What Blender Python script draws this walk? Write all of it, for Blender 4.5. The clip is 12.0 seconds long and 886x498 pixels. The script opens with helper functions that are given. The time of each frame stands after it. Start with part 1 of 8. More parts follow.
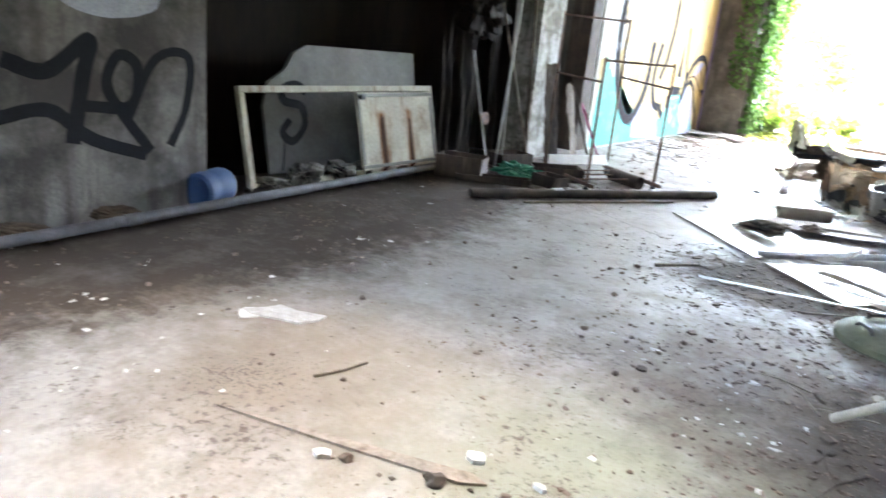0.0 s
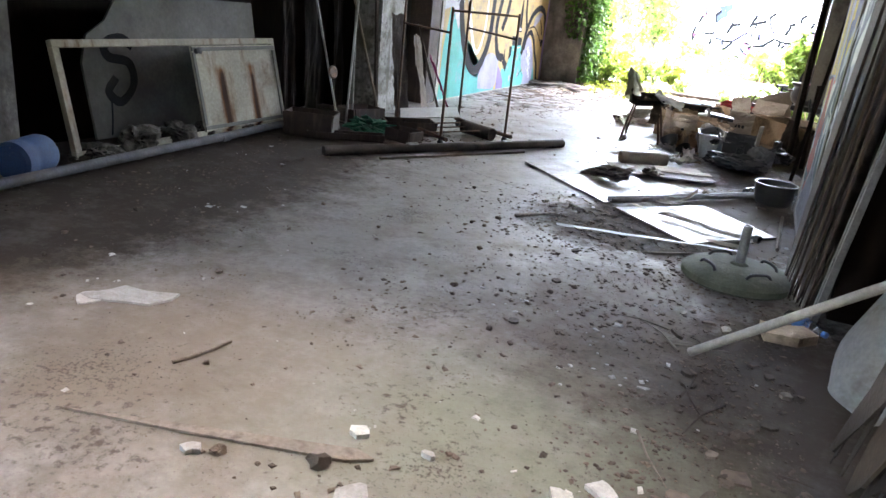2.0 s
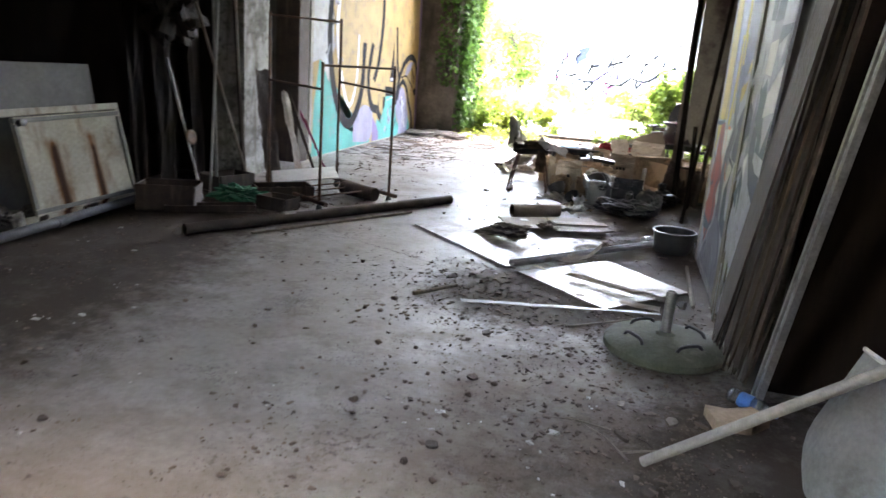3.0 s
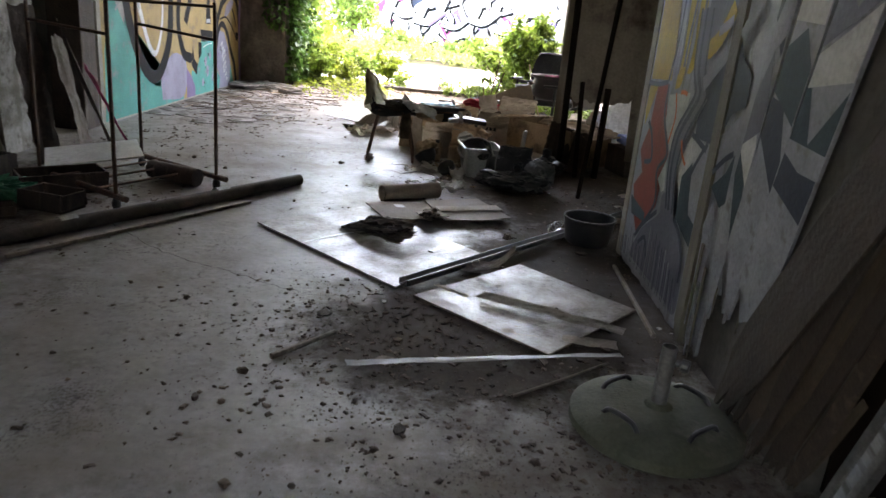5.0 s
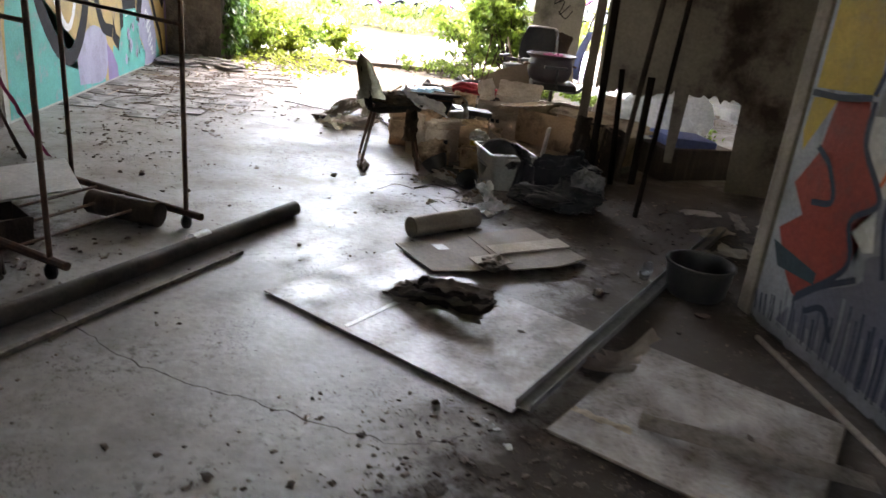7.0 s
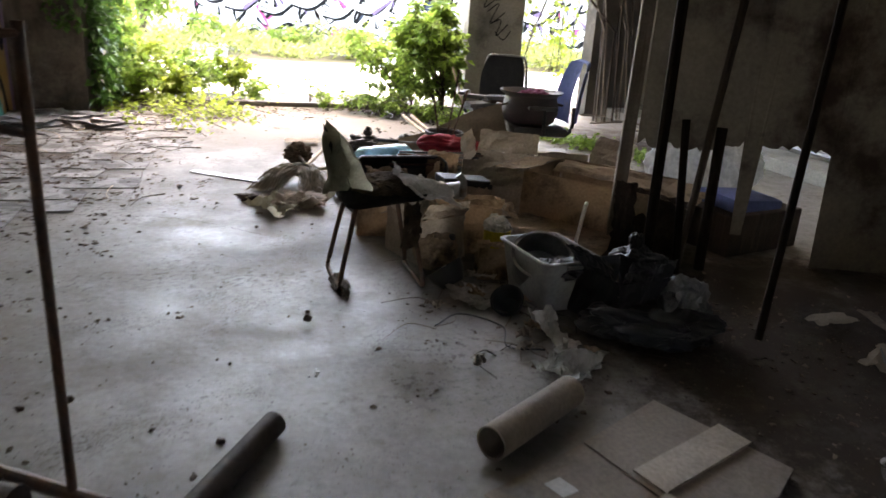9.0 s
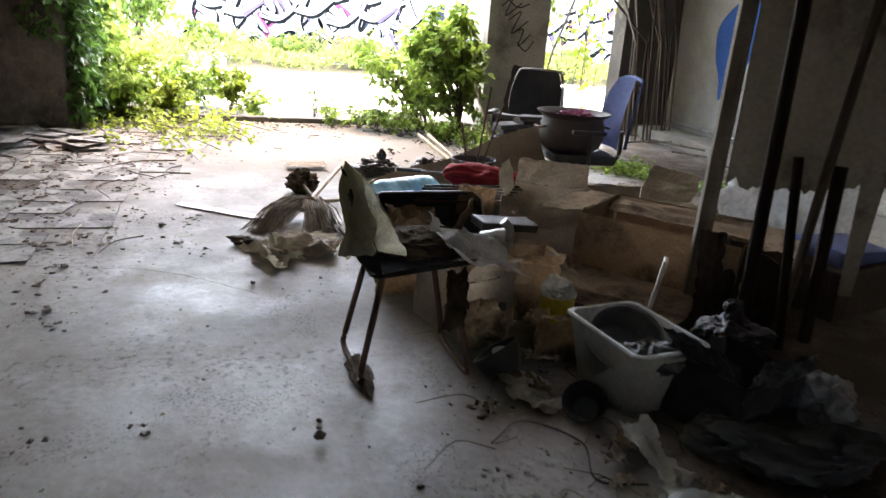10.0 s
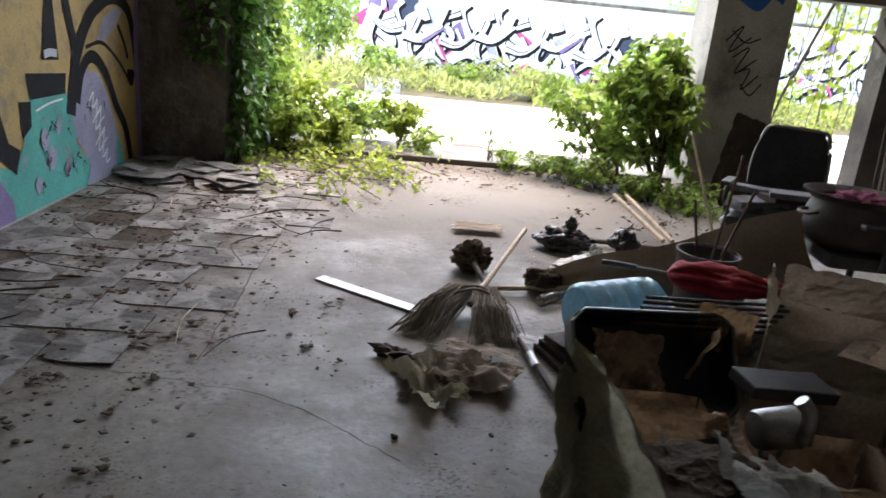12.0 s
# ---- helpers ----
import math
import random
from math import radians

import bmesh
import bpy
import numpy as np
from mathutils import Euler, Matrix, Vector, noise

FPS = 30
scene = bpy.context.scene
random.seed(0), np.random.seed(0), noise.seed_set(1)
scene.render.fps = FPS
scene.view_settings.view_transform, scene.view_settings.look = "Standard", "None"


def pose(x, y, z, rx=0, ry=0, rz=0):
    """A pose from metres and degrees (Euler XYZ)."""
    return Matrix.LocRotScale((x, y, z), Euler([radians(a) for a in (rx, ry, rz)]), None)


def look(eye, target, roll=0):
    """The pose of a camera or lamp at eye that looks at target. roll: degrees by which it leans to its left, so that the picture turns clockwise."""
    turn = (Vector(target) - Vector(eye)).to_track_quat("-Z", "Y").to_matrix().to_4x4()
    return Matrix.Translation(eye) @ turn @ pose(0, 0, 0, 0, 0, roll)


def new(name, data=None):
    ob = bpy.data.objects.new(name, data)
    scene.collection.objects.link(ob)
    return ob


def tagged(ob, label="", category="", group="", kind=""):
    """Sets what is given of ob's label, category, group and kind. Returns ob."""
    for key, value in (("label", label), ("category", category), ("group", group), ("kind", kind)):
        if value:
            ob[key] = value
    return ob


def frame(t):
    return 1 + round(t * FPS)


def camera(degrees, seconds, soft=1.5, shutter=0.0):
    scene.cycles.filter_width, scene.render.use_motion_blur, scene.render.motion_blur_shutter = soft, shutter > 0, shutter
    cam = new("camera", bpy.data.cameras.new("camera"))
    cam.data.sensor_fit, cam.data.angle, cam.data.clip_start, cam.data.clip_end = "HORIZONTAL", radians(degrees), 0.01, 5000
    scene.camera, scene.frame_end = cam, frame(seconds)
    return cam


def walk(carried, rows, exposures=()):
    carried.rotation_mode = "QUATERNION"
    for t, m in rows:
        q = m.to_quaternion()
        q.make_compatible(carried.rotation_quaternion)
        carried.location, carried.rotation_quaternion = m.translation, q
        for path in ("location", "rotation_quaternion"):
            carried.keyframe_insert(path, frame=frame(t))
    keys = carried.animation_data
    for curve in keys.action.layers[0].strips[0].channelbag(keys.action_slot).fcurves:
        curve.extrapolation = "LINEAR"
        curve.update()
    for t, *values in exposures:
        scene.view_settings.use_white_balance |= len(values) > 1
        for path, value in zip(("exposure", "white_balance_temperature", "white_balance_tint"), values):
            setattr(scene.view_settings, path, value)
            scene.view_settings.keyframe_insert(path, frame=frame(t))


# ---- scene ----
cam = camera(63.8, 12.0, shutter=0.32)
METRES, EYE, TILT, LEAN, TURN = 8.0, 1.337, -16.92, -5.43, 37.2
ROWS = [
    (0.0, 0.0, 0.0, 0.0, 0.0, 0.0, -0.0),
    (0.5, 0.0033, 0.0017, 0.0009, -9.27, -1.63, 1.67),
    (1.0, 0.0044, 0.0028, 0.0005, -12.02, -2.0, 3.51),
    (1.5, 0.0016, 0.0068, -0.0, -12.06, -3.42, 3.59),
    (2.0, -0.0062, 0.0166, 0.0031, -11.94, -3.94, 3.21),
    (2.5, -0.0012, 0.0445, 0.0117, -13.43, -3.57, 3.66),
    (3.0, 0.0077, 0.0885, 0.0288, -21.6, -1.37, 7.33),
    (3.5, 0.0159, 0.136, 0.0397, -24.32, -3.23, 9.28),
    (5.5, 0.0685, 0.2974, 0.0797, -37.44, -8.2, 8.94),
    (6.0, 0.07, 0.3368, 0.0949, -38.49, -9.23, 8.29),
    (6.5, 0.0863, 0.3801, 0.1025, -45.1, -12.35, 8.79),
    (7.0, 0.0885, 0.4374, 0.1232, -42.12, -11.76, 9.74),
    (9.0, 0.1906, 0.6518, 0.1798, -51.92, -12.64, 12.93),
    (9.5, 0.228, 0.6943, 0.1881, -56.65, -12.65, 13.35),
    (10.0, 0.2617, 0.736, 0.1953, -51.91, -12.0, 12.6),
    (10.5, 0.3014, 0.7793, 0.2082, -52.99, -11.49, 12.01),
    (11.0, 0.3345, 0.8128, 0.2135, -53.61, -11.46, 11.43),
    (11.5, 0.3599, 0.8395, 0.2203, -44.31, -6.66, 8.62),
    (12.0, 0.3618, 0.8572, 0.225, -38.6, -7.43, 9.48),
]
walk(cam, [(t, pose(0, 0, EYE, TILT, LEAN, TURN) @ pose(METRES * x, METRES * y, METRES * z, 90 + pitch, roll, yaw)) for t, x, y, z, yaw, pitch, roll in ROWS],
     [(0.0, 7.25, 7600, 14), (0.5, 6.85, 7700, 17), (1.0, 6.5, 7800, 18), (2.0, 6.25, 7800, 19), (3.5, 5.85, 8400, 20), (5.5, 4.8, 8800, 19), (7.0, 5.25, 9000, 20), (9.0, 4.6, 8700, 19), (10.5, 4.75, 8300, 17), (12.0, 3.85, 8100, 17)])

# ---- daylight: a bright, thinly clouded sky with a high veiled sun ----
world = bpy.data.worlds.new("sky")
scene.world = world
world.use_nodes = True
_wn = world.node_tree.nodes
sky = _wn.new("ShaderNodeTexSky")
sky.sky_type = "NISHITA"
sky.sun_disc = False
sky.sun_elevation = radians(64)
sky.sun_rotation = radians(12)
sky.air_density, sky.dust_density, sky.ozone_density = 1.0, 1.2, 1.0
_wn["Background"].inputs["Strength"].default_value = 0.15
world.node_tree.links.new(sky.outputs["Color"], _wn["Background"].inputs["Color"])
sun = new("sun", bpy.data.lights.new("sun", "SUN"))
sun.data.energy, sun.data.angle, sun.data.color = 0.7, radians(60), (1.0, 0.96, 0.9)
_az, _el = radians(12), radians(64)
sun.matrix_world = look((0, 0, 20), (-math.sin(_az) * math.cos(_el), -math.cos(_az) * math.cos(_el), 20 - math.sin(_el)))

# ---- materials ----
def material(name, base, alt=None, scale=8.0, rough=0.8, bump=0.3, grain=60.0, metal=0.0, stain=None, stain_scale=1.5, stain_edge=(0.45, 0.6), vary=0.0, detail=6.0, stretch=(1, 1, 1), rough_alt=None, transmission=0.0, alpha=1.0, sheen=0.0, bump_scale=0.004, translucent=0.0):
    """A worn surface: two colours mixed by a coarse noise, a fine grain, stains with soft edges and a bump."""
    m = bpy.data.materials.new(name)
    m.use_nodes = True
    n, l = m.node_tree.nodes, m.node_tree.links
    b = n["Principled BSDF"]
    alt = alt or tuple(c * 0.7 for c in base)
    co = n.new("ShaderNodeTexCoord")
    mp = n.new("ShaderNodeMapping")
    mp.inputs["Scale"].default_value = stretch
    l.new(co.outputs["Object"], mp.inputs["Vector"])
    n1 = n.new("ShaderNodeTexNoise")
    n1.inputs["Scale"].default_value, n1.inputs["Detail"].default_value, n1.inputs["Roughness"].default_value = scale, detail, 0.62
    n2 = n.new("ShaderNodeTexNoise")
    n2.inputs["Scale"].default_value, n2.inputs["Detail"].default_value = grain, 4.0
    for k in (n1, n2):
        l.new(mp.outputs["Vector"], k.inputs["Vector"])
    r1 = n.new("ShaderNodeMapRange")
    r1.inputs["From Min"].default_value, r1.inputs["From Max"].default_value = 0.36, 0.66
    l.new(n1.outputs["Fac"], r1.inputs["Value"])
    mix = n.new("ShaderNodeMix")
    mix.data_type = "RGBA"
    mix.inputs["A"].default_value, mix.inputs["B"].default_value = (*base, 1), (*alt, 1)
    l.new(r1.outputs["Result"], mix.inputs["Factor"])
    out = mix.outputs["Result"]
    fine = n.new("ShaderNodeMix")
    fine.data_type, fine.blend_type = "RGBA", "MULTIPLY"
    fine.inputs["Factor"].default_value = 0.38
    rg = n.new("ShaderNodeMapRange")
    rg.inputs["From Min"].default_value, rg.inputs["From Max"].default_value, rg.inputs["To Min"].default_value, rg.inputs["To Max"].default_value = 0.3, 0.7, 0.55, 1.25
    l.new(n2.outputs["Fac"], rg.inputs["Value"])
    l.new(out, fine.inputs["A"])
    l.new(rg.outputs["Result"], fine.inputs["B"])
    out = fine.outputs["Result"]
    if stain:
        n3 = n.new("ShaderNodeTexNoise")
        n3.inputs["Scale"].default_value, n3.inputs["Detail"].default_value = stain_scale, 8.0
        n3.inputs["Roughness"].default_value = 0.68
        l.new(mp.outputs["Vector"], n3.inputs["Vector"])
        r3 = n.new("ShaderNodeMapRange")
        r3.inputs["From Min"].default_value, r3.inputs["From Max"].default_value = stain_edge
        l.new(n3.outputs["Fac"], r3.inputs["Value"])
        ms = n.new("ShaderNodeMix")
        ms.data_type = "RGBA"
        ms.inputs["B"].default_value = (*stain, 1)
        l.new(r3.outputs["Result"], ms.inputs["Factor"])
        l.new(out, ms.inputs["A"])
        out = ms.outputs["Result"]
    if vary:
        oi = n.new("ShaderNodeObjectInfo")
        gi = n.new("ShaderNodeNewGeometry")
        ad = n.new("ShaderNodeMath")
        l.new(oi.outputs["Random"], ad.inputs[0])
        l.new(gi.outputs["Random Per Island"], ad.inputs[1])
        fr = n.new("ShaderNodeMath")
        fr.operation = "FRACT"
        l.new(ad.outputs[0], fr.inputs[0])
        rv = n.new("ShaderNodeMapRange")
        rv.inputs["To Min"].default_value, rv.inputs["To Max"].default_value = 1 - vary, 1 + vary
        l.new(fr.outputs[0], rv.inputs["Value"])
        mv = n.new("ShaderNodeMix")
        mv.data_type, mv.blend_type = "RGBA", "MULTIPLY"
        mv.inputs["Factor"].default_value = 1.0
        l.new(out, mv.inputs["A"])
        l.new(rv.outputs["Result"], mv.inputs["B"])
        out = mv.outputs["Result"]
    l.new(out, b.inputs["Base Color"])
    b.inputs["Metallic"].default_value = metal
    if rough_alt is not None:
        rr = n.new("ShaderNodeMapRange")
        rr.inputs["From Min"].default_value, rr.inputs["From Max"].default_value, rr.inputs["To Min"].default_value, rr.inputs["To Max"].default_value = 0.38, 0.62, rough, rough_alt
        l.new(n1.outputs["Fac"], rr.inputs["Value"])
        l.new(rr.outputs["Result"], b.inputs["Roughness"])
    else:
        b.inputs["Roughness"].default_value = rough
    if transmission:
        b.inputs["Transmission Weight"].default_value = transmission
        b.inputs["IOR"].default_value = 1.3
    if alpha < 1:
        b.inputs["Alpha"].default_value = alpha
    if bump:
        ad2 = n.new("ShaderNodeMath")
        ad2.operation = "MULTIPLY_ADD"
        ad2.inputs[1].default_value = 0.5
        l.new(n2.outputs["Fac"], ad2.inputs[0])
        l.new(n1.outputs["Fac"], ad2.inputs[2])
        bp = n.new("ShaderNodeBump")
        bp.inputs["Strength"].default_value, bp.inputs["Distance"].default_value = bump, bump_scale * 4
        l.new(ad2.outputs[0], bp.inputs["Height"])
        l.new(bp.outputs["Normal"], b.inputs["Normal"])
    if translucent:
        tr = n.new("ShaderNodeBsdfTranslucent")
        l.new(out, tr.inputs["Color"])
        ms2 = n.new("ShaderNodeMixShader")
        ms2.inputs[0].default_value = translucent
        l.new(b.outputs[0], ms2.inputs[1])
        l.new(tr.outputs[0], ms2.inputs[2])
        l.new(ms2.outputs[0], n["Material Output"].inputs["Surface"])
    return m


def streaked(m, colour, scale=(9, 9, 0.6), edge=(0.5, 0.7), amount=0.8):
    """Adds runs of another colour drawn out along one axis (drips, rust runs, wood grain)."""
    n, l = m.node_tree.nodes, m.node_tree.links
    b = n["Principled BSDF"]
    src = b.inputs["Base Color"].links[0].from_socket
    co = n.new("ShaderNodeTexCoord")
    mp = n.new("ShaderNodeMapping")
    mp.inputs["Scale"].default_value = scale
    t = n.new("ShaderNodeTexNoise")
    t.inputs["Scale"].default_value, t.inputs["Detail"].default_value = 1.0, 5.0
    r = n.new("ShaderNodeMapRange")
    r.inputs["From Min"].default_value, r.inputs["From Max"].default_value, r.inputs["To Max"].default_value = *edge, amount
    mx = n.new("ShaderNodeMix")
    mx.data_type = "RGBA"
    mx.inputs["B"].default_value = (*colour, 1)
    l.new(co.outputs["Object"], mp.inputs["Vector"])
    l.new(mp.outputs["Vector"], t.inputs["Vector"])
    l.new(t.outputs["Fac"], r.inputs["Value"])
    l.new(r.outputs["Result"], mx.inputs["Factor"])
    l.new(src, mx.inputs["A"])
    l.new(mx.outputs["Result"], b.inputs["Base Color"])
    return m


CONCRETE = material("trodden_concrete", (0.285, 0.265, 0.235), (0.205, 0.188, 0.163), 1.9, 0.55, 0.22, 28, stain=(0.175, 0.152, 0.122), stain_scale=2.2, stain_edge=(0.45, 0.68), rough_alt=0.4)
def dirt_shade_zones(m, zones, colour, edge=(0.62, 0.9), size=4.0, low_most=0.1):
    """Trodden-in dirt, and shade painted in with it, on a floor: broad zones (x, y, half width, half length, strength)
    broken up by noise.
    """
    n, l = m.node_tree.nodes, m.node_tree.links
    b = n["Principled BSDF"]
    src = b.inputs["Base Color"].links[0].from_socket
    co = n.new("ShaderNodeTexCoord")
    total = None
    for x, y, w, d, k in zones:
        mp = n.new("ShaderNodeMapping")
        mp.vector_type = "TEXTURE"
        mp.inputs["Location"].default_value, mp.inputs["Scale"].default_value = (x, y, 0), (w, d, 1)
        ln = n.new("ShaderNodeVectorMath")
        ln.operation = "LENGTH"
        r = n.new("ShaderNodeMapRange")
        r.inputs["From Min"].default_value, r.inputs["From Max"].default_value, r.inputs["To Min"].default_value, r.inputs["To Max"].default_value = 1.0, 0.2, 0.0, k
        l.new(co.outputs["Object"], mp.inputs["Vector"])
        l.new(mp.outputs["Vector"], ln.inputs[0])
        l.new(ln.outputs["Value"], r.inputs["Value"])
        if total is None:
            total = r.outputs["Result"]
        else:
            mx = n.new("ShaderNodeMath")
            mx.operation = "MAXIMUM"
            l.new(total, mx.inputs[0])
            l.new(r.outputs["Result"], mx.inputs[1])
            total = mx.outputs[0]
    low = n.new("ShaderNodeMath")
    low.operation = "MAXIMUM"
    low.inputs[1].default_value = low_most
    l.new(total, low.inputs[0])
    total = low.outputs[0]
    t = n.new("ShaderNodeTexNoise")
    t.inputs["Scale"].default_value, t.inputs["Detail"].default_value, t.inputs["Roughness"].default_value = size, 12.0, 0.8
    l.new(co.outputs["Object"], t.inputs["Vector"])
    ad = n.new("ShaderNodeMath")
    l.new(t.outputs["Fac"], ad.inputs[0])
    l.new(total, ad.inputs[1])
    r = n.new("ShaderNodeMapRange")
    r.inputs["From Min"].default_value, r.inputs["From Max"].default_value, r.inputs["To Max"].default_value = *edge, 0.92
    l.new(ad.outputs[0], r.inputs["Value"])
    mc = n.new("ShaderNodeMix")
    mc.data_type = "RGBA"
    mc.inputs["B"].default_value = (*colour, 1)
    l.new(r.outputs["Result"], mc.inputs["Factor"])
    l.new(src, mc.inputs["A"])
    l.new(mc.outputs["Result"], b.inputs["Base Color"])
    old = b.inputs["Roughness"].links[0].from_socket
    mr = n.new("ShaderNodeMix")
    l.new(r.outputs["Result"], mr.inputs["Factor"])
    l.new(old, mr.inputs["A"])
    mr.inputs["B"].default_value = 0.9
    l.new(mr.outputs["Result"], b.inputs["Roughness"])
    sp = n.new("ShaderNodeMix")
    l.new(r.outputs["Result"], sp.inputs["Factor"])
    if b.inputs["Specular IOR Level"].links:
        l.new(b.inputs["Specular IOR Level"].links[0].from_socket, sp.inputs["A"])
    else:
        sp.inputs["A"].default_value = 0.5
    sp.inputs["B"].default_value = 0.1
    l.new(sp.outputs["Result"], b.inputs["Specular IOR Level"])
    return m


# first zone of the next two calls: bay dirt, deepened with painted shade
dirt_shade_zones(CONCRETE, [(-4.3, 2.9, 2.3, 5.2, 0.8), (0.1, 2.7, 1.0, 2.0, 0.5), (-1.9, 1.7, 1.3, 1.2, 0.24), (-0.5, 3.0, 1.3, 2.8, 0.36), (-0.7, 5.0, 1.2, 1.4, 0.34), (0.6, 7.6, 1.8, 2.4, 0.6), (-0.2, 9.6, 1.5, 2.2, 0.4), (-3.6, 12.0, 1.5, 3.4, 0.38), (-0.9, 14.4, 4.0, 1.3, 0.4), (0.3, 1.6, 0.9, 2.4, 0.33), (2.4, 12.4, 1.4, 2.4, 0.4)], (0.11, 0.085, 0.065))
dirt_shade_zones(CONCRETE, [(-4.4, 2.9, 2.15, 5.6, 0.85), (-0.1, 5.6, 1.1, 2.2, 0.5), (-3.6, 6.6, 1.0, 1.2, 0.45), (0.35, 2.2, 1.1, 2.4, 0.66), (-0.5, 2.6, 0.8, 1.6, 0.27), (-0.75, 4.75, 1.1, 0.9, 0.5), (0.8, 7.4, 1.7, 1.7, 0.85), (0.0, 8.6, 1.2, 1.2, 0.4), (-3.5, 11.6, 1.2, 3.2, 0.4), (-0.6, 14.5, 3.5, 0.7, 0.3), (2.2, 12.2, 1.3, 2.0, 0.35)], (0.052, 0.038, 0.028), (0.68, 0.84), 7.0, 0.06)
dirt_shade_zones(CONCRETE, [(-1.1, 12.9, 3.2, 2.2, 0.46), (-2.0, 10.9, 1.9, 2.0, 0.2), (-1.4, 9.4, 1.0, 1.2, 0.2)], (0.165, 0.158, 0.147), (0.5, 0.85), 2.5, 0.0)
dirt_shade_zones(CONCRETE, [(-0.75, 1.95, 1.2, 0.95, 0.4)], (0.215, 0.23, 0.17), (0.55, 1.05), 3.0, 0.0)
dirt_shade_zones(CONCRETE, [(-1.9, 1.9, 1.3, 1.2, 0.4), (-0.9, 3.2, 1.2, 1.5, 0.2), (-2.2, 8.5, 1.6, 2.5, 0.2)], (0.2, 0.163, 0.125), (0.58, 1.05), 2.2, 0.0)
def speckled(m, colour, scale, edge, patch=1.2, amount=0.9):
    """Fine grit trodden into a surface: small dark specks that gather in patches."""
    n, l = m.node_tree.nodes, m.node_tree.links
    b = n["Principled BSDF"]
    src = b.inputs["Base Color"].links[0].from_socket
    co = n.new("ShaderNodeTexCoord")
    t, p = n.new("ShaderNodeTexNoise"), n.new("ShaderNodeTexNoise")
    t.inputs["Scale"].default_value, t.inputs["Detail"].default_value, t.inputs["Roughness"].default_value = scale, 6.0, 0.7
    p.inputs["Scale"].default_value, p.inputs["Detail"].default_value, p.inputs["Roughness"].default_value = patch, 5.0, 0.6
    for k in (t, p):
        l.new(co.outputs["Object"], k.inputs["Vector"])
    ad = n.new("ShaderNodeMath")
    ad.operation = "MULTIPLY_ADD"
    ad.inputs[1].default_value = 0.7
    l.new(p.outputs["Fac"], ad.inputs[0])
    l.new(t.outputs["Fac"], ad.inputs[2])
    r = n.new("ShaderNodeMapRange")
    r.inputs["From Min"].default_value, r.inputs["From Max"].default_value, r.inputs["To Max"].default_value = *edge, amount
    l.new(ad.outputs[0], r.inputs["Value"])
    mx = n.new("ShaderNodeMix")
    mx.data_type = "RGBA"
    mx.inputs["B"].default_value = (*colour, 1)
    l.new(r.outputs["Result"], mx.inputs["Factor"])
    l.new(src, mx.inputs["A"])
    l.new(mx.outputs["Result"], b.inputs["Base Color"])
    return m


speckled(CONCRETE, (0.07, 0.052, 0.04), 26, (0.95, 1.06), 1.3, 0.85)
speckled(CONCRETE, (0.06, 0.045, 0.034), 70, (0.96, 1.05), 2.1, 0.8)
PLASTER = material("grey_plaster", (0.36, 0.34, 0.295), (0.25, 0.235, 0.205), 2.2, 0.9, 0.4, 40, stain=(0.10, 0.09, 0.08), stain_scale=1.1, stain_edge=(0.56, 0.7))
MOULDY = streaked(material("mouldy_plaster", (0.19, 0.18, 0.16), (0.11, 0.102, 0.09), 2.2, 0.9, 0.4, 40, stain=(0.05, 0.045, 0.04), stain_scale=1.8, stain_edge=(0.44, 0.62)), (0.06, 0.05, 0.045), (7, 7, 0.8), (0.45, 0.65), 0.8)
ROOTED = streaked(material("root_stained_render", (0.17, 0.145, 0.12), (0.085, 0.07, 0.058), 3.5, 0.95, 0.9, 25, stain=(0.15, 0.13, 0.105), stain_scale=5.0, stain_edge=(0.56, 0.68), bump_scale=0.012), (0.04, 0.033, 0.027), (4, 4, 1.2), (0.48, 0.66), 0.8)
PLASTER_DARK = material("dark_plaster", (0.11, 0.10, 0.085), (0.05, 0.045, 0.04), 1.8, 0.9, 0.5, 30, stain=(0.2, 0.18, 0.15), stain_scale=2.2, stain_edge=(0.6, 0.72))
WHITEWASH = material("peeling_whitewash", (0.37, 0.36, 0.335), (0.26, 0.25, 0.23), 2.0, 0.85, 0.35, 50, stain=(0.27, 0.25, 0.22), stain_scale=2.4, stain_edge=(0.58, 0.66))
STAINED = streaked(speckled(material("stained_whitewash", (0.40, 0.39, 0.355), (0.29, 0.28, 0.25), 2.6, 0.9, 0.5, 40, stain=(0.16, 0.15, 0.12), stain_scale=3.2, stain_edge=(0.5, 0.64)), (0.08, 0.07, 0.055), 14, (0.86, 1.0), 2.5, 0.8), (0.11, 0.1, 0.075), (9, 9, 0.9), (0.54, 0.68), 0.7)
# near-black brown: the deep shade of recesses is put into this colour
SHADE_BROWN = material("shade_darkened_brown", (0.02, 0.012, 0.008), (0.011, 0.007, 0.006), 3.0, 0.75, 0.3, 25, stretch=(1, 1, 0.25))
# unseen ceiling, made pale so that it throws light back down
ROOF = material("pale_concrete_bounce_roof", (0.6, 0.58, 0.55), (0.48, 0.46, 0.43), 1.5, 0.9, 0.3)
ROAD = material("pale_worn_concrete_road", (0.62, 0.60, 0.56), (0.5, 0.48, 0.45), 0.8, 0.85, 0.2, 40, stain=(0.35, 0.33, 0.3), stain_scale=0.5, stain_edge=(0.6, 0.75))
SOIL = material("weedy_soil", (0.16, 0.13, 0.09), (0.09, 0.10, 0.04), 1.2, 0.95, 0.6, 25)
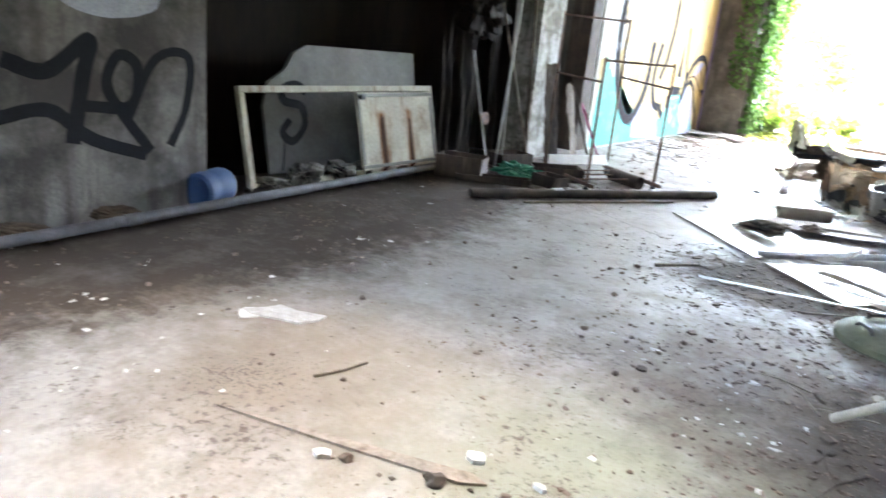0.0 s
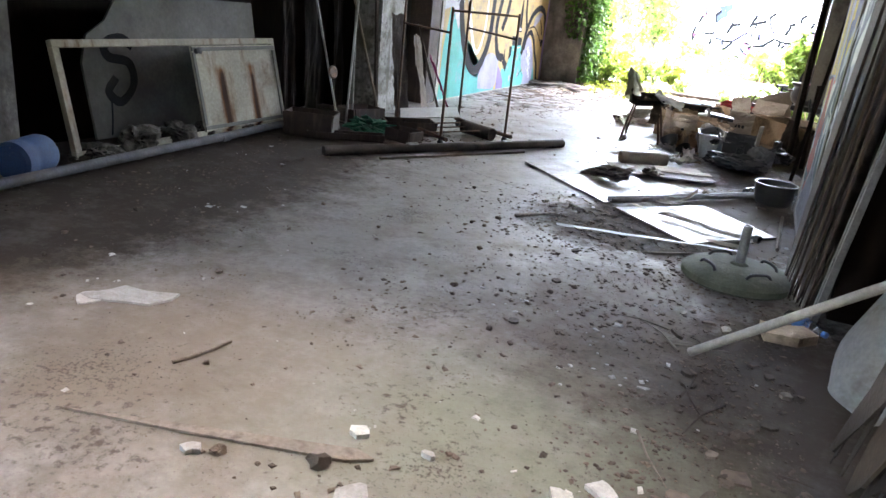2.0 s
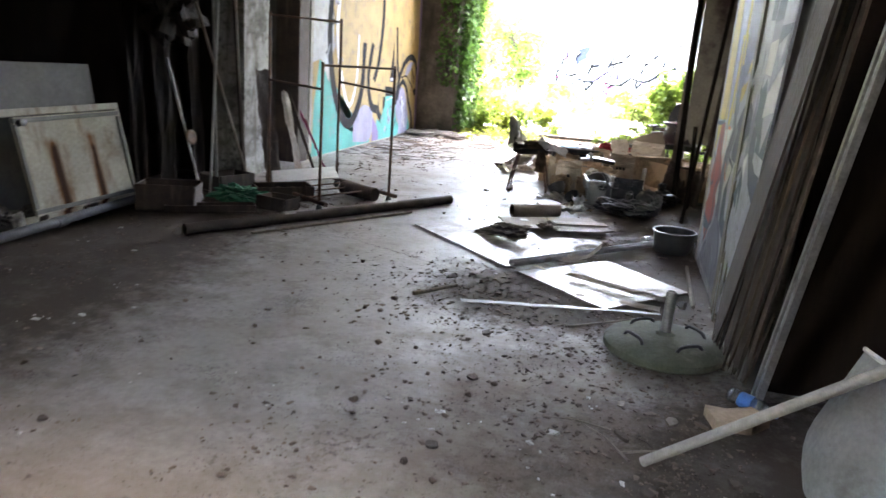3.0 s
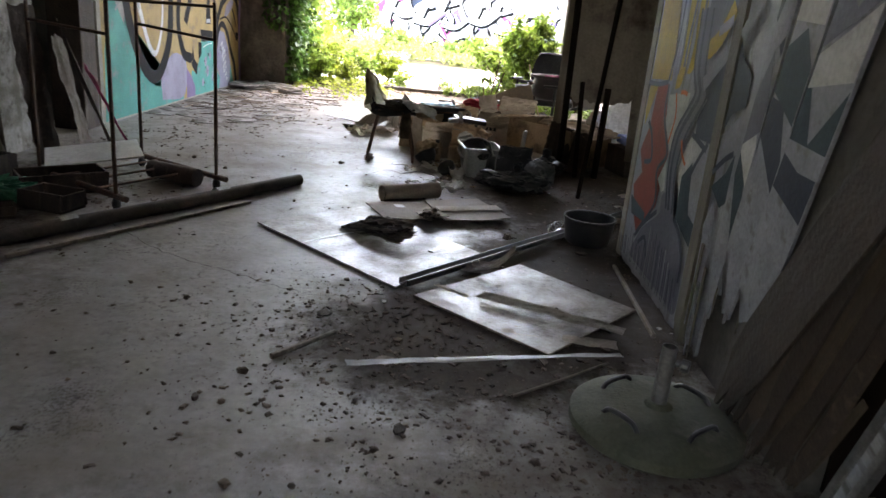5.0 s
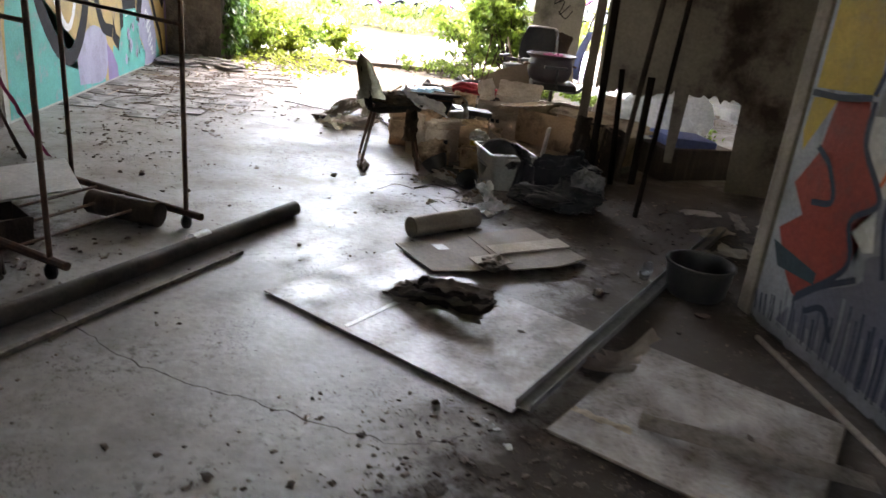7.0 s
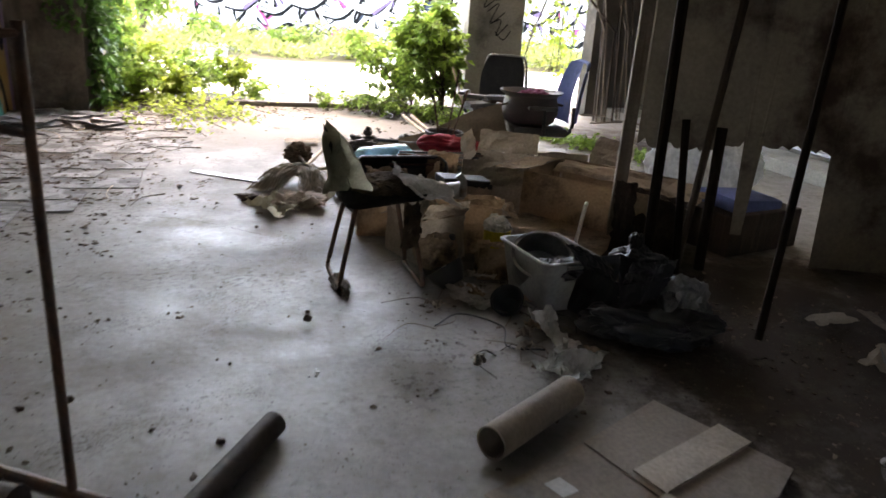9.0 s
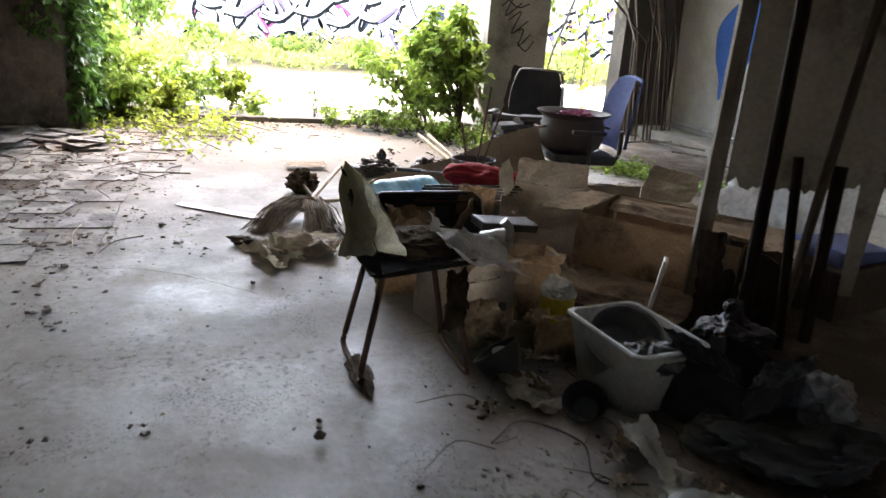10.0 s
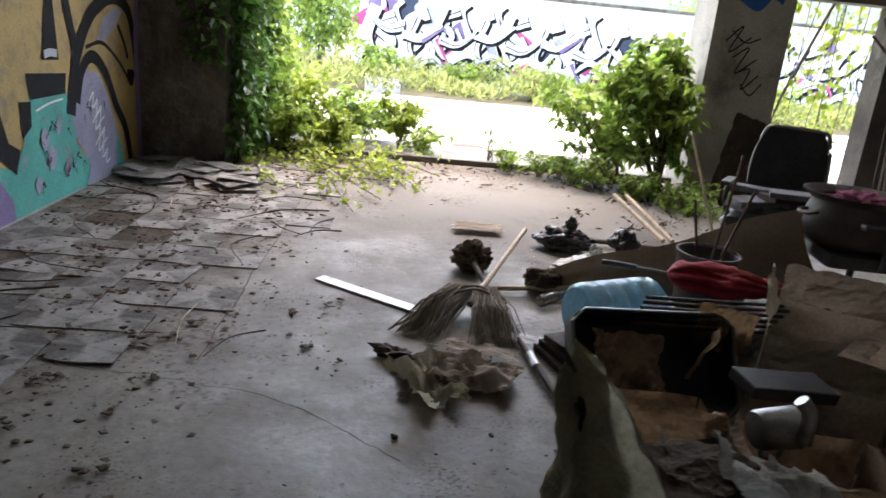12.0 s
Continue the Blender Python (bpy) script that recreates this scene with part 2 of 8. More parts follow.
OUTWALL = material("weathered_white_wall", (0.70, 0.69, 0.67), (0.56, 0.55, 0.53), 1.0, 0.85, 0.2, 20, stain=(0.25, 0.24, 0.22), stain_scale=0.8, stain_edge=(0.62, 0.78))
ASPHALT = material("worn_grey_asphalt", (0.10, 0.096, 0.09), (0.065, 0.062, 0.058), 3.0, 0.9, 0.4, 60, stain=(0.2, 0.185, 0.16), stain_scale=2.0, stain_edge=(0.52, 0.7))
HILL = material("hazy_wooded_hill", (0.20, 0.225, 0.195), (0.14, 0.17, 0.145), 0.15, 1.0, 0.0, 0.6)


# ---- shapes ----
def verts_obj(name, verts, faces, mat, smooth=False):
    me = bpy.data.meshes.new(name)
    me.from_pydata([tuple(v) for v in verts], [], faces)
    me.update()
    if smooth:
        me.polygons.foreach_set("use_smooth", [True] * len(me.polygons))
    if mat:
        me.materials.append(mat)
    return new(name, me)


def part(name, bm, mat, parent=None, label="", at=None, smooth=False):
    """Links a bmesh as one mesh object, under a thing or a part."""
    me = bpy.data.meshes.new(name)
    bmesh.ops.recalc_face_normals(bm, faces=bm.faces)
    bm.to_mesh(me)
    bm.free()
    if smooth:
        me.polygons.foreach_set("use_smooth", [True] * len(me.polygons))
        me.set_sharp_from_angle(angle=radians(40 if len(me.vertices) != 2562 and len(me.vertices) != 642 else 75))
    me.materials.append(mat)
    ob = new(name, me)
    if at is not None:
        ob.matrix_basis = at
    if parent is not None:
        ob.parent = parent
    if label:
        ob["label"] = label
    return ob


def empty(name, m, label, category, group="", kind=""):
    ob = new(name)
    ob.empty_display_size = 0.1
    ob.matrix_basis = m
    return tagged(ob, label, category, group, kind)


def b_box(size, m=None, bevel=0.0, bm=None):
    bm = bm or bmesh.new()
    r = bmesh.ops.create_cube(bm, size=1.0)
    vs = r["verts"]
    bmesh.ops.scale(bm, vec=size, verts=vs)
    if bevel:
        es = list({e for v in vs for e in v.link_edges})
        r2 = bmesh.ops.bevel(bm, geom=es, offset=bevel, segments=2, affect="EDGES", profile=0.6)
        vs = list({v for f in r2["faces"] for v in f.verts} | {v for v in vs if v.is_valid})
    if m is not None:
        bmesh.ops.transform(bm, matrix=m, verts=vs)
    return bm


def b_tube(points, radius, sides=10, bm=None, cap=True, taper=None):
    """A tube along points; taper gives the radius at the far end."""
    bm = bm or bmesh.new()
    pts = [Vector(p) for p in points]
    rings = []
    for i, p in enumerate(pts):
        d = (pts[min(i + 1, len(pts) - 1)] - pts[max(i - 1, 0)]).normalized()
        up = Vector((0, 0, 1)) if abs(d.z) < 0.95 else Vector((1, 0, 0))
        a = d.cross(up).normalized()
        c = d.cross(a)
        r = radius if taper is None else radius + (taper - radius) * i / max(1, len(pts) - 1)
        rings.append([bm.verts.new(p + r * (math.cos(t) * a + math.sin(t) * c)) for t in (2 * math.pi * k / sides for k in range(sides))])
    for r0, r1 in zip(rings, rings[1:]):
        for k in range(sides):
            bm.faces.new((r0[k], r0[(k + 1) % sides], r1[(k + 1) % sides], r1[k]))
    if cap:
        bm.faces.new(rings[0])
        bm.faces.new(rings[-1])
    return bm


def b_lathe(profile, sides=24, bm=None, squash=(1, 1)):
    """Turns a profile of (radius, height) round the z axis."""
    bm = bm or bmesh.new()
    rings = []
    for r, z in profile:
        if r < 1e-4:
            rings.append([bm.verts.new((0, 0, z))])
        else:
            rings.append([bm.verts.new((r * math.cos(t) * squash[0], r * math.sin(t) * squash[1], z)) for t in (2 * math.pi * k / sides for k in range(sides))])
    for a, b in zip(rings, rings[1:]):
        for k in range(sides):
            k2 = (k + 1) % sides
            if len(a) == 1 and len(b) > 1:
                bm.faces.new((a[0], b[k], b[k2]))
            elif len(b) == 1 and len(a) > 1:
                bm.faces.new((a[k], a[k2], b[0]))
            elif len(a) > 1:
                bm.faces.new((a[k], a[k2], b[k2], b[k]))
    return bm


def b_slab(poly, z0, z1, bm=None):
    """A flat piece with the outline poly (x, y)."""
    bm = bm or bmesh.new()
    lo = [bm.verts.new((x, y, z0)) for x, y in poly]
    hi = [bm.verts.new((x, y, z1)) for x, y in poly]
    bm.faces.new(lo[::-1])
    bm.faces.new(hi)
    for k in range(len(poly)):
        k2 = (k + 1) % len(poly)
        bm.faces.new((lo[k], lo[k2], hi[k2], hi[k]))
    return bm


def b_sheet(w, d, nx, ny, height, thick=0.0, edge=0.0, seed=0):
    """A crumpled sheet w x d whose height over the plane is height(u, v); u, v run from 0 to 1; edge makes its border ragged."""
    bm = bmesh.new()
    rnd = random.Random(seed)
    g = []
    for j in range(ny + 1):
        row = []
        for i in range(nx + 1):
            u, v = i / nx, j / ny
            x, y = (u - 0.5) * w, (v - 0.5) * d
            if edge and (i in (0, nx) or j in (0, ny)):
                x += rnd.uniform(-edge, edge)
                y += rnd.uniform(-edge, edge)
            row.append(bm.verts.new((x, y, height(u, v))))
        g.append(row)
    for j in range(ny):
        for i in range(nx):
            bm.faces.new((g[j][i], g[j][i + 1], g[j + 1][i + 1], g[j + 1][i]))
    if thick:
        bmesh.ops.solidify(bm, geom=bm.faces[:], thickness=thick)
    return bm


def b_lump(radii, seed=0, rough=0.25, sub=3, bm=None, m=None, freq=2.0):
    """A rounded, uneven lump (a bag, a stone, a clod)."""
    bm = bm or bmesh.new()
    r = bmesh.ops.create_icosphere(bm, subdivisions=sub, radius=1.0)
    off = Vector((seed * 3.7, seed * 1.3, seed * 2.1))
    for v in r["verts"]:
        k = 1 + rough * noise.noise(v.co * freq + off) + 0.5 * rough * noise.noise(v.co * freq * 2.7 + off)
        v.co = Vector((v.co.x * radii[0] * k, v.co.y * radii[1] * k, v.co.z * radii[2] * k))
    if m is not None:
        bmesh.ops.transform(bm, matrix=m, verts=r["verts"])
    return bm


def b_bag(radii, seed=0):
    """A crumpled bag: a soft lump, flat below, with sharp creases."""
    bm = bmesh.new()
    r = bmesh.ops.create_icosphere(bm, subdivisions=5, radius=1.0)
    off = Vector((seed * 3.7, seed * 1.3, seed * 2.1))
    for v in r["verts"]:
        c = v.co.copy()
        k = 1 + 0.38 * noise.noise(c * 1.3 + off) - 0.34 * abs(noise.noise(c * 2.6 + off)) - 0.17 * abs(noise.noise(c * 5.5 + off)) - 0.07 * abs(noise.noise(c * 12 + off))
        v.co = Vector((c.x * radii[0] * k, c.y * radii[1] * k, max(c.z, -0.75) * radii[2] * k))
    return bm


def bez(ctrl, n=16):
    """A smooth curve through a few control points (Catmull-Rom)."""
    p = [Vector(c) for c in ctrl]
    p = [2 * p[0] - p[1]] + p + [2 * p[-1] - p[-2]]
    out = []
    for i in range(1, len(p) - 2):
        for k in range(n):
            t = k / n
            a, b, c, d = p[i - 1], p[i], p[i + 1], p[i + 2]
            out.append(0.5 * ((2 * b) + (c - a) * t + (2 * a - 5 * b + 4 * c - d) * t * t + (3 * b - a - 3 * c + d) * t ** 3))
    out.append(p[-2])
    return out


def wall(name, a, b, z0, z1, thick, mat, side=1, holes=()):
    """A wall from a to b (its visible face), thick metres behind it; holes are (from, to, z0, z1) along it and go through."""
    ax, ay = a
    d = Vector((b[0] - ax, b[1] - ay))
    length = d.length
    d.normalize()
    nrm = Vector((-d.y, d.x)) * side * thick
    us = sorted({0.0, length, *(h for k in holes for h in k[:2])})
    zs = sorted({z0, z1, *(h for k in holes for h in k[2:])})
    bm = bmesh.new()
    for u0, u1 in zip(us, us[1:]):
        for w0, w1 in zip(zs, zs[1:]):
            um, wm = (u0 + u1) / 2, (w0 + w1) / 2
            if any(h[0] < um < h[1] and h[2] < wm < h[3] for h in holes):
                continue
            c = [(ax + d.x * u, ay + d.y * u) for u in (u0, u1)]
            lo = [(*c[0], w0), (*c[1], w0), (c[1][0] + nrm.x, c[1][1] + nrm.y, w0), (c[0][0] + nrm.x, c[0][1] + nrm.y, w0)]
            vs = [bm.verts.new(p) for p in lo] + [bm.verts.new((p[0], p[1], w1)) for p in lo]
            for f in ((0, 1, 2, 3), (4, 5, 6, 7), (0, 1, 5, 4), (1, 2, 6, 5), (2, 3, 7, 6), (3, 0, 4, 7)):
                bm.faces.new([vs[k] for k in f])
    bmesh.ops.remove_doubles(bm, verts=bm.verts, dist=1e-4)
    seen = {}
    for f in bm.faces:
        seen.setdefault(tuple(sorted(v.index for v in f.verts)), []).append(f)
    inner = [f for fs in seen.values() if len(fs) > 1 for f in fs]
    if inner:
        bmesh.ops.delete(bm, geom=inner, context="FACES_ONLY")
    return tagged(part(name, bm, mat), kind="structure")

# ---- the large structure ----
floor_bm = b_box((8.9, 17.6, 0.3), pose(-0.6, 6.1, -0.15))
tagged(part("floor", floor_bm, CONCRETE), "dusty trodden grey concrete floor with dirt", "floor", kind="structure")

# its opening is added behind the camera, to light the east boards
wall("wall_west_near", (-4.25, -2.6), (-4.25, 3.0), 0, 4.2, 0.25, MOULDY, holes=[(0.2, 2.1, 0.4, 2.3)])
# bay lining, coloured nearly black for the darkness inside the bay
wall("wall_bay_back", (-4.95, 2.7), (-4.95, 7.6), 0, 4.2, 0.2, SHADE_BROWN)
wall("wall_bay_side_near", (-4.95, 3.0), (-4.5, 3.0), 0, 4.2, 0.2, SHADE_BROWN, side=-1)
wall("wall_bay_side_far", (-4.95, 7.4), (-4.4, 7.4), 0, 4.2, 0.15, SHADE_BROWN)
wall("wall_west_pilaster", (-4.2, 7.35), (-4.2, 7.88), 0, 4.2, 0.35, STAINED)
wall("wall_recess_back", (-4.9, 7.55), (-4.9, 9.1), 0, 4.2, 0.2, PLASTER)
wall("wall_recess_side", (-4.9, 9.0), (-4.47, 9.0), 0, 4.2, 0.1, PLASTER_DARK)
wall("wall_west_mural", (-4.22, 8.98), (-4.22, 13.7), 0, 4.2, 0.25, PLASTER)
wall("wall_west_end", (-3.5, 13.7), (-3.5, 14.9), 0, 4.2, 0.95, ROOTED)
# closing wall out of view, white to bounce daylight onto the heap
wall("wall_south", (-4.5, -2.6), (3.9, -2.6), 0, 4.2, 0.25, OUTWALL, side=-1)
wall("wall_east", (3.7, -2.6), (3.7, 14.9), 0, 4.2, 0.25, WHITEWASH, side=-1)
wall("wall_north_pillar", (1.0, 14.6), (1.78, 14.6), 0, 4.2, 0.55, PLASTER)
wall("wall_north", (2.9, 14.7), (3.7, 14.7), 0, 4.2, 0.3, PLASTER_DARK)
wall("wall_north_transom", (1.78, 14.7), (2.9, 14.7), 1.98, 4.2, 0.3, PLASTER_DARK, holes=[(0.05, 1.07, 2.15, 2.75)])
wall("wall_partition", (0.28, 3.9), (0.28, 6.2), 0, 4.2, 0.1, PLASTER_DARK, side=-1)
# stand in for the dark space behind the boards, shade in their colour
wall("wall_partition_back", (0.95, -0.6), (0.95, 3.9), 0, 4.2, 0.1, SHADE_BROWN, side=-1)
wall("wall_partition_return", (0.39, 3.9), (0.95, 3.9), 0, 4.2, 0.1, SHADE_BROWN)
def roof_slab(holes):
    """A flat roof, out of view, with openings added to let daylight in."""
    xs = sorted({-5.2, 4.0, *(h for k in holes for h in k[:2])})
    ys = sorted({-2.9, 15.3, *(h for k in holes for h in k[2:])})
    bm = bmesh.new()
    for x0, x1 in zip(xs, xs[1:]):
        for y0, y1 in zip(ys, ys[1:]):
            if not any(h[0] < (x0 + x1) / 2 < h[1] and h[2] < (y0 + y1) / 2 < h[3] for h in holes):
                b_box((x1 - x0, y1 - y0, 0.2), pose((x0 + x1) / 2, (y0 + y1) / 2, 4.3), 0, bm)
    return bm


# openings added overhead, sized and placed to light the floor and plants
tagged(part("ceiling", roof_slab([(-1.3, -0.45, 1.8, 2.6), (2.1, 2.6, 11.3, 11.8), (-3.3, 1.9, 14.85, 15.2)]), ROOF), "unseen pale concrete ceiling with added light openings", "ceiling", kind="structure")

# soffit and downstand added above the view to block light from the bay
tagged(part("ceiling_bay", b_box((1.95, 7.0, 0.15), pose(-4.0, 3.92, 2.4)), PLASTER_DARK), "added low dark soffit that keeps light off the bay", "ceiling", kind="structure")
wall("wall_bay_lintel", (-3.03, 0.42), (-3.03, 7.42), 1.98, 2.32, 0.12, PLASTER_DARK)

# outdoors
tagged(part("ground", b_box((600, 600, 0.2), pose(0, 250, -0.16)), SOIL), "weedy brown soil reaching the horizon", "ground", kind="structure")
tagged(part("road", b_box((60, 6.2, 0.1), pose(0, 19.08, -0.06)), ROAD), "pale sunlit concrete road", "road", kind="structure")
tagged(part("pavement", b_box((60, 1.05, 0.12), pose(0, 15.45, -0.045), 0.01), ASPHALT), "grey asphalt apron along the threshold", "pavement", kind="structure")
tagged(part("kerb", b_box((4.4, 0.14, 0.06), pose(-1.25, 14.86, 0.03), 0.015), ASPHALT), "low worn concrete lip at the threshold", "kerb", kind="structure")
wall("wall_yard", (-3.2, 25.6), (40, 25.6), -0.06, 2.25, 0.25, OUTWALL)
wall("wall_yard_coping", (-3.24, 25.57), (40, 25.57), 2.25, 2.33, 0.31, MOULDY)

# ---- materials of the things ----
PANEL = speckled(material("dusty_pale_laminate", (0.44, 0.405, 0.365), (0.31, 0.275, 0.24), 5.0, 0.36, 0.2, 50, stain=(0.15, 0.118, 0.092), stain_scale=3.0, stain_edge=(0.42, 0.62), rough_alt=0.6), (0.09, 0.068, 0.052), 40, (0.9, 1.05), 3.0, 0.8)
CARD = material("weathered_cardboard", (0.45, 0.335, 0.235), (0.34, 0.255, 0.18), 4.0, 0.9, 0.35, 60, stain=(0.07, 0.05, 0.035), stain_scale=3.0, stain_edge=(0.5, 0.68), bump_scale=0.006)
CARD_FLAT = material("grey_brown_cardboard", (0.30, 0.25, 0.20), (0.23, 0.185, 0.145), 4.0, 0.8, 0.15, 60, stain=(0.13, 0.1, 0.075), stain_scale=3.0, stain_edge=(0.56, 0.7))
CARD_PALE = material("faded_cardboard", (0.52, 0.45, 0.37), (0.39, 0.33, 0.27), 4.0, 0.9, 0.35, 60, stain=(0.13, 0.1, 0.07), stain_scale=3.0, stain_edge=(0.6, 0.72))
WOOD = streaked(material("weathered_wood", (0.25, 0.205, 0.165), (0.17, 0.14, 0.11), 6.0, 0.85, 0.4, 70), (0.10, 0.07, 0.05), (20, 20, 1.5))
WOOD_PALE = streaked(material("pale_wood", (0.50, 0.40, 0.28), (0.40, 0.31, 0.21), 5.0, 0.7, 0.2, 60), (0.25, 0.18, 0.12), (25, 25, 1.2))
WOOD_DARK = streaked(material("old_dark_timber", (0.062, 0.04, 0.028), (0.036, 0.023, 0.017), 6.0, 0.85, 0.5, 60), (0.11, 0.08, 0.06), (18, 18, 1.0), (0.55, 0.75))
STEEL_RUST = material("rusty_painted_steel", (0.09, 0.065, 0.055), (0.16, 0.08, 0.045), 14.0, 0.65, 0.4, 90, metal=0.3)
STEEL = material("dull_grey_steel", (0.30, 0.295, 0.285), (0.19, 0.185, 0.18), 9.0, 0.45, 0.15, 80, metal=0.7, stain=(0.15, 0.1, 0.07), stain_scale=5.0, stain_edge=(0.6, 0.7))
ALU = material("scuffed_aluminium", (0.50, 0.50, 0.49), (0.34, 0.34, 0.33), 8.0, 0.45, 0.1, 60, metal=0.6)
PVC = material("dirty_grey_pipe", (0.10, 0.085, 0.07), (0.06, 0.05, 0.042), 6.0, 0.6, 0.2, 60, stain=(0.12, 0.09, 0.07), stain_scale=4.0, stain_edge=(0.55, 0.68))
MOSSY = material("mossy_green_concrete", (0.095, 0.1, 0.068), (0.06, 0.066, 0.042), 7.0, 0.9, 0.5, 70, stain=(0.16, 0.145, 0.115), stain_scale=4.0, stain_edge=(0.58, 0.7))
BLACK_PL = material("black_plastic", (0.022, 0.022, 0.024), (0.04, 0.038, 0.036), 10.0, 0.42, 0.1, 60)
BLACK_BAG = material("black_bin_liner", (0.018, 0.018, 0.02), (0.03, 0.03, 0.03), 12.0, 0.42, 0.35, 40, bump_scale=0.008)
WHITE_PL = material("grimy_white_plastic", (0.66, 0.65, 0.61), (0.55, 0.53, 0.49), 6.0, 0.45, 0.1, 50, stain=(0.3, 0.26, 0.2), stain_scale=4.0, stain_edge=(0.6, 0.72))
CLEAR_PL = material("cloudy_plastic_film", (0.70, 0.70, 0.66), (0.55, 0.54, 0.48), 9.0, 0.25, 0.8, 40, alpha=0.72, bump_scale=0.008)
BOTTLE = material("clear_bottle_plastic", (0.85, 0.88, 0.9), (0.75, 0.8, 0.84), 9.0, 0.12, 0.4, 40, transmission=0.92)
TUB_PL = material("cloudy_tub_plastic", (0.44, 0.44, 0.42), (0.36, 0.355, 0.335), 6.0, 0.4, 0.1, 50, stain=(0.2, 0.175, 0.14), stain_scale=4.0, stain_edge=(0.56, 0.72), translucent=0.25)
def rust_runs(m, centres, colour, edge):
    """Rust that has run down from a few points, broken up by noise."""
    n, l = m.node_tree.nodes, m.node_tree.links
    b = n["Principled BSDF"]
    co, sp = n.new("ShaderNodeTexCoord"), n.new("ShaderNodeSeparateXYZ")
    l.new(co.outputs["Object"], sp.inputs[0])
    mp, t = n.new("ShaderNodeMapping"), n.new("ShaderNodeTexNoise")
    mp.inputs["Scale"].default_value = (6, 14, 2.5)
    t.inputs["Scale"].default_value, t.inputs["Detail"].default_value = 1.0, 6.0
    l.new(co.outputs["Object"], mp.inputs["Vector"])
    l.new(mp.outputs["Vector"], t.inputs["Vector"])
    for c, half, top in centres:
        d = n.new("ShaderNodeMath")
        d.operation = "SUBTRACT"
        d.inputs[1].default_value = c
        l.new(sp.outputs["Y"], d.inputs[0])
        ab = n.new("ShaderNodeMath")
        ab.operation = "ABSOLUTE"
        l.new(d.outputs[0], ab.inputs[0])
        r = n.new("ShaderNodeMapRange")
        r.inputs["From Min"].default_value, r.inputs["From Max"].default_value, r.inputs["To Min"].default_value, r.inputs["To Max"].default_value = 0.0, half, 0.75, 0.0
        l.new(ab.outputs[0], r.inputs["Value"])
        z = n.new("ShaderNodeMapRange")
        z.inputs["From Min"].default_value, z.inputs["From Max"].default_value, z.inputs["To Min"].default_value, z.inputs["To Max"].default_value = top, top - 0.06, 0.0, 1.0
        l.new(sp.outputs["Z"], z.inputs["Value"])
        k = n.new("ShaderNodeMath")
        k.operation = "MULTIPLY"
        l.new(r.outputs["Result"], k.inputs[0])
        l.new(z.outputs["Result"], k.inputs[1])
        ad = n.new("ShaderNodeMath")
        l.new(k.outputs[0], ad.inputs[0])
        l.new(t.outputs["Fac"], ad.inputs[1])
        f = n.new("ShaderNodeMapRange")
        f.inputs["From Min"].default_value, f.inputs["From Max"].default_value = edge
        l.new(ad.outputs[0], f.inputs["Value"])
        mx = n.new("ShaderNodeMix")
        mx.data_type = "RGBA"
        mx.inputs["B"].default_value = (*colour, 1)
        src = b.inputs["Base Color"].links[0].from_socket
        l.new(f.outputs["Result"], mx.inputs["Factor"])
        l.new(src, mx.inputs["A"])
        l.new(mx.outputs["Result"], b.inputs["Base Color"])
    return m


RUSTWHITE = rust_runs(material("rust_run_white_enamel", (0.44, 0.41, 0.33), (0.34, 0.315, 0.25), 3.0, 0.8, 0.2, 40, stain=(0.19, 0.145, 0.1), stain_scale=3.5, stain_edge=(0.54, 0.72)), [(0.36, 0.1, 0.58), (0.74, 0.075, 0.6)], (0.17, 0.065, 0.018), (0.55, 1.1))
rust_runs(RUSTWHITE, [(0.37, 0.06, 0.55), (0.745, 0.045, 0.52)], (0.035, 0.012, 0.005), (0.62, 1.05))
GUTTER = material("dull_grey_gutter", (0.115, 0.115, 0.12), (0.07, 0.07, 0.072), 5.0, 0.62, 0.2, 60, stain=(0.09, 0.075, 0.06), stain_scale=3.0, stain_edge=(0.52, 0.7))
SACKING = material("grimy_sacking", (0.085, 0.078, 0.062), (0.045, 0.04, 0.032), 6.0, 0.6, 0.5, 60, stain=(0.05, 0.04, 0.03), stain_scale=4.0, stain_edge=(0.5, 0.66))
ENAMEL = material("grey_white_enamel", (0.18, 0.177, 0.163), (0.12, 0.117, 0.105), 2.5, 0.5, 0.15, 40, stain=(0.13, 0.12, 0.10), stain_scale=2.2, stain_edge=(0.5, 0.72))
BLUE_PL = material("blue_plastic_drum", (0.006, 0.036, 0.1), (0.005, 0.028, 0.08), 5.0, 0.75, 0.1, 50, stain=(0.1, 0.12, 0.14), stain_scale=4.0, stain_edge=(0.62, 0.72))
AQUA = material("pale_blue_bottle_plastic", (0.42, 0.72, 0.82), (0.34, 0.62, 0.74), 4.0, 0.22, 0.05, 40, translucent=0.35)
BLUE_FAB = material("faded_blue_fabric", (0.13, 0.17, 0.36), (0.10, 0.13, 0.28), 20.0, 0.9, 0.3, 150, stain=(0.2, 0.2, 0.26), stain_scale=4.0, stain_edge=(0.58, 0.72))
RED_FAB = material("red_fabric", (0.42, 0.015, 0.03), (0.28, 0.01, 0.02), 12.0, 0.75, 0.5, 120)
CLOTH = material("mildewed_beige_cloth", (0.6, 0.565, 0.44), (0.42, 0.395, 0.29), 5.0, 0.92, 0.6, 110, stain=(0.25, 0.22, 0.16), stain_scale=5.0, stain_edge=(0.56, 0.72), bump_scale=0.01, translucent=0.55)
RAG = material("grey_rag", (0.20, 0.20, 0.20), (0.13, 0.13, 0.135), 7.0, 0.95, 0.6, 100)
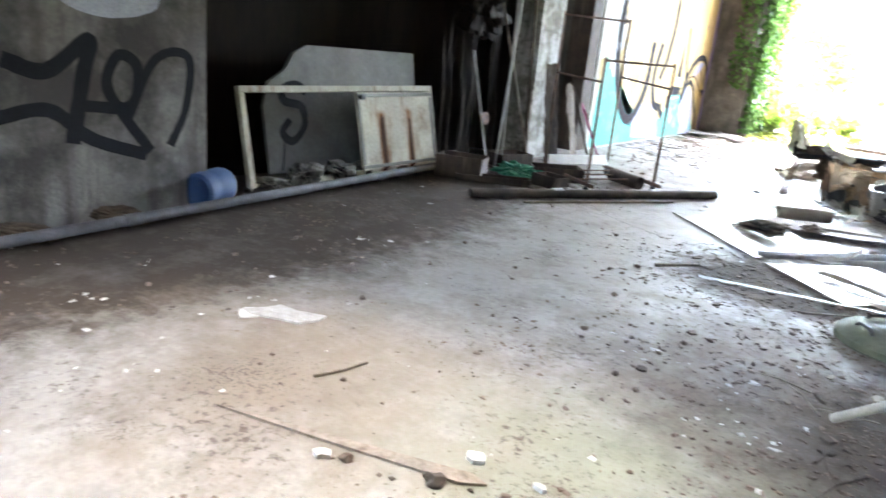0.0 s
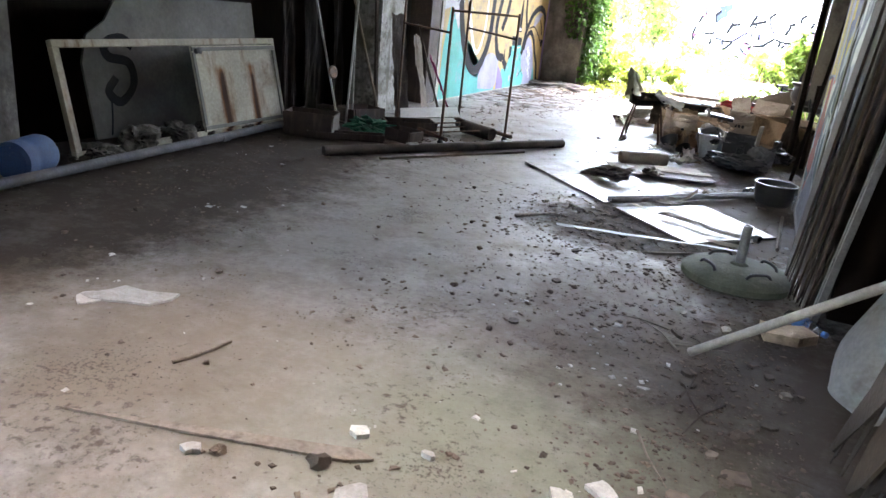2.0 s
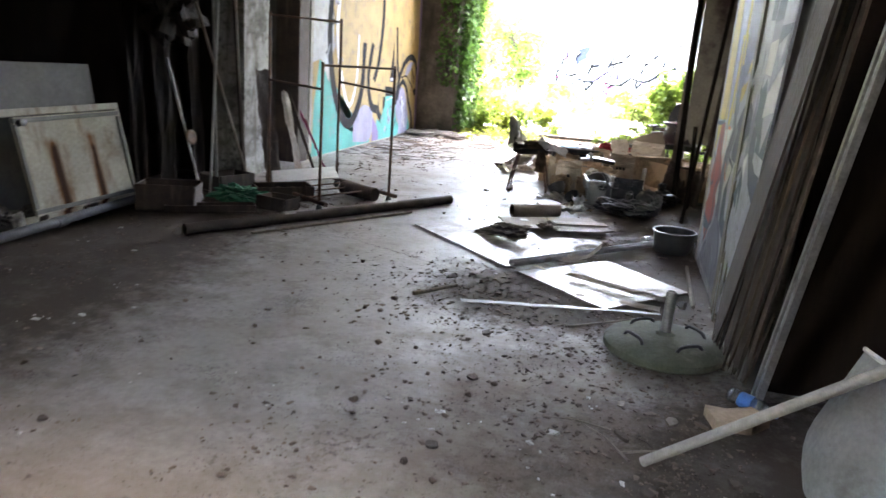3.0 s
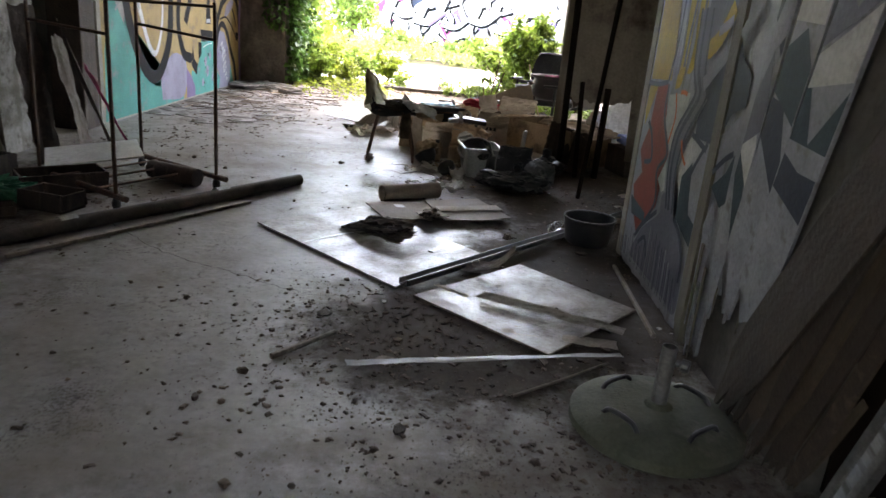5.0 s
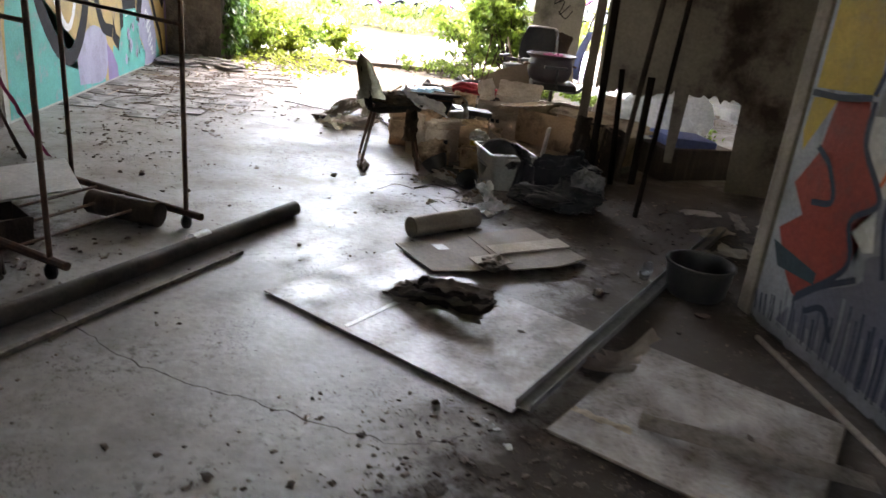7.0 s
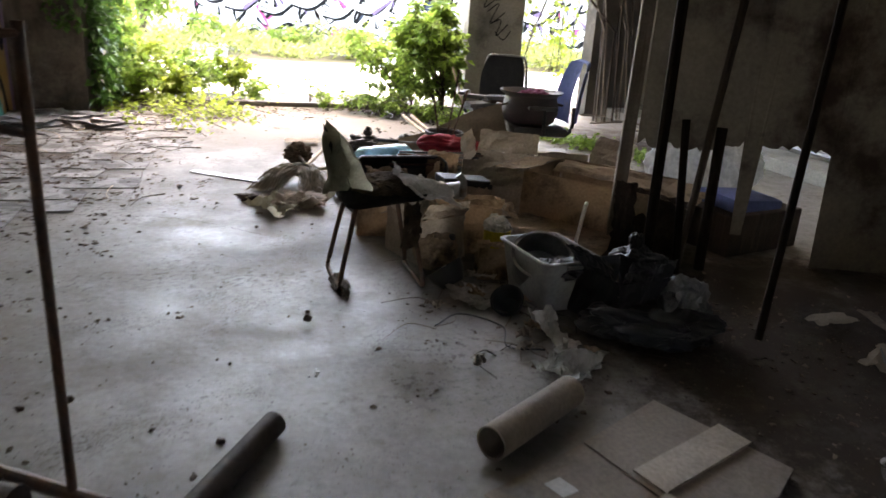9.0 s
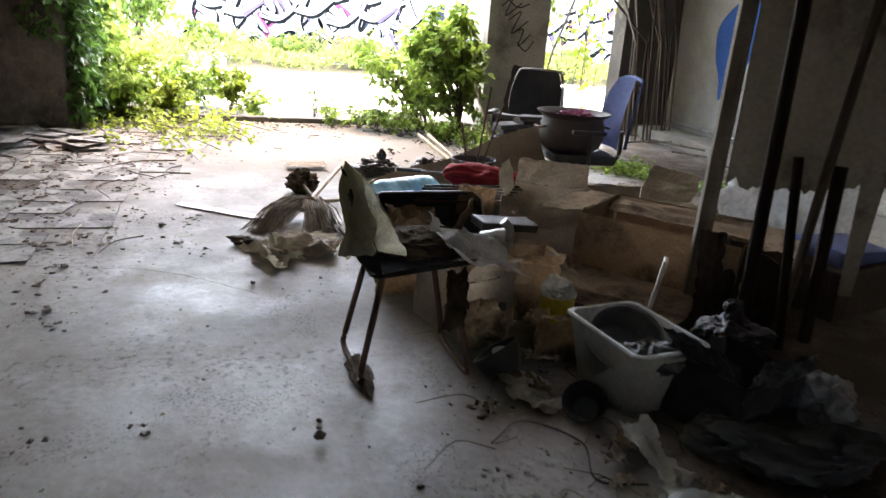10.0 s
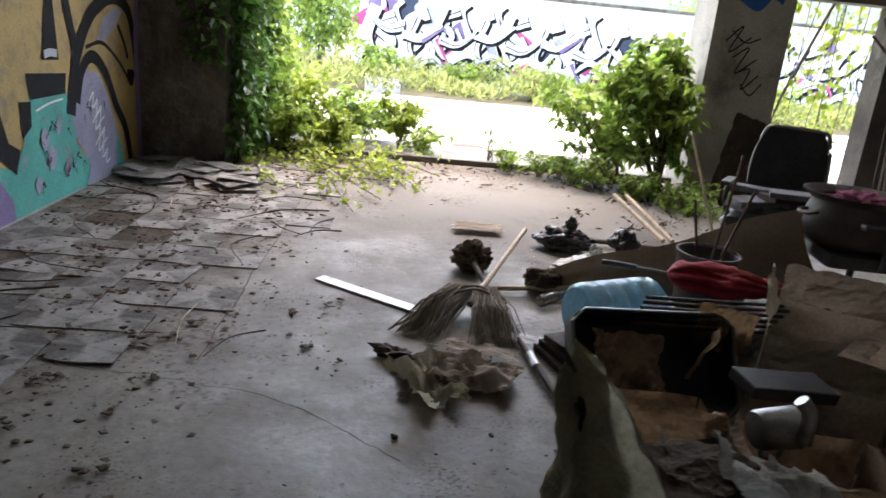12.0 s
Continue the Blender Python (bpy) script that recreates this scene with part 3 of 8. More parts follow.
POLE_GREY = material("weathered_pale_pole", (0.30, 0.275, 0.24), (0.21, 0.19, 0.165), 8.0, 0.75, 0.3, 60)
LITTER = material("dead_leaves", (0.085, 0.072, 0.052), (0.055, 0.046, 0.034), 20.0, 0.9, 0.2, 80, vary=0.5)
STRAW = material("dry_straw", (0.25, 0.21, 0.155), (0.16, 0.13, 0.095), 20.0, 0.9, 0.2, 80, vary=0.35)
RUBBISH = material("matted_dirt", (0.11, 0.082, 0.058), (0.06, 0.045, 0.033), 14.0, 0.95, 0.7, 60)
CLOD = material("dry_mud", (0.135, 0.10, 0.074), (0.08, 0.06, 0.045), 30.0, 0.95, 0.5, 120, vary=0.5)
CHIP = material("plaster_chips", (0.52, 0.50, 0.46), (0.40, 0.38, 0.34), 25.0, 0.9, 0.3, 120, vary=0.3)
GREEN_NET = material("green_netting", (0.03, 0.22, 0.12), (0.02, 0.15, 0.09), 20.0, 0.6, 0.6, 90)
TERRA = material("rusty_brown_pot", (0.075, 0.058, 0.056), (0.05, 0.04, 0.04), 8.0, 0.5, 0.2, 60, stain=(0.16, 0.1, 0.07), stain_scale=4.0, stain_edge=(0.6, 0.72))
SKIN_TAN = material("tan_hardboard", (0.20, 0.16, 0.115), (0.14, 0.11, 0.08), 3.0, 0.6, 0.1, 50, stain=(0.12, 0.085, 0.05), stain_scale=2.0, stain_edge=(0.58, 0.7))
YELLOW = material("yellow_tin", (0.55, 0.42, 0.04), (0.45, 0.33, 0.03), 8.0, 0.5, 0.1)
PINK = material("faded_pink_cloth", (0.30, 0.06, 0.13), (0.22, 0.04, 0.10), 8.0, 0.9, 0.5)
BOTTLE_BLUE = material("blue_bottle_label", (0.05, 0.2, 0.55), (0.04, 0.15, 0.45), 9.0, 0.4, 0.1)


for m in (RUSTWHITE, ENAMEL, SACKING, GUTTER, PVC, SHADE_BROWN, RUBBISH, CARD, CARD_PALE):
    m.node_tree.nodes["Principled BSDF"].inputs["Specular IOR Level"].default_value = 0.08
MOULDY.node_tree.nodes["Principled BSDF"].inputs["Specular IOR Level"].default_value = 0.2


def tilt_box(name, size, m, mat, parent, bevel=0.002, label=""):
    return part(name, b_box(size, None, bevel), mat, parent, label, m)


def wave(a, f, seed=0, sharp=0.0):
    """A height function of folds and creases for sheets."""
    off = Vector((seed * 5.1, seed * 2.3, seed * 0.7))
    return lambda u, v: a * (noise.noise(Vector((u * f, v * f, 0)) + off) + 0.5 * abs(noise.noise(Vector((u * f * 2.3, v * f * 2.3, 3)) + off)) * (1 + sharp))


def between(a, b):
    """The pose at a whose z axis points to b."""
    a, b = Vector(a), Vector(b)
    return Matrix.Translation(a) @ (b - a).to_track_quat("Z", "Y").to_matrix().to_4x4()


# ---- the near floor: sheets, pipes, timber ----
def floor_panel(poly, label, mat, tape):
    cx, cy = sum(p[0] for p in poly) / len(poly), sum(p[1] for p in poly) / len(poly)
    e = empty("wall_panel", pose(cx, cy, 0), label, "panel", "loose panels on the floor")
    part("sheet", b_slab([(x - cx, y - cy) for x, y in poly], 0.006, 0.016), mat, e)
    rim = bmesh.new()
    for (x0, y0), (x1, y1) in zip(poly, poly[1:] + poly[:1]):
        b_tube([(x0 - cx, y0 - cy, 0.012), (x1 - cx, y1 - cy, 0.012)], 0.0048, 6, rim)
    part("edging", rim, PANEL if tape else WOOD, e, "thin worn edging")
    if tape:
        (x0, y0), (x1, y1) = tape
        d = Vector((x1 - x0, y1 - y0)).normalized() * 0.012
        part("seam", b_slab([(x0 - cx - d.y, y0 - cy + d.x), (x1 - cx - d.y, y1 - cy + d.x), (x1 - cx + d.y, y1 - cy - d.x), (x0 - cx + d.y, y0 - cy - d.x)], 0.0165, 0.018), WHITE_PL, e, "pale seam strip")
    return e


floor_panel([(-1.97, 6.19), (-1.39, 6.77), (-0.58, 5.93), (-1.06, 5.31)], "large scuffed pale laminate panel lying on the floor", PANEL, ((-1.62, 5.88), (-1.12, 6.45)))
floor_panel([(-0.96, 5.22), (-0.39, 5.82), (0.14, 5.28), (-0.37, 4.69)], "dusty pale laminate panel with a brown stained corner", PANEL, None)

# flattened cardboard on the panel
flat = empty("flattened_carton", pose(-0.86, 6.78, 0.022), "flattened brown cardboard carton lying on the panel", "cardboard")
for poly, z, mat in (([(-1.38, 6.82), (-0.98, 7.0), (-0.83, 6.6), (-1.02, 6.5), (-1.22, 6.47)], 0.004, CARD_FLAT), ([(-0.975, 7.0), (-0.59, 7.2), (-0.37, 6.74), (-0.56, 6.6), (-0.82, 6.52)], 0.010, CARD_FLAT), ([(-0.9, 6.82), (-0.46, 7.0), (-0.42, 6.88), (-0.86, 6.7)], 0.022, CARD_PALE), ([(-1.02, 6.62), (-0.86, 6.7), (-0.8, 6.58), (-0.98, 6.5)], 0.026, CARD_PALE)):
    part("flap", b_slab([(x + 0.86, y - 6.78) for x, y in poly], z, z + 0.006), mat, flat)
part("tape", b_slab([(-0.3, -0.02), (-0.24, 0.0), (-0.27, 0.07), (-0.33, 0.05)], 0.0105, 0.0115), WHITE_PL, flat, "pale torn tape")
crate = empty("broken_board", pose(-1.24, 6.1, 0.02, 0, 0, -38), "rotten dark wooden board with curled torn plies", "board")
for k in range(5):
    part("ply", b_sheet(0.5 - 0.05 * k, 0.17 - 0.02 * k, 14, 6, wave(0.02, 5, k + 3), 0.006, 0.018, k), WOOD_DARK if k % 2 else WOOD, crate, "", pose(0.02 * k, 0.01 * k, 0.022 + 0.02 * k, 4 + 2 * k, -4, 3 * k))
curl = empty("curled_paper", pose(-0.62, 5.62, 0.022, 0, 0, -25), "small curled strips of torn brown paper", "paper")
for k in range(4):
    part("strip", b_sheet(0.2, 0.06, 10, 3, lambda u, v, k=k: 0.05 * (u - 0.3) ** 2 * (1 + k) + 0.003 * math.sin(9 * v), 0.002, 0.008, k), CARD_FLAT, curl, "", pose(0.02 * k, -0.03 + 0.03 * k, 0.008 + 0.01 * k, 3 * k, -3, 11 * k))
wad = tagged(part("crumpled_paper", b_lump((0.06, 0.05, 0.035), 4, 0.5, 3, freq=2), CARD_FLAT, at=pose(-0.92, 6.5, 0.075)), "crumpled brown paper wad on the panel", "paper")


def metal_beam(a, b):
    """A U-shaped steel channel lying between two points."""
    a, b = Vector(a), Vector(b)
    length = (b - a).length
    e = empty("steel_channel", Matrix.Translation(a) @ (b - a).to_track_quat("X", "Z").to_matrix().to_4x4(), "long grey steel channel lying across the panels", "beam")
    part("web", b_box((length, 0.056, 0.004), pose(length / 2, 0, 0.004), 0.001), STEEL, e)
    for y in (-0.028, 0.028):
        part("flange", b_box((length, 0.004, 0.032), pose(length / 2, y, 0.018), 0.001), STEEL, e)
    return e


metal_beam((-1.02, 5.31, 0.024), (0.72, 7.4, 0.012))
for a, b, w, t, z, mat, lab in (((-0.64, 5.24), (-0.0, 4.93), 0.1, 0.014, 0.03, WOOD, "weathered wooden plank lying on a panel"), ((-1.18, 4.45), (-0.05, 4.74), 0.035, 0.008, 0.014, ALU, "bent pale metal strip on the floor"), ((-0.86, 5.29), (-0.7, 5.16), 0.035, 0.02, 0.034, WOOD_PALE, "short offcut of pale wood"), ((-0.55, 4.92), (-0.05, 4.83), 0.09, 0.008, 0.006, CARD_PALE, "torn strip of cardboard beside a panel")):
    a, b = Vector((*a, z)), Vector((*b, z))
    n_ = (b - a).length
    bm = b_sheet(n_, w, 24, 3, lambda u, v, s=n_: 0.008 * noise.noise(Vector((u * 5, v, s * 9))), t, 0.004, int(n_ * 100))
    tagged(part("plank" if mat is WOOD else "strip", bm, mat, None, "", Matrix.Translation((a + b) / 2 + Vector((0, 0, t))) @ (b - a).to_track_quat("X", "Z").to_matrix().to_4x4()), lab, "plank")
for a, b, r, lab in (((-1.47, 4.47), (-1.27, 4.74), 0.013, "grey stick on the dirty floor"), ((-0.55, 4.33), (-0.12, 4.68), 0.007, "thin dry twig on the floor"), ((-1.83, 1.78), (-1.77, 2.02), 0.008, "thin pale stick on the floor")):
    tagged(part("stick", b_tube(bez([(*a, r), ((a[0] + b[0]) / 2 + 0.01, (a[1] + b[1]) / 2, r * 1.2), (*b, r)], 6), r, 7, taper=r * 0.7), WOOD, smooth=True), lab, "stick")


def carton_tube(a, b, r):
    e = empty("cardboard_tube", between(a, b), "short brown cardboard tube lying on the floor", "tube")
    n_ = (Vector(b) - Vector(a)).length
    part("shell", b_lathe([(r, 0), (r, n_ * 0.3), (r * 0.99, n_ * 0.6), (r, n_), (r * 0.88, n_), (r * 0.88, 0), (r, 0)], 26), CARD_FLAT, e, smooth=True)
    return e


carton_tube((-1.29, 7.02, 0.058), (-0.89, 7.28, 0.058), 0.058)


def round_tub(x, y, z, r, h, mat, label, name="plastic_tub"):
    e = empty(name, pose(x, y, z), label, "tub")
    part("bowl", b_lathe([(0, 0.004), (r * 0.78, 0.004), (r * 0.86, 0.02), (r * 0.95, h * 0.7), (r * 0.97, h), (r * 0.93, h), (r * 0.9, h * 0.7), (r * 0.8, 0.03), (0, 0.02)], 32), mat, e, smooth=True)
    part("rim", b_lathe([(r * 0.93, h - 0.005), (r, h - 0.012), (r * 1.03, h - 0.003), (r * 1.02, h + 0.006), (r * 0.95, h + 0.006), (r * 0.93, h - 0.005)], 32), mat, e, smooth=True)
    return e


round_tub(0.1, 6.42, 0.0, 0.165, 0.17, BLACK_PL, "black plastic washing-up tub on the floor")

# the long pipe and the rack beyond it
tagged(part("drain_pipe", b_tube([(-3.36, 5.02, 0.042), (-2.6, 6.2, 0.042), (-1.94, 7.28, 0.042)], 0.041, 14), PVC, smooth=True), "long dirty grey plastic drain pipe on the floor", "pipe")
for k, f in enumerate((0.32, 0.72)):
    c = Vector((-3.36, 5.02, 0.05)).lerp(Vector((-1.94, 7.3, 0.05)), f)
    o = bpy.data.objects["drain_pipe"]
    d = Vector((1.42, 2.28, 0)).normalized() * 0.05
    part("torn_tape", b_tube([c - d, c, c + d], 0.044, 12, cap=False), CLEAR_PL, o, "torn pale tape wrap", smooth=True)
tagged(part("thin_batten", b_box((0.025, 1.6, 0.02), pose(-2.55, 5.95, 0.012, 0, 0, -31), 0.003), WOOD), "thin wooden batten beside the pipe", "batten")


def garment_rack():
    e = empty("garment_rack", pose(-3.03, 6.86, 0), "rusty steel tube rack standing on bar feet", "rack")
    A, C, B, D = ((-2.86, 6.25), (-2.47, 6.97), (-3.2, 7.45), (-3.59, 6.73))
    q = lambda p, z: (p[0] + 3.03, p[1] - 6.86, z)
    for p, h in ((A, 1.26), (C, 1.26), (B, 1.66), (D, 1.66)):
        part("post", b_tube([q(p, 0.02), q(p, h)], 0.0125, 10), STEEL_RUST, e, smooth=True)
    for p, r, z, z2 in ((A, C, 1.235, 1.235), (D, B, 1.63, 1.63), (B, C, 1.06, 1.02), (D, A, 1.06, 1.04)):
        part("rail", b_tube([q(p, z), q(r, z2)], 0.010, 8), STEEL_RUST, e, smooth=True)
    for p, r in ((B, C), (D, A)):
        part("foot", b_tube([q((p[0] * 1.06 - r[0] * 0.06, p[1] * 1.06 - r[1] * 0.06), 0.08), q((r[0] * 1.12 - p[0] * 0.12, r[1] * 1.12 - p[1] * 0.12), 0.08)], 0.02, 8), STEEL_RUST, e)
        for s in (p, r):
            part("caster", b_lathe([(0, 0), (0.02, 0), (0.028, 0.02), (0.028, 0.045), (0.012, 0.08), (0, 0.08)], 12), BLACK_PL, e, "", pose(*q(s, 0)))
    for f in (0.25, 0.5, 0.75):
        a = (B[0] + (C[0] - B[0]) * f, B[1] + (C[1] - B[1]) * f)
        b = (D[0] + (A[0] - D[0]) * f, D[1] + (A[1] - D[1]) * f)
        part("crossbar", b_tube([q(a, 0.085), q(b, 0.085)], 0.008, 6), STEEL_RUST, e)
    return e


garment_rack()

# junk behind the rack and round the pilaster's foot
tagged(part("white_board", b_box((0.62, 0.5, 0.012), pose(-3.35, 7.0, 0.17, 3, -6, 28), 0.002), WHITE_PL), "pale board lying over scrap under the rack", "board")
tagged(part("rolled_mat", b_tube([(-2.98, 7.1, 0.07), (-2.6, 6.95, 0.065)], 0.065, 14), WOOD_DARK, smooth=True), "short roll of brown matting on the floor", "mat")
tagged(part("door_post", b_box((0.3, 0.28, 4.18), pose(-4.36, 8.78, 2.09), 0.01), WOOD_DARK), "dark timber post beside the mural", "post", kind="structure")
net = tagged(part("green_net", b_lump((0.2, 0.14, 0.07), 9, 0.9, 4, freq=3.5), GREEN_NET, at=pose(-3.62, 6.25, 0.06)), "heap of crumpled green netting on the floor", "net")
for k, (x, y, w, d, h, a) in enumerate(((-3.95, 5.7, 0.45, 0.3, 0.2, 20), (-3.35, 6.55, 0.5, 0.28, 0.12, 40), (-3.95, 6.6, 0.4, 0.3, 0.16, 70), (-3.2, 6.15, 0.3, 0.2, 0.1, -15), (-3.6, 5.75, 0.7, 0.14, 0.05, 33))):
    e = empty("rotten_crate", pose(x, y, 0, 0, 0, a), "broken dark brown wooden crate on the floor", "crate", "broken crates")
    part("base", b_box((w, d, 0.015), pose(0, 0, 0.012), 0.003), WOOD_DARK, e)
    for s in (-1, 1):
        part("side", b_box((w, 0.014, h), pose(0, s * d / 2, h / 2 + 0.02, 7 * s, 0, 2), 0.003), WOOD_DARK, e)
        part("end", b_box((0.014, d * 0.9, h * 0.9), pose(s * w / 2, 0, h / 2 + 0.02, 0, 5 * s, 0), 0.003), WOOD_DARK, e)
for k, (x, y, z, w, d, rx, ry, rz, mat) in enumerate(((-3.9, 7.3, 0.55, 0.25, 1.15, 82, 0, 80, WOOD_DARK), (-3.75, 7.55, 0.45, 0.2, 0.95, 76, 6, 95, WOOD), (-3.85, 7.95, 0.5, 0.14, 1.1, 70, -8, 130, WOOD_DARK), (-3.75, 8.1, 0.33, 0.05, 0.75, 66, 8, 145, PINK))):
    tagged(part("splintered_board", b_sheet(w, d, 5, 18, wave(0.02, 3, k), 0.01, 0.02, k), mat, None, "", pose(x, y, z, rx, ry, rz)), "splintered thin brown board leaning on the pilaster" if mat is not PINK else "faded reddish splintered strip leaning on the pilaster", "board", "leaning scrap boards")
for k, (a, b, r, mat) in enumerate((((-3.95, 6.3, 0), (-4.1, 6.75, 2.1), 0.013, ALU), ((-3.93, 6.15, 0), (-4.15, 6.0, 1.2), 0.011, STEEL), ((-3.85, 6.85, 0), (-4.2, 6.4, 1.9), 0.014, WOOD), ((-4.0, 6.5, 0), (-4.4, 7.1, 2.3), 0.012, STEEL), ((-3.98, 6.95, 0), (-4.2, 7.15, 1.8), 0.016, WOOD_DARK), ((-4.05, 7.1, 0), (-4.3, 7.25, 2.6), 0.02, WOOD_DARK))):
    tagged(part("leaning_pole", b_tube([a, Vector(a).lerp(Vector(b), 0.5), b], r, 8), mat, smooth=True), "thin pole leaning in the dark bay", "pole", "poles in the bay")
for k, (y, w) in enumerate(((6.05, 0.22), (6.4, 0.3), (6.85, 0.25))):
    # cloths and coat take the same shade-darkened colour as the bay
    tagged(part("hanging_cloth", b_sheet(w, 2.0, 8, 20, wave(0.03, 3, k), 0.004, 0.02, k), SHADE_BROWN, None, "", pose(-4.5 + 0.03 * k, y, 1.0, 88, 0, 86 + 6 * k)), "dark limp cloth hanging in the bay", "cloth", "cloths in the bay")
tagged(part("coat", b_lump((0.16, 0.3, 0.28), 5, 0.6, 4, freq=2.5), SHADE_BROWN, at=pose(-4.3, 6.3, 1.62)), "dark grey garment bunched on the poles", "garment")
tagged(part("dented_lid", b_lathe([(0, 0.01), (0.05, 0.012), (0.065, 0.0), (0.05, 0.004), (0, 0.002)], 18), STEEL_RUST, at=pose(-4.0, 6.1, 0.55, 80, 0, 80)), "small round tin lid hung on a pole", "lid")

# the cabinet front, boards and drum along the bay
def cabinet_front():
    """A frame with one sliding door left in it, leaning back against the scrap."""
    w, h = 2.3, 0.78
    e = empty("cabinet_front", pose(-4.24, 4.52, 0.06, 0, -13, 0), "old white cabinet front with one rust-streaked door, leaning back", "cabinet")
    for z in (h - 0.025, 0.025):
        part("rail", b_box((0.05, w, 0.05), pose(0, 0, z), 0.005), RUSTWHITE, e)
    for y in (-w / 2 + 0.025, w / 2 - 0.025):
        part("stile", b_box((0.05, 0.05, h - 0.1), pose(0, y, h / 2), 0.005), RUSTWHITE, e)
    door = part("door", b_box((0.03, 1.02, h - 0.1), pose(0.03, 0.58, h / 2 - 0.01), 0.006), RUSTWHITE, e, "white enamel door with rust runs")
    for z, s in ((h - 0.085, 0.03), (0.07, 0.03)):
        part("door_edge", b_box((0.012, 1.04, s), pose(0.05, 0.58, z), 0.003), ENAMEL, door)
    for y in (0.075, 1.085):
        part("door_edge", b_box((0.012, 0.03, h - 0.2), pose(0.05, y, h / 2 - 0.01), 0.003), ENAMEL, door)
    part("handle", b_lathe([(0, 0), (0.025, 0), (0.02, 0.03), (0.028, 0.045), (0, 0.05)], 12), BLACK_PL, door, "dark knob", pose(0.05, 0.1, h - 0.1, 0, 90, 0))
    return e


cabinet_front()
headboard = empty("white_board", pose(-4.5, 4.72, 0.1, 0, -9, 0), "large grey-white board with a curved top corner and a sprayed mark", "board")
_arc = [(-0.95, 0.0), (-0.97, 0.55), (-0.9, 0.74), (-0.72, 0.84), (-0.62, 0.97), (-0.45, 1.04), (0.95, 1.02), (0.95, 0)]
bm = bmesh.new()
fr = [bm.verts.new((0.012, y, z)) for y, z in _arc]
bk = [bm.verts.new((-0.012, y, z)) for y, z in _arc]
bm.faces.new(fr), bm.faces.new(bk[::-1])
for k in range(len(_arc)):
    bm.faces.new((fr[k], fr[(k + 1) % len(_arc)], bk[(k + 1) % len(_arc)], bk[k]))
part("panel", bm, ENAMEL, headboard)
def named_gutter():
    return bpy.data.objects["gutter"]


tagged(part("gutter", b_tube([(-3.86, 1.2, 0.08), (-4.0, 3.4, 0.085), (-4.15, 5.8, 0.09)], 0.034, 12), GUTTER, smooth=True), "long dull grey pipe lying along the bay", "pipe")
for y in (2.2, 4.6):
    part("joint", b_tube([(-3.86 - (y - 1.2) * 0.063, y, 0.082), (-3.866 - (y - 1.2) * 0.063, y + 0.1, 0.083)], 0.039, 12), GUTTER, named_gutter(), "dull pipe joint", smooth=True)
drum = empty("blue_drum", pose(-4.24, 3.02, 0.0, 0, 0, 20) @ Matrix.Scale(0.8, 4), "blue plastic drum lying on its side", "drum")
part("shell", b_lathe([(0, 0), (0.13, 0.005), (0.155, 0.03), (0.16, 0.12), (0.153, 0.15), (0.16, 0.18), (0.16, 0.36), (0.15, 0.40), (0.1, 0.43), (0, 0.44)], 28), BLUE_PL, drum, at=pose(0, -0.2, 0.16, -90, 0, 0), smooth=True)
part("cap", b_lathe([(0, 0), (0.03, 0), (0.03, 0.025), (0, 0.025)], 14), BLUE_PL, drum, at=pose(0.02, 0.24, 0.22, -90, 0, 0))
for k, (x, y, a, b, c, mat) in enumerate(((-4.12, 3.55, 0.16, 0.2, 0.09, SACKING), (-4.14, 3.95, 0.16, 0.24, 0.13, SACKING), (-4.15, 4.35, 0.14, 0.18, 0.12, SACKING), (-4.2, 4.62, 0.12, 0.14, 0.10, SACKING), (-4.25, 5.15, 0.12, 0.25, 0.08, RUBBISH), (-4.1, 5.9, 0.12, 0.12, 0.08, CLEAR_PL), (-4.05, 2.3, 0.14, 0.25, 0.06, RUBBISH), (-4.02, 1.7, 0.12, 0.25, 0.05, RUBBISH))):
    tagged(part("refuse_sack" if mat is not CLEAR_PL else "plastic_bag", b_bag((a, b, c), k + 11), mat, None, "", pose(x - 0.13, y, c * 0.8, 0, 0, 17 * k), True), "crumpled dirty sack of rubbish behind the pipe" if mat is not CLEAR_PL else "crumpled clear plastic bag by the pipe", "sack", "rubbish along the bay")

# ---- the umbrella base and the boards leaning along the east side ----
def umbrella_base():
    e = empty("umbrella_stand", pose(-0.06, 4.2, 0), "mossy round concrete umbrella base with a pipe stub", "umbrella base")
    part("slab", b_lathe([(0, 0), (0.285, 0), (0.3, 0.015), (0.3, 0.045), (0.285, 0.06), (0.2, 0.082), (0.05, 0.095), (0, 0.095)], 40), MOSSY, e, smooth=True)
    stub = part("pipe", b_lathe([(0.026, 0.09), (0.026, 0.32), (0.021, 0.32), (0.021, 0.1)], 18), STEEL, e, "grey steel socket pipe", smooth=True)
    part("collar", b_lathe([(0.026, 0.085), (0.055, 0.09), (0.04, 0.105), (0.027, 0.11)], 18), MOSSY, e)
    part("knob", b_lathe([(0, 0), (0.012, 0), (0.012, 0.02), (0.022, 0.024), (0.022, 0.05), (0, 0.052)], 12), BLACK_PL, stub, "black locking knob", pose(0.026, 0, 0.26, 0, 90, -30))
    for k in range(4):
        t = radians(90 * k + 35)
        c = Vector((0.19 * math.cos(t), 0.19 * math.sin(t), 0.078))
        s = Vector((-math.sin(t), math.cos(t), 0)) * 0.075
        part("grip", b_tube(bez([c - s, c - s * 0.6 + Vector((0, 0, 0.024)), c + s * 0.6 + Vector((0, 0, 0.024)), c + s], 5), 0.009, 8), BLACK_PL, e, "black carrying grip")
    return e


umbrella_base()


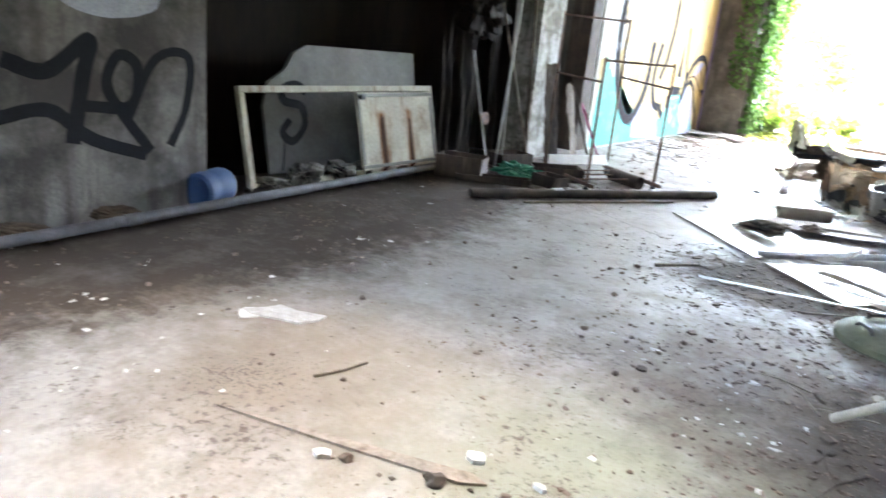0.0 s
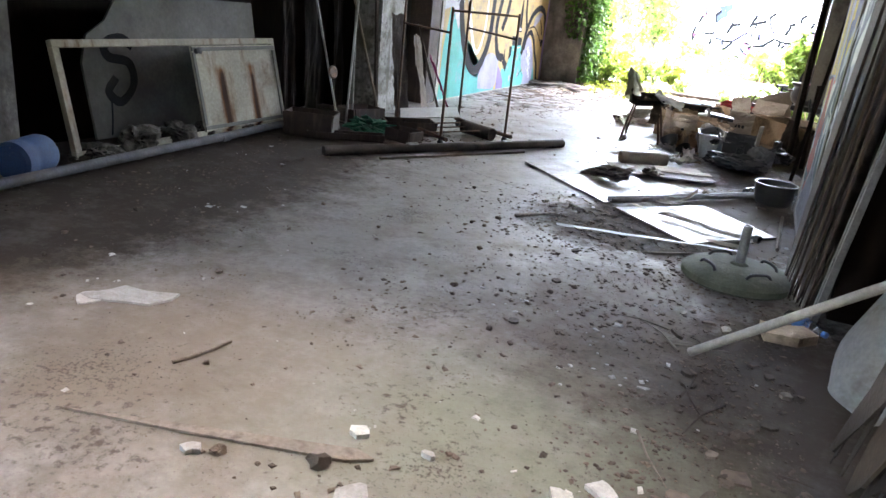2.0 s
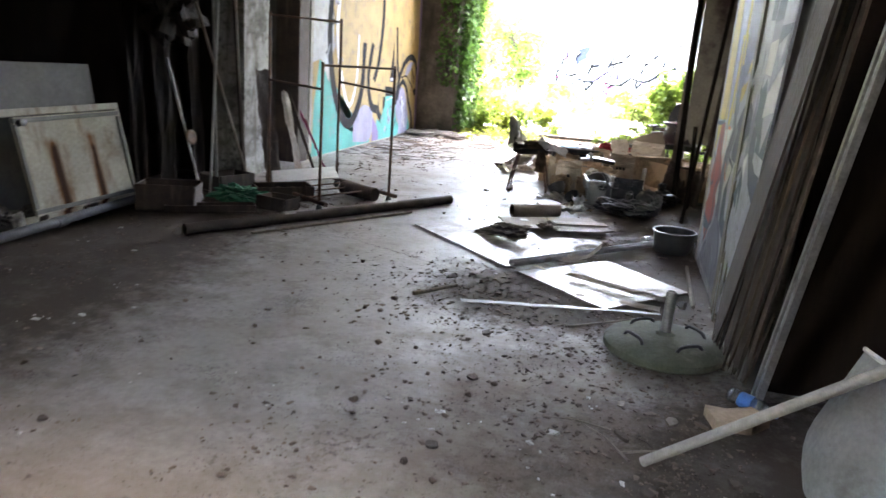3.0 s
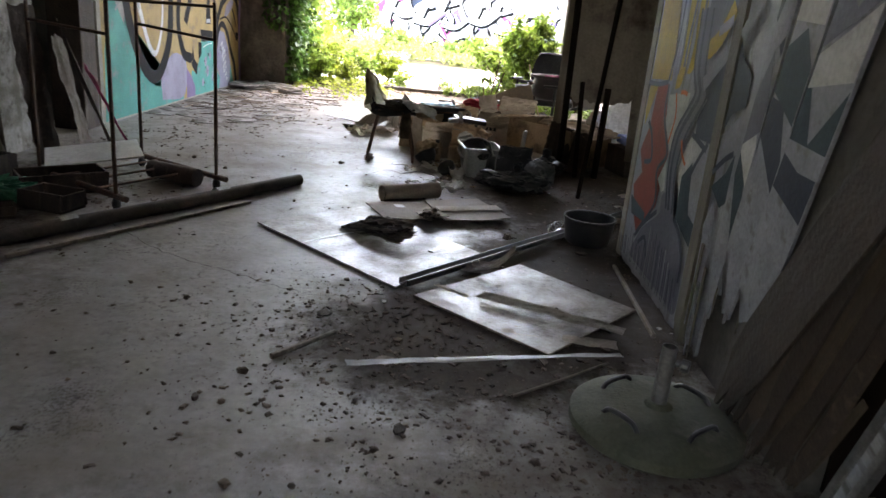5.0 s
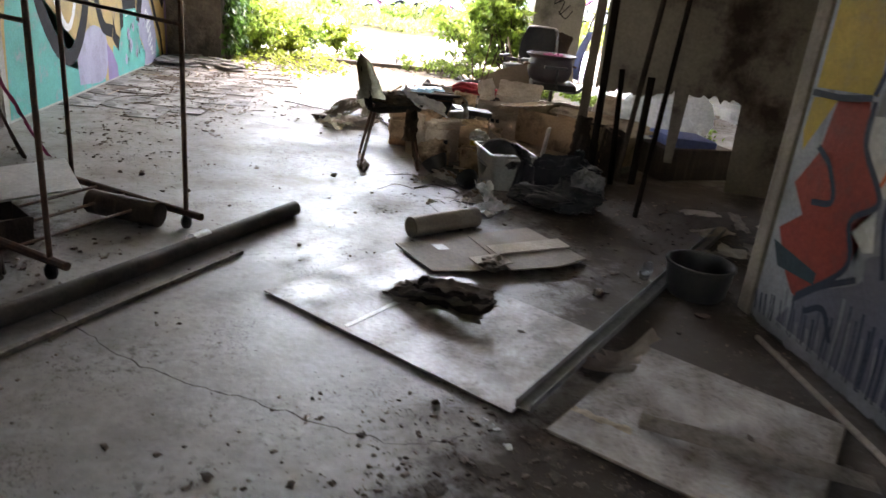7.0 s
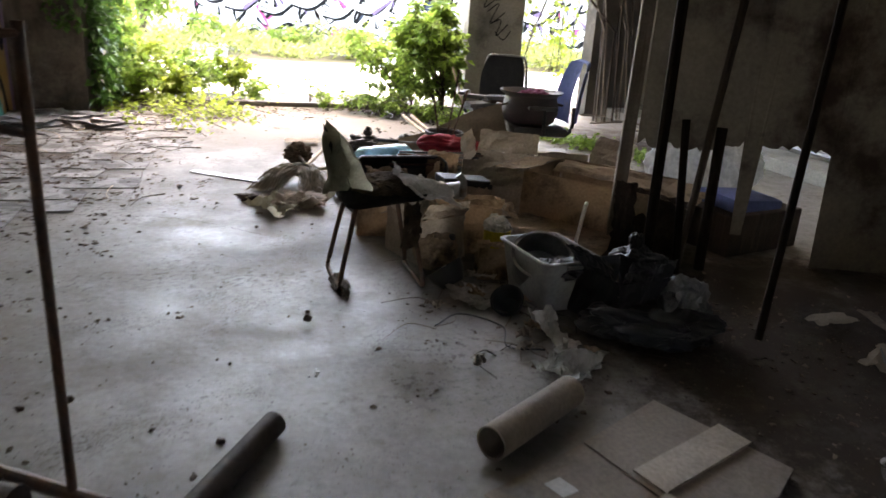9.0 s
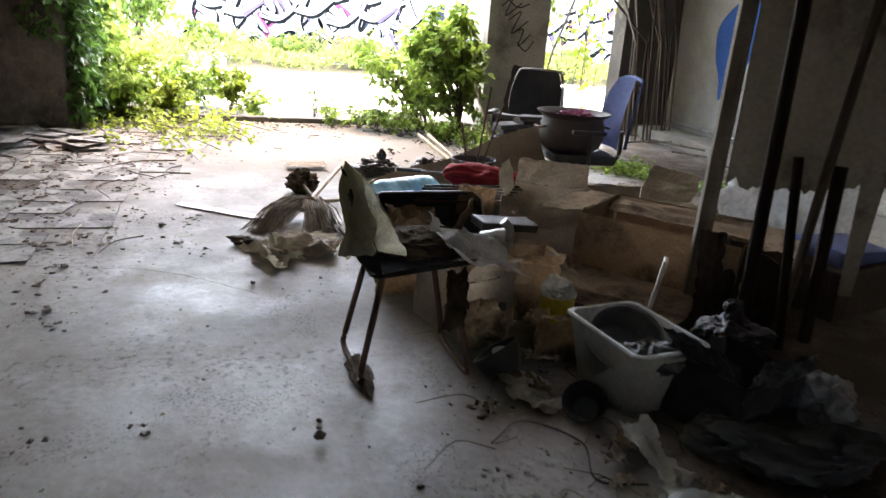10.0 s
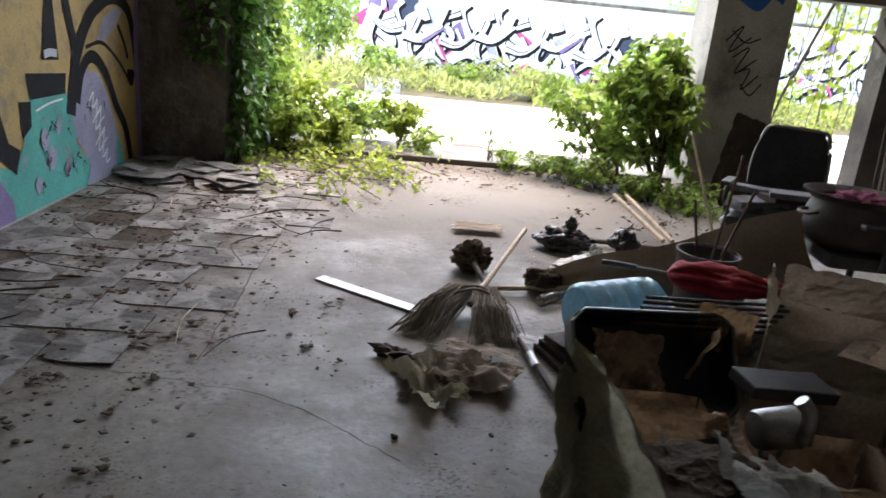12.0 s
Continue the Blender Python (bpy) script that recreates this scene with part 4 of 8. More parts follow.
PLY_BROWN = streaked(material("rotted_brown_ply", (0.045, 0.028, 0.019), (0.026, 0.017, 0.012), 4.0, 0.85, 0.5, 60), (0.04, 0.03, 0.025), (20, 1.0, 20), (0.48, 0.6), 0.9)
PLY_PALE = streaked(material("pale_weathered_ply", (0.31, 0.315, 0.33), (0.2, 0.205, 0.215), 4.0, 0.45, 0.3, 60, stain=(0.16, 0.17, 0.2), stain_scale=3.0, stain_edge=(0.55, 0.7)), (0.08, 0.07, 0.065), (22, 1.0, 22), (0.5, 0.6), 0.85)
PLY_TAN = streaked(material("split_tan_ply", (0.08, 0.055, 0.036), (0.05, 0.034, 0.023), 5.0, 0.8, 0.4, 60), (0.05, 0.036, 0.026), (26, 1.0, 26), (0.5, 0.6), 0.9)


def torn_strip(foot, head, w, spike, mat, seed, label, thick=0.011, host=None):
    """A board leaning from its foot to its head, its lower end split into long teeth up to spike long."""
    q = random.Random(seed)
    foot, head = Vector(foot), Vector(head)
    length = (head - foot).length
    teeth = max(3, int(w / 0.028))
    xs = [-w / 2 + w * i / (2 * teeth) for i in range(2 * teeth + 1)]
    apex = q.uniform(-0.3, 0.3) * w
    low = []
    for i, x in enumerate(xs):
        back = spike * min(1.0, abs(x - apex) / w * 1.5) * q.uniform(0.6, 1.0)
        low.append((x, back if i % 2 else min(length * 0.6, back + spike * q.uniform(0.2, 0.55))))
    ring = low + [(w / 2, length * 0.6), (w / 2 - q.uniform(0, 0.02), length), (-w / 2 + q.uniform(0, 0.02), length), (-w / 2, length * 0.6)]
    bm = b_slab(ring, -thick / 2, thick / 2)
    bmesh.ops.triangulate(bm, faces=[f for f in bm.faces if len(f.verts) > 4])
    up = (head - foot).normalized()
    out = Vector((-1, 0, 0)) - up * (-up.x)
    out.normalize()
    side = up.cross(out)
    m = Matrix((side, up, out)).transposed().to_4x4()
    if host is not None:
        return part("plank", bm, mat, host, "", Matrix.Translation(foot) @ m)
    return tagged(part("leaning_board", bm, mat, None, "", Matrix.Translation(foot) @ m), label, "board", "boards along the partition")


for k, (foot, head, w, spike, mat, label) in enumerate((
        ((0.185, 4.34, 0.0), (0.2, 2.9, 2.4), 0.22, 0.55, PLY_BROWN, "dark brown rotted board with a pointed splintered foot"),
        ((0.22, 4.16, 0.0), (0.25, 3.45, 1.9), 0.12, 0.35, PLY_TAN, "split tan board leaning among the rotted boards"),
        ((0.21, 4.08, 0.0), (0.25, 3.3, 2.1), 0.09, 0.4, PLY_BROWN, "dark brown rotted board with a pointed splintered foot"),
        ((0.235, 4.03, 0.0), (0.28, 3.22, 2.2), 0.07, 0.3, PLY_TAN, "split tan board leaning among the rotted boards"),
        ((0.25, 3.98, 0.0), (0.3, 3.1, 2.4), 0.1, 0.12, PLY_BROWN, "dark brown rotted board with a pointed splintered foot"),
        ((0.28, 3.9, 0.0), (0.33, 3.05, 2.5), 0.06, 0.1, WOOD_DARK, "narrow dark timber leaning among the rotted boards"),
        ((0.32, 2.5, 0.0), (0.46, 1.35, 1.7), 0.12, 0.6, PLY_BROWN, "dark brown rotted board with a pointed splintered foot"),
        ((0.36, 2.3, 0.0), (0.5, 1.5, 1.7), 0.16, 0.4, PLY_TAN, "split tan board leaning among the rotted boards"),
        ((0.39, 2.22, 0.0), (0.54, 1.55, 1.8), 0.12, 0.35, PLY_BROWN, "dark brown rotted board with a pointed splintered foot"),
        ((0.43, 2.12, 0.0), (0.56, 1.55, 1.8), 0.2, 0.15, PLY_TAN, "split tan board leaning among the rotted boards"))):
    torn_strip(foot, head, w, spike, mat, 300 + k, label)
for k in range(14):
    q = random.Random(700 + k)
    y = 4.25 - 0.045 * k if k < 9 else 2.45 - 0.07 * (k - 9)
    x = 0.19 + 0.012 * k if k < 9 else 0.33 + 0.02 * (k - 9)
    h_ = q.uniform(0.35, 0.9)
    torn_strip((x, y, 0.0), (x + 0.03, y - 0.38 * h_, h_), q.uniform(0.02, 0.05), q.uniform(0.1, 0.25), (PLY_TAN, PLY_BROWN, PLY_BROWN, PLY_BROWN)[k % 4], 800 + k, "long torn splinter of plywood standing among the boards", 0.005)
door_strip = empty("door_frame", pose(0.31, 3.7, 0, 16, 3, 0), "grey aluminium door frame propped beside the boards", "door frame")
for y in (0.0, 0.075):
    part("channel", b_box((0.03, 0.03, 2.5), pose(0, y, 1.25), 0.004), STEEL, door_strip)
part("glazing_strip", b_box((0.01, 0.045, 2.4), pose(0, 0.0375, 1.23), 0.002), PLY_PALE, door_strip)
tub_side = b_sheet(0.5, 0.5, 16, 10, lambda u, v: 0.08 * math.sin(math.pi * u) - 0.05 * v, 0.008, 0.0)
for v in tub_side.verts:
    if v.co.y < -0.05:
        v.co.x *= 1 - 0.45 * (-(v.co.y + 0.05) / 0.2) ** 2
shell = empty("plastic_shell", pose(0.5, 2.95, 0.26, 70, 4, -62), "curved grimy white plastic shell propped by the boards", "panel")
part("panel", tub_side, TUB_PL, shell, smooth=True)
part("rim", b_tube([(-0.25 + 0.05 * k, 0.25, 0.08 * math.sin(math.pi * k / 10) - 0.046) for k in range(11)], 0.009, 8), WHITE_PL, shell, "rolled plastic rim", smooth=True)
tagged(part("wooden_pole", b_tube([(-0.18, 3.02, 0.02), (0.35, 2.86, 0.49), (0.75, 2.74, 0.84)], 0.019, 12), POLE_GREY, smooth=True), "pale grey pole sloping up from the floor", "pole")
bt = empty("water_bottle", pose(0.2, 3.72, 0.035, 0, 90, -42), "crushed clear bottle with a blue label on the floor", "bottle")
part("body", b_lathe([(0, 0), (0.03, 0.002), (0.033, 0.02), (0.03, 0.05), (0.033, 0.12), (0.033, 0.15), (0.014, 0.2), (0.013, 0.21), (0, 0.21)], 16), BOTTLE, bt, smooth=True)
part("label", b_lathe([(0.0335, 0.055), (0.0345, 0.06), (0.0345, 0.11), (0.0335, 0.115)], 16), BOTTLE_BLUE, bt, "blue label")
part("cap", b_lathe([(0, 0.205), (0.015, 0.205), (0.015, 0.225), (0, 0.225)], 12), BOTTLE_BLUE, bt)
tagged(part("cracked_block", b_slab([(-0.12, -0.06), (0.02, -0.09), (0.13, -0.03), (0.1, 0.07), (-0.02, 0.05), (-0.1, 0.08)], 0.0, 0.045), CARD, at=pose(0.2, 3.5, 0.0, 0, 0, 20)), "broken pale block of fibreboard on the floor", "block")
striped = empty("painted_board", pose(0.42, 1.95, 0, 4, 5, 0), "board painted with blue and white stripes leaning at the partition", "board")
part("board", b_box((0.014, 0.5, 1.5), pose(0, 0, 0.75), 0.002), ENAMEL, striped)
for k, mat in enumerate((BOTTLE_BLUE, BLACK_PL, WHITE_PL, BOTTLE_BLUE)):
    part("painted_stripe", b_box((0.003, 0.05, 1.46), pose(-0.009, 0.06 - 0.07 * k, 0.75, 3 * k, 0, 0), 0), mat, striped)

# ---- the far partition, posts and torn board ----
# most posts use the shade colour so that they stand as dark silhouettes
for k, (a, b, r, mat) in enumerate((((0.25, 7.66, 0), (0.46, 7.8, 2.9), 0.018, SHADE_BROWN), ((0.22, 8.6, 0), (0.17, 8.62, 2.9), 0.03, SHADE_BROWN), ((0.45, 8.62, 0), (0.64, 8.55, 2.9), 0.022, WOOD_DARK), ((0.55, 8.55, 0), (0.57, 8.6, 0.82), 0.03, SHADE_BROWN), ((0.36, 8.5, 0), (0.33, 8.6, 0.86), 0.022, SHADE_BROWN))):
    tagged(part("slanting_post", b_tube([a, Vector(a).lerp(Vector(b), 0.5), b], r, 8), mat, smooth=True), "dark slanting post under the torn board", "post", "posts by the torn partition")
tagged(part("timber_post", b_box((0.075, 0.05, 4.18), pose(0.22, 8.96, 2.09, 0, 0.6, -20), 0.006), WOOD), "upright weathered timber post at the partition's end", "post")


def torn_partition():
    """A board wall whose lower edge has rotted away."""
    x0, y0, x1, y1 = 0.26, 8.94, 3.68, 7.55
    nx, nz = 170, 70
    bm = bmesh.new()
    grid = []
    length = math.hypot(x1 - x0, y1 - y0)
    for i in range(nx + 1):
        u = i / nx * length
        rag = 0.05 * noise.noise(Vector((u * 14, 1, 0))) + 0.035 * noise.noise(Vector((u * 37, 2, 0)))
        low = 0.66 + rag if u < 0.48 else (0.0 if u > 1.13 + rag * 0.4 else 0.70 + rag * 1.4)
        if 0.62 < u < 0.70:
            low = 0.16
        col = []
        for j in range(nz + 1):
            z = low + (4.18 - low) * (j / nz) ** 1.0
            x, y = x0 + (x1 - x0) * i / nx, y0 + (y1 - y0) * i / nx
            col.append(bm.verts.new((x, y + 0.01 * noise.noise(Vector((u * 2, z * 2, 5))), z)))
        grid.append(col)
    for i in range(nx):
        for j in range(nz):
            bm.faces.new((grid[i][j], grid[i + 1][j], grid[i + 1][j + 1], grid[i][j + 1]))
    bmesh.ops.solidify(bm, geom=bm.faces[:], thickness=0.02)
    return tagged(part("wall_torn_board", bm, BOARD_GREY), "dark board partition with a rotted ragged lower edge", "partition", kind="structure")


BOARD_GREY = material("sooty_board", (0.21, 0.185, 0.15), (0.14, 0.122, 0.1), 2.0, 0.9, 0.3, 40, stain=(0.05, 0.03, 0.022), stain_scale=2.0, stain_edge=(0.5, 0.65))
torn_partition()

# ---- the heap of belongings ----
PAPER = material("soiled_newsprint", (0.62, 0.6, 0.57), (0.47, 0.45, 0.42), 5.0, 0.9, 0.4, 70, stain=(0.2, 0.165, 0.125), stain_scale=7.0, stain_edge=(0.58, 0.7), translucent=0.3)
SHELL_BLACK = material("dusty_black_shell", (0.03, 0.028, 0.026), (0.06, 0.052, 0.045), 12.0, 0.85, 0.3, 60)
SHELL_BLACK.node_tree.nodes["Principled BSDF"].inputs["Specular IOR Level"].default_value = 0.15
CHAIR = pose(-1.36, 8.61, 0, 0, 0, 2)


def shell_chair():
    e = empty("plastic_chair", CHAIR, "old shell chair on bent steel legs, draped with a mildewed cloth", "chair")
    for x, s in ((-0.21, -1), (0.21, 1)):
        # sled legs: down, along the floor, up
        pts = bez([(x * 0.62, -0.13, 0.43), (x * 0.95, -0.16, 0.1), (x, -0.17, 0.02), (x, 0.0, 0.013), (x, 0.17, 0.02), (x * 0.95, 0.16, 0.1), (x * 0.62, 0.13, 0.43)], 5)
        part("leg", b_tube(pts, 0.012, 10), STEEL_RUST, e, "rusty brown bent steel leg", smooth=True)
    seat = b_sheet(0.4, 0.4, 16, 16, lambda u, v: 0.375 + 0.075 * max(abs(v - 0.5) * 2, 1 - u * 2.2) ** 2.5 + 0.05 * u, 0.008)
    part("seat", seat, SHELL_BLACK, e, smooth=True)
    back = bmesh.new()
    g = []
    for j in range(13):
        v = j / 12
        w = 0.2 * (1 - 0.74 * v ** 1.15)
        g.append([back.verts.new((-0.2 - 0.075 * v + 0.05 * ((i / 12 - 0.5) * 2) ** 2, w * (i / 12 - 0.5) * 2, 0.44 + 0.36 * v - 0.08 * (v ** 3) * abs((i / 12 - 0.5) * 2) ** 2)) for i in range(13)])
    for j in range(12):
        for i in range(12):
            back.faces.new((g[j][i], g[j][i + 1], g[j + 1][i + 1], g[j + 1][i]))
    bmesh.ops.solidify(back, geom=back.faces[:], thickness=0.006)
    part("backrest", back, SHELL_BLACK, e, smooth=True)
    return e


shell_chair()
# the cloth hangs over the back in folds, longer on the camera's side of the room
cloth = bmesh.new()
g = []
for j in range(45):
    v = j / 44 * 2 - 1
    row = []
    for i in range(31):
        u = i / 30 * 2 - 1
        drop = abs(v)
        hang = min(1, 3 * drop)
        fold = hang * (0.013 * math.sin(u * 9 + v * 4 + 2 * noise.noise(Vector((u * 2, v * 2, 4)))) + 0.03 * noise.noise(Vector((u * 2.2, v * 3, 7))) + 0.016 * abs(noise.noise(Vector((u * 6, v * 5, 2)))) + 0.006 * noise.noise(Vector((u * 16, v * 12, 9))))
        z = 0.815 - 0.05 * u * u * (1 - drop) - drop * (0.36 + 0.07 * u + 0.03 * noise.noise(Vector((u * 4, v, 1))) if v < 0 else 0.3)
        lift = max(0.0, (z - 0.44) / 0.36)
        x = -0.19 - 0.065 * lift + 0.1 * u * u * (1 - 0.6 * lift) + (-0.02 if v < 0 else 0.03) * min(1, 5 * drop) + fold
        wide = 0.05 + 0.145 * min(1, drop * 1.15) ** 0.75
        row.append(cloth.verts.new((x - (0.05 * drop * drop if v < 0 else 0), u * wide, z)))
    g.append(row)
for j in range(44):
    for i in range(30):
        cloth.faces.new((g[j][i], g[j][i + 1], g[j + 1][i + 1], g[j + 1][i]))
bmesh.ops.solidify(cloth, geom=cloth.faces[:], thickness=0.004)
tagged(part("draped_cloth", cloth, CLOTH, at=CHAIR, smooth=True), "mildewed beige cloth draped over the chair back", "cloth")
tagged(part("dirty_cushion", b_bag((0.19, 0.17, 0.055), 21), RUBBISH, at=pose(-1.33, 8.62, 0.5)), "rotten matted brown cushion on the chair seat", "cushion")
tagged(part("newspaper", b_sheet(0.34, 0.3, 30, 26, wave(0.035, 3.5, 2), 0.003, 0.012, 3), PAPER, None, "", pose(-1.12, 8.55, 0.5, 12, 20, 8)), "dirty crumpled sheet of pale paper hanging off the chair", "paper")
tagged(part("ragged_cloth", b_sheet(0.1, 0.22, 8, 14, wave(0.03, 3, 6), 0.003, 0.012, 3), RUBBISH, None, "", pose(-1.23, 8.4, 0.35, 84, 6, 20)), "ragged brown cloth hanging under the chair seat", "cloth")
tagged(part("root_tangle", b_lump((0.035, 0.15, 0.016), 8, 0.7, 3), RUBBISH, at=pose(-1.55, 8.52, 0.015)), "clump of dirt and roots on the chair runner", "dirt")


def carton(x, y, z, w, d, h, turn, mat, label, flaps=(40, -20, 60, 30), tilt=(0, 0)):
    """An open cardboard box: four walls, a floor and four flaps."""
    e = empty("cardboard_box", pose(x, y, z, tilt[0], tilt[1], turn), label, "box", "cardboard boxes")
    t = 0.006
    part("base", b_box((w, d, t), pose(0, 0, t / 2)), mat, e)
    for k, (sx, sy, length, a) in enumerate(((0, -1, w, 0), (1, 0, d, 90), (0, 1, w, 180), (-1, 0, d, 270))):
        m = pose(sx * w / 2, sy * d / 2, t, 0, 0, a)
        side = b_sheet(length - 0.002, h, 10, 6, wave(0.02, 2.5, k + x * 7, 0.2), t, 0.0)
        part("side", side, mat, e, "", m @ pose(0, 0, h / 2, 90, 0, 0))
        if flaps[k] is not None:
            fl = b_sheet(length * 0.96, min(w, d) * 0.38, 16, 8, wave(0.024, 3.0, k + 5 + y, 0.4), t, 0.005, k)
            part("flap", fl, mat, e, "", m @ pose(0, 0, h, flaps[k], 0, 0) @ pose(0, -min(w, d) * 0.19, 0))
    return e


carton(0.3, 9.35, 0.0, 0.85, 0.62, 0.37, -50, CARD, "large brown cardboard box with crumpled open flaps", (None, 12, 168, 5))
carton(-0.2, 9.93, 0.0, 0.46, 0.42, 0.36, -32, CARD_PALE, "faded cardboard box with open flaps and small print", (70, None, -62, -75))
carton(-0.72, 9.1, 0.0, 0.38, 0.32, 0.27, -12, CARD, "brown cardboard box with torn top", (-35, 30, None, 62))
carton(-1.0, 8.98, 0.0, 0.3, 0.34, 0.25, 20, CARD_PALE, "torn brown box stuffed with rags", (-60, None, 40, -80))
carton(0.55, 10.15, 0.0, 0.55, 0.45, 0.3, 15, CARD_PALE, "soiled cardboard box collapsed at one corner", (20, -70, 10, None), (0, 4))
carton(-1.1, 9.45, 0.0, 0.42, 0.3, 0.2, -8, CARD, "dark brown box lying open among rubbish", (-80, None, None, -70))
flatbox = empty("flattened_box", pose(-0.12, 9.12, 0.02, 0, 0, -48), "flattened brown box lying among the cartons", "cardboard")
for k in range(3):
    part("layer", b_sheet(0.72 - 0.04 * k, 0.5 - 0.05 * k, 16, 10, wave(0.014, 2.4, k + 1), 0.005, 0.012, k), CARD, flatbox, "", pose(0.02 * k, 0.02 * k, 0.02 + 0.022 * k, 2, 3 - k, 3 * k))
# bars of print on the faded box
for k in range(3):
    bx = [o for o in bpy.data.objects if o.name.startswith("cardboard_box")][1]
    part("printed_mark", b_box((0.035, 0.002, 0.05), pose(-0.12 + 0.05 * k, -0.2165, 0.2)), BLACK_PL, bx, "dark printed mark")


def storage_tub():
    e = empty("storage_tub", pose(-0.55, 8.27, 0, 0, 0, 8), "cloudy white plastic storage tub holding a pan", "tub")
    w0, d0, w1, d1, h = 0.25, 0.34, 0.32, 0.43, 0.25
    bm = bmesh.new()
    rings = []
    for w, d, z in ((w0, d0, 0.0), (w1, d1, h), (w1 + 0.025, d1 + 0.025, h), (w1 + 0.025, d1 + 0.025, h + 0.012), (w1 - 0.008, d1 - 0.008, h + 0.012), (w0 - 0.01, d0 - 0.01, 0.008)):
        ring = []
        for cx, cy, a0 in ((1, 1, 0), (-1, 1, 90), (-1, -1, 180), (1, -1, 270)):
            for s in range(4):
                a = radians(a0 + 30 * s)
                r = 0.035
                ring.append(bm.verts.new((cx * (w / 2 - r) + r * math.cos(a), cy * (d / 2 - r) + r * math.sin(a), z)))
        rings.append(ring)
    for a, b in zip(rings, rings[1:]):
        for k in range(16):
            bm.faces.new((a[k], a[(k + 1) % 16], b[(k + 1) % 16], b[k]))
    bm.faces.new(rings[0]), bm.faces.new(rings[-1])
    part("body", bm, TUB_PL, e, smooth=True)
    lip = [(sx * (w1 / 2 + 0.006), sy * (d1 / 2 + 0.006), h + 0.006) for sx, sy in ((1, 0.9), (0.85, 1), (-0.85, 1), (-1, 0.9), (-1, -0.9), (-0.85, -1), (0.85, -1), (1, -0.9), (1, 0.9))]
    part("rim", b_tube(lip, 0.009, 6, cap=False), TUB_PL, e, smooth=True)
    for sy in (-1, 1):
        part("handle", b_box((0.1, 0.014, 0.016), pose(0, sy * (d1 / 2 + 0.016), h - 0.012), 0.005), TUB_PL, e)
    return e


storage_tub()
pan = empty("steel_pan", pose(-0.57, 8.34, 0.1, 32, -12, 0), "round steel pan standing in the storage tub", "pan")
part("body", b_lathe([(0, 0), (0.125, 0), (0.135, 0.012), (0.14, 0.15), (0.148, 0.155), (0.135, 0.152), (0.13, 0.02), (0, 0.01)], 30), STEEL, pan, smooth=True)
part("rim", b_lathe([(0.137, 0.15), (0.15, 0.152), (0.151, 0.158), (0.137, 0.16), (0.137, 0.15)], 30), STEEL, pan, smooth=True)
tagged(part("bin_liner", b_bag((0.12, 0.12, 0.07), 31), BLACK_BAG, at=pose(-0.53, 8.15, 0.19), smooth=True), "folded black plastic bag in the storage tub", "bag")
carton(-0.32, 7.98, 0.0, 0.3, 0.34, 0.24, 12, BLACK_PL, "dark torn carton beside the storage tub", (-70, 60, None, -60))


SHEET_WHITE = material("white_plastic_sheet", (0.8, 0.8, 0.79), (0.7, 0.7, 0.69), 6.0, 0.4, 0.4, 40, translucent=0.5, bump_scale=0.008)


def refuse_bag(x, y, r, seed, mat, label, turn=0, freq=1.7, rough=0.42):
    ob = part("refuse_bag", b_bag(r, seed), mat, None, "", pose(x, y, r[2] * 0.82, 0, 0, turn), True)
    if max(r) > 0.15:
        top = max((v.co for v in ob.data.vertices), key=lambda c: c.z)
        neck = b_bag((0.045, 0.04, 0.06), seed + 1)
        part("tied_neck", neck, mat, ob, "", Matrix.Translation(top + Vector((0, 0, 0.01))), True)
    return tagged(ob, label, "bag", "refuse bags")


refuse_bag(-0.3, 7.72, (0.32, 0.17, 0.1), 41, BLACK_BAG, "large split black refuse bag slumped on the floor", -22, 2.2)
refuse_bag(-0.06, 7.82, (0.14, 0.13, 0.14), 43, RAG, "grey plastic sack among the refuse bags", 30)
refuse_bag(0.1, 8.5, (0.18, 0.16, 0.1), 47, BLACK_BAG, "black refuse bag under the posts", 10)
refuse_bag(0.95, 9.75, (0.25, 0.2, 0.17), 51, RAG, "grey crumpled tarpaulin bundle", 20)
refuse_bag(1.12, 9.42, (0.42, 0.16, 0.44), 53, SHEET_WHITE, "large white plastic sheet bundled up behind the partition", -18)
refuse_bag(1.1, 9.9, (0.2, 0.18, 0.13), 57, RAG, "bundle of dark rags", 40)
refuse_bag(0.35, 10.35, (0.15, 0.14, 0.1), 59, CLEAR_PL, "white plastic bag under the office chair", 0)
refuse_bag(0.05, 10.45, (0.17, 0.14, 0.1), 61, CLEAR_PL, "clear plastic bag by the office chair", 50)
tagged(part("plastic_wrapper", b_sheet(0.3, 0.2, 20, 16, wave(0.07, 3, 13), 0.002, 0.02, 5), CLEAR_PL, None, "", pose(-0.78, 7.5, 0.04, 0, 0, 40), True), "torn plastic wrapper on the floor", "wrapper")
tagged(part("snack_packet", b_sheet(0.12, 0.26, 12, 18, wave(0.06, 3, 17), 0.002, 0.01, 6), WHITE_PL, None, "", pose(-0.74, 7.78, 0.06, 20, 12, 15), True), "crumpled white snack packet on the floor", "packet")
tagged(part("black_cable", b_tube(bez([(-1.2, 8.0, 0.006), (-1.05, 8.1, 0.01), (-0.9, 7.95, 0.006), (-0.95, 7.75, 0.01), (-0.8, 7.7, 0.006)], 10), 0.004, 6), BLACK_PL, smooth=True), "thin black cable curled on the floor", "cable")
tagged(part("air_bed", b_box((0.5, 0.3, 0.09), pose(1.1, 8.98, 0.3, 4, 5, 15), 0.03), BLUE_FAB, smooth=True), "faded blue folded cloth behind the partition", "sheet")
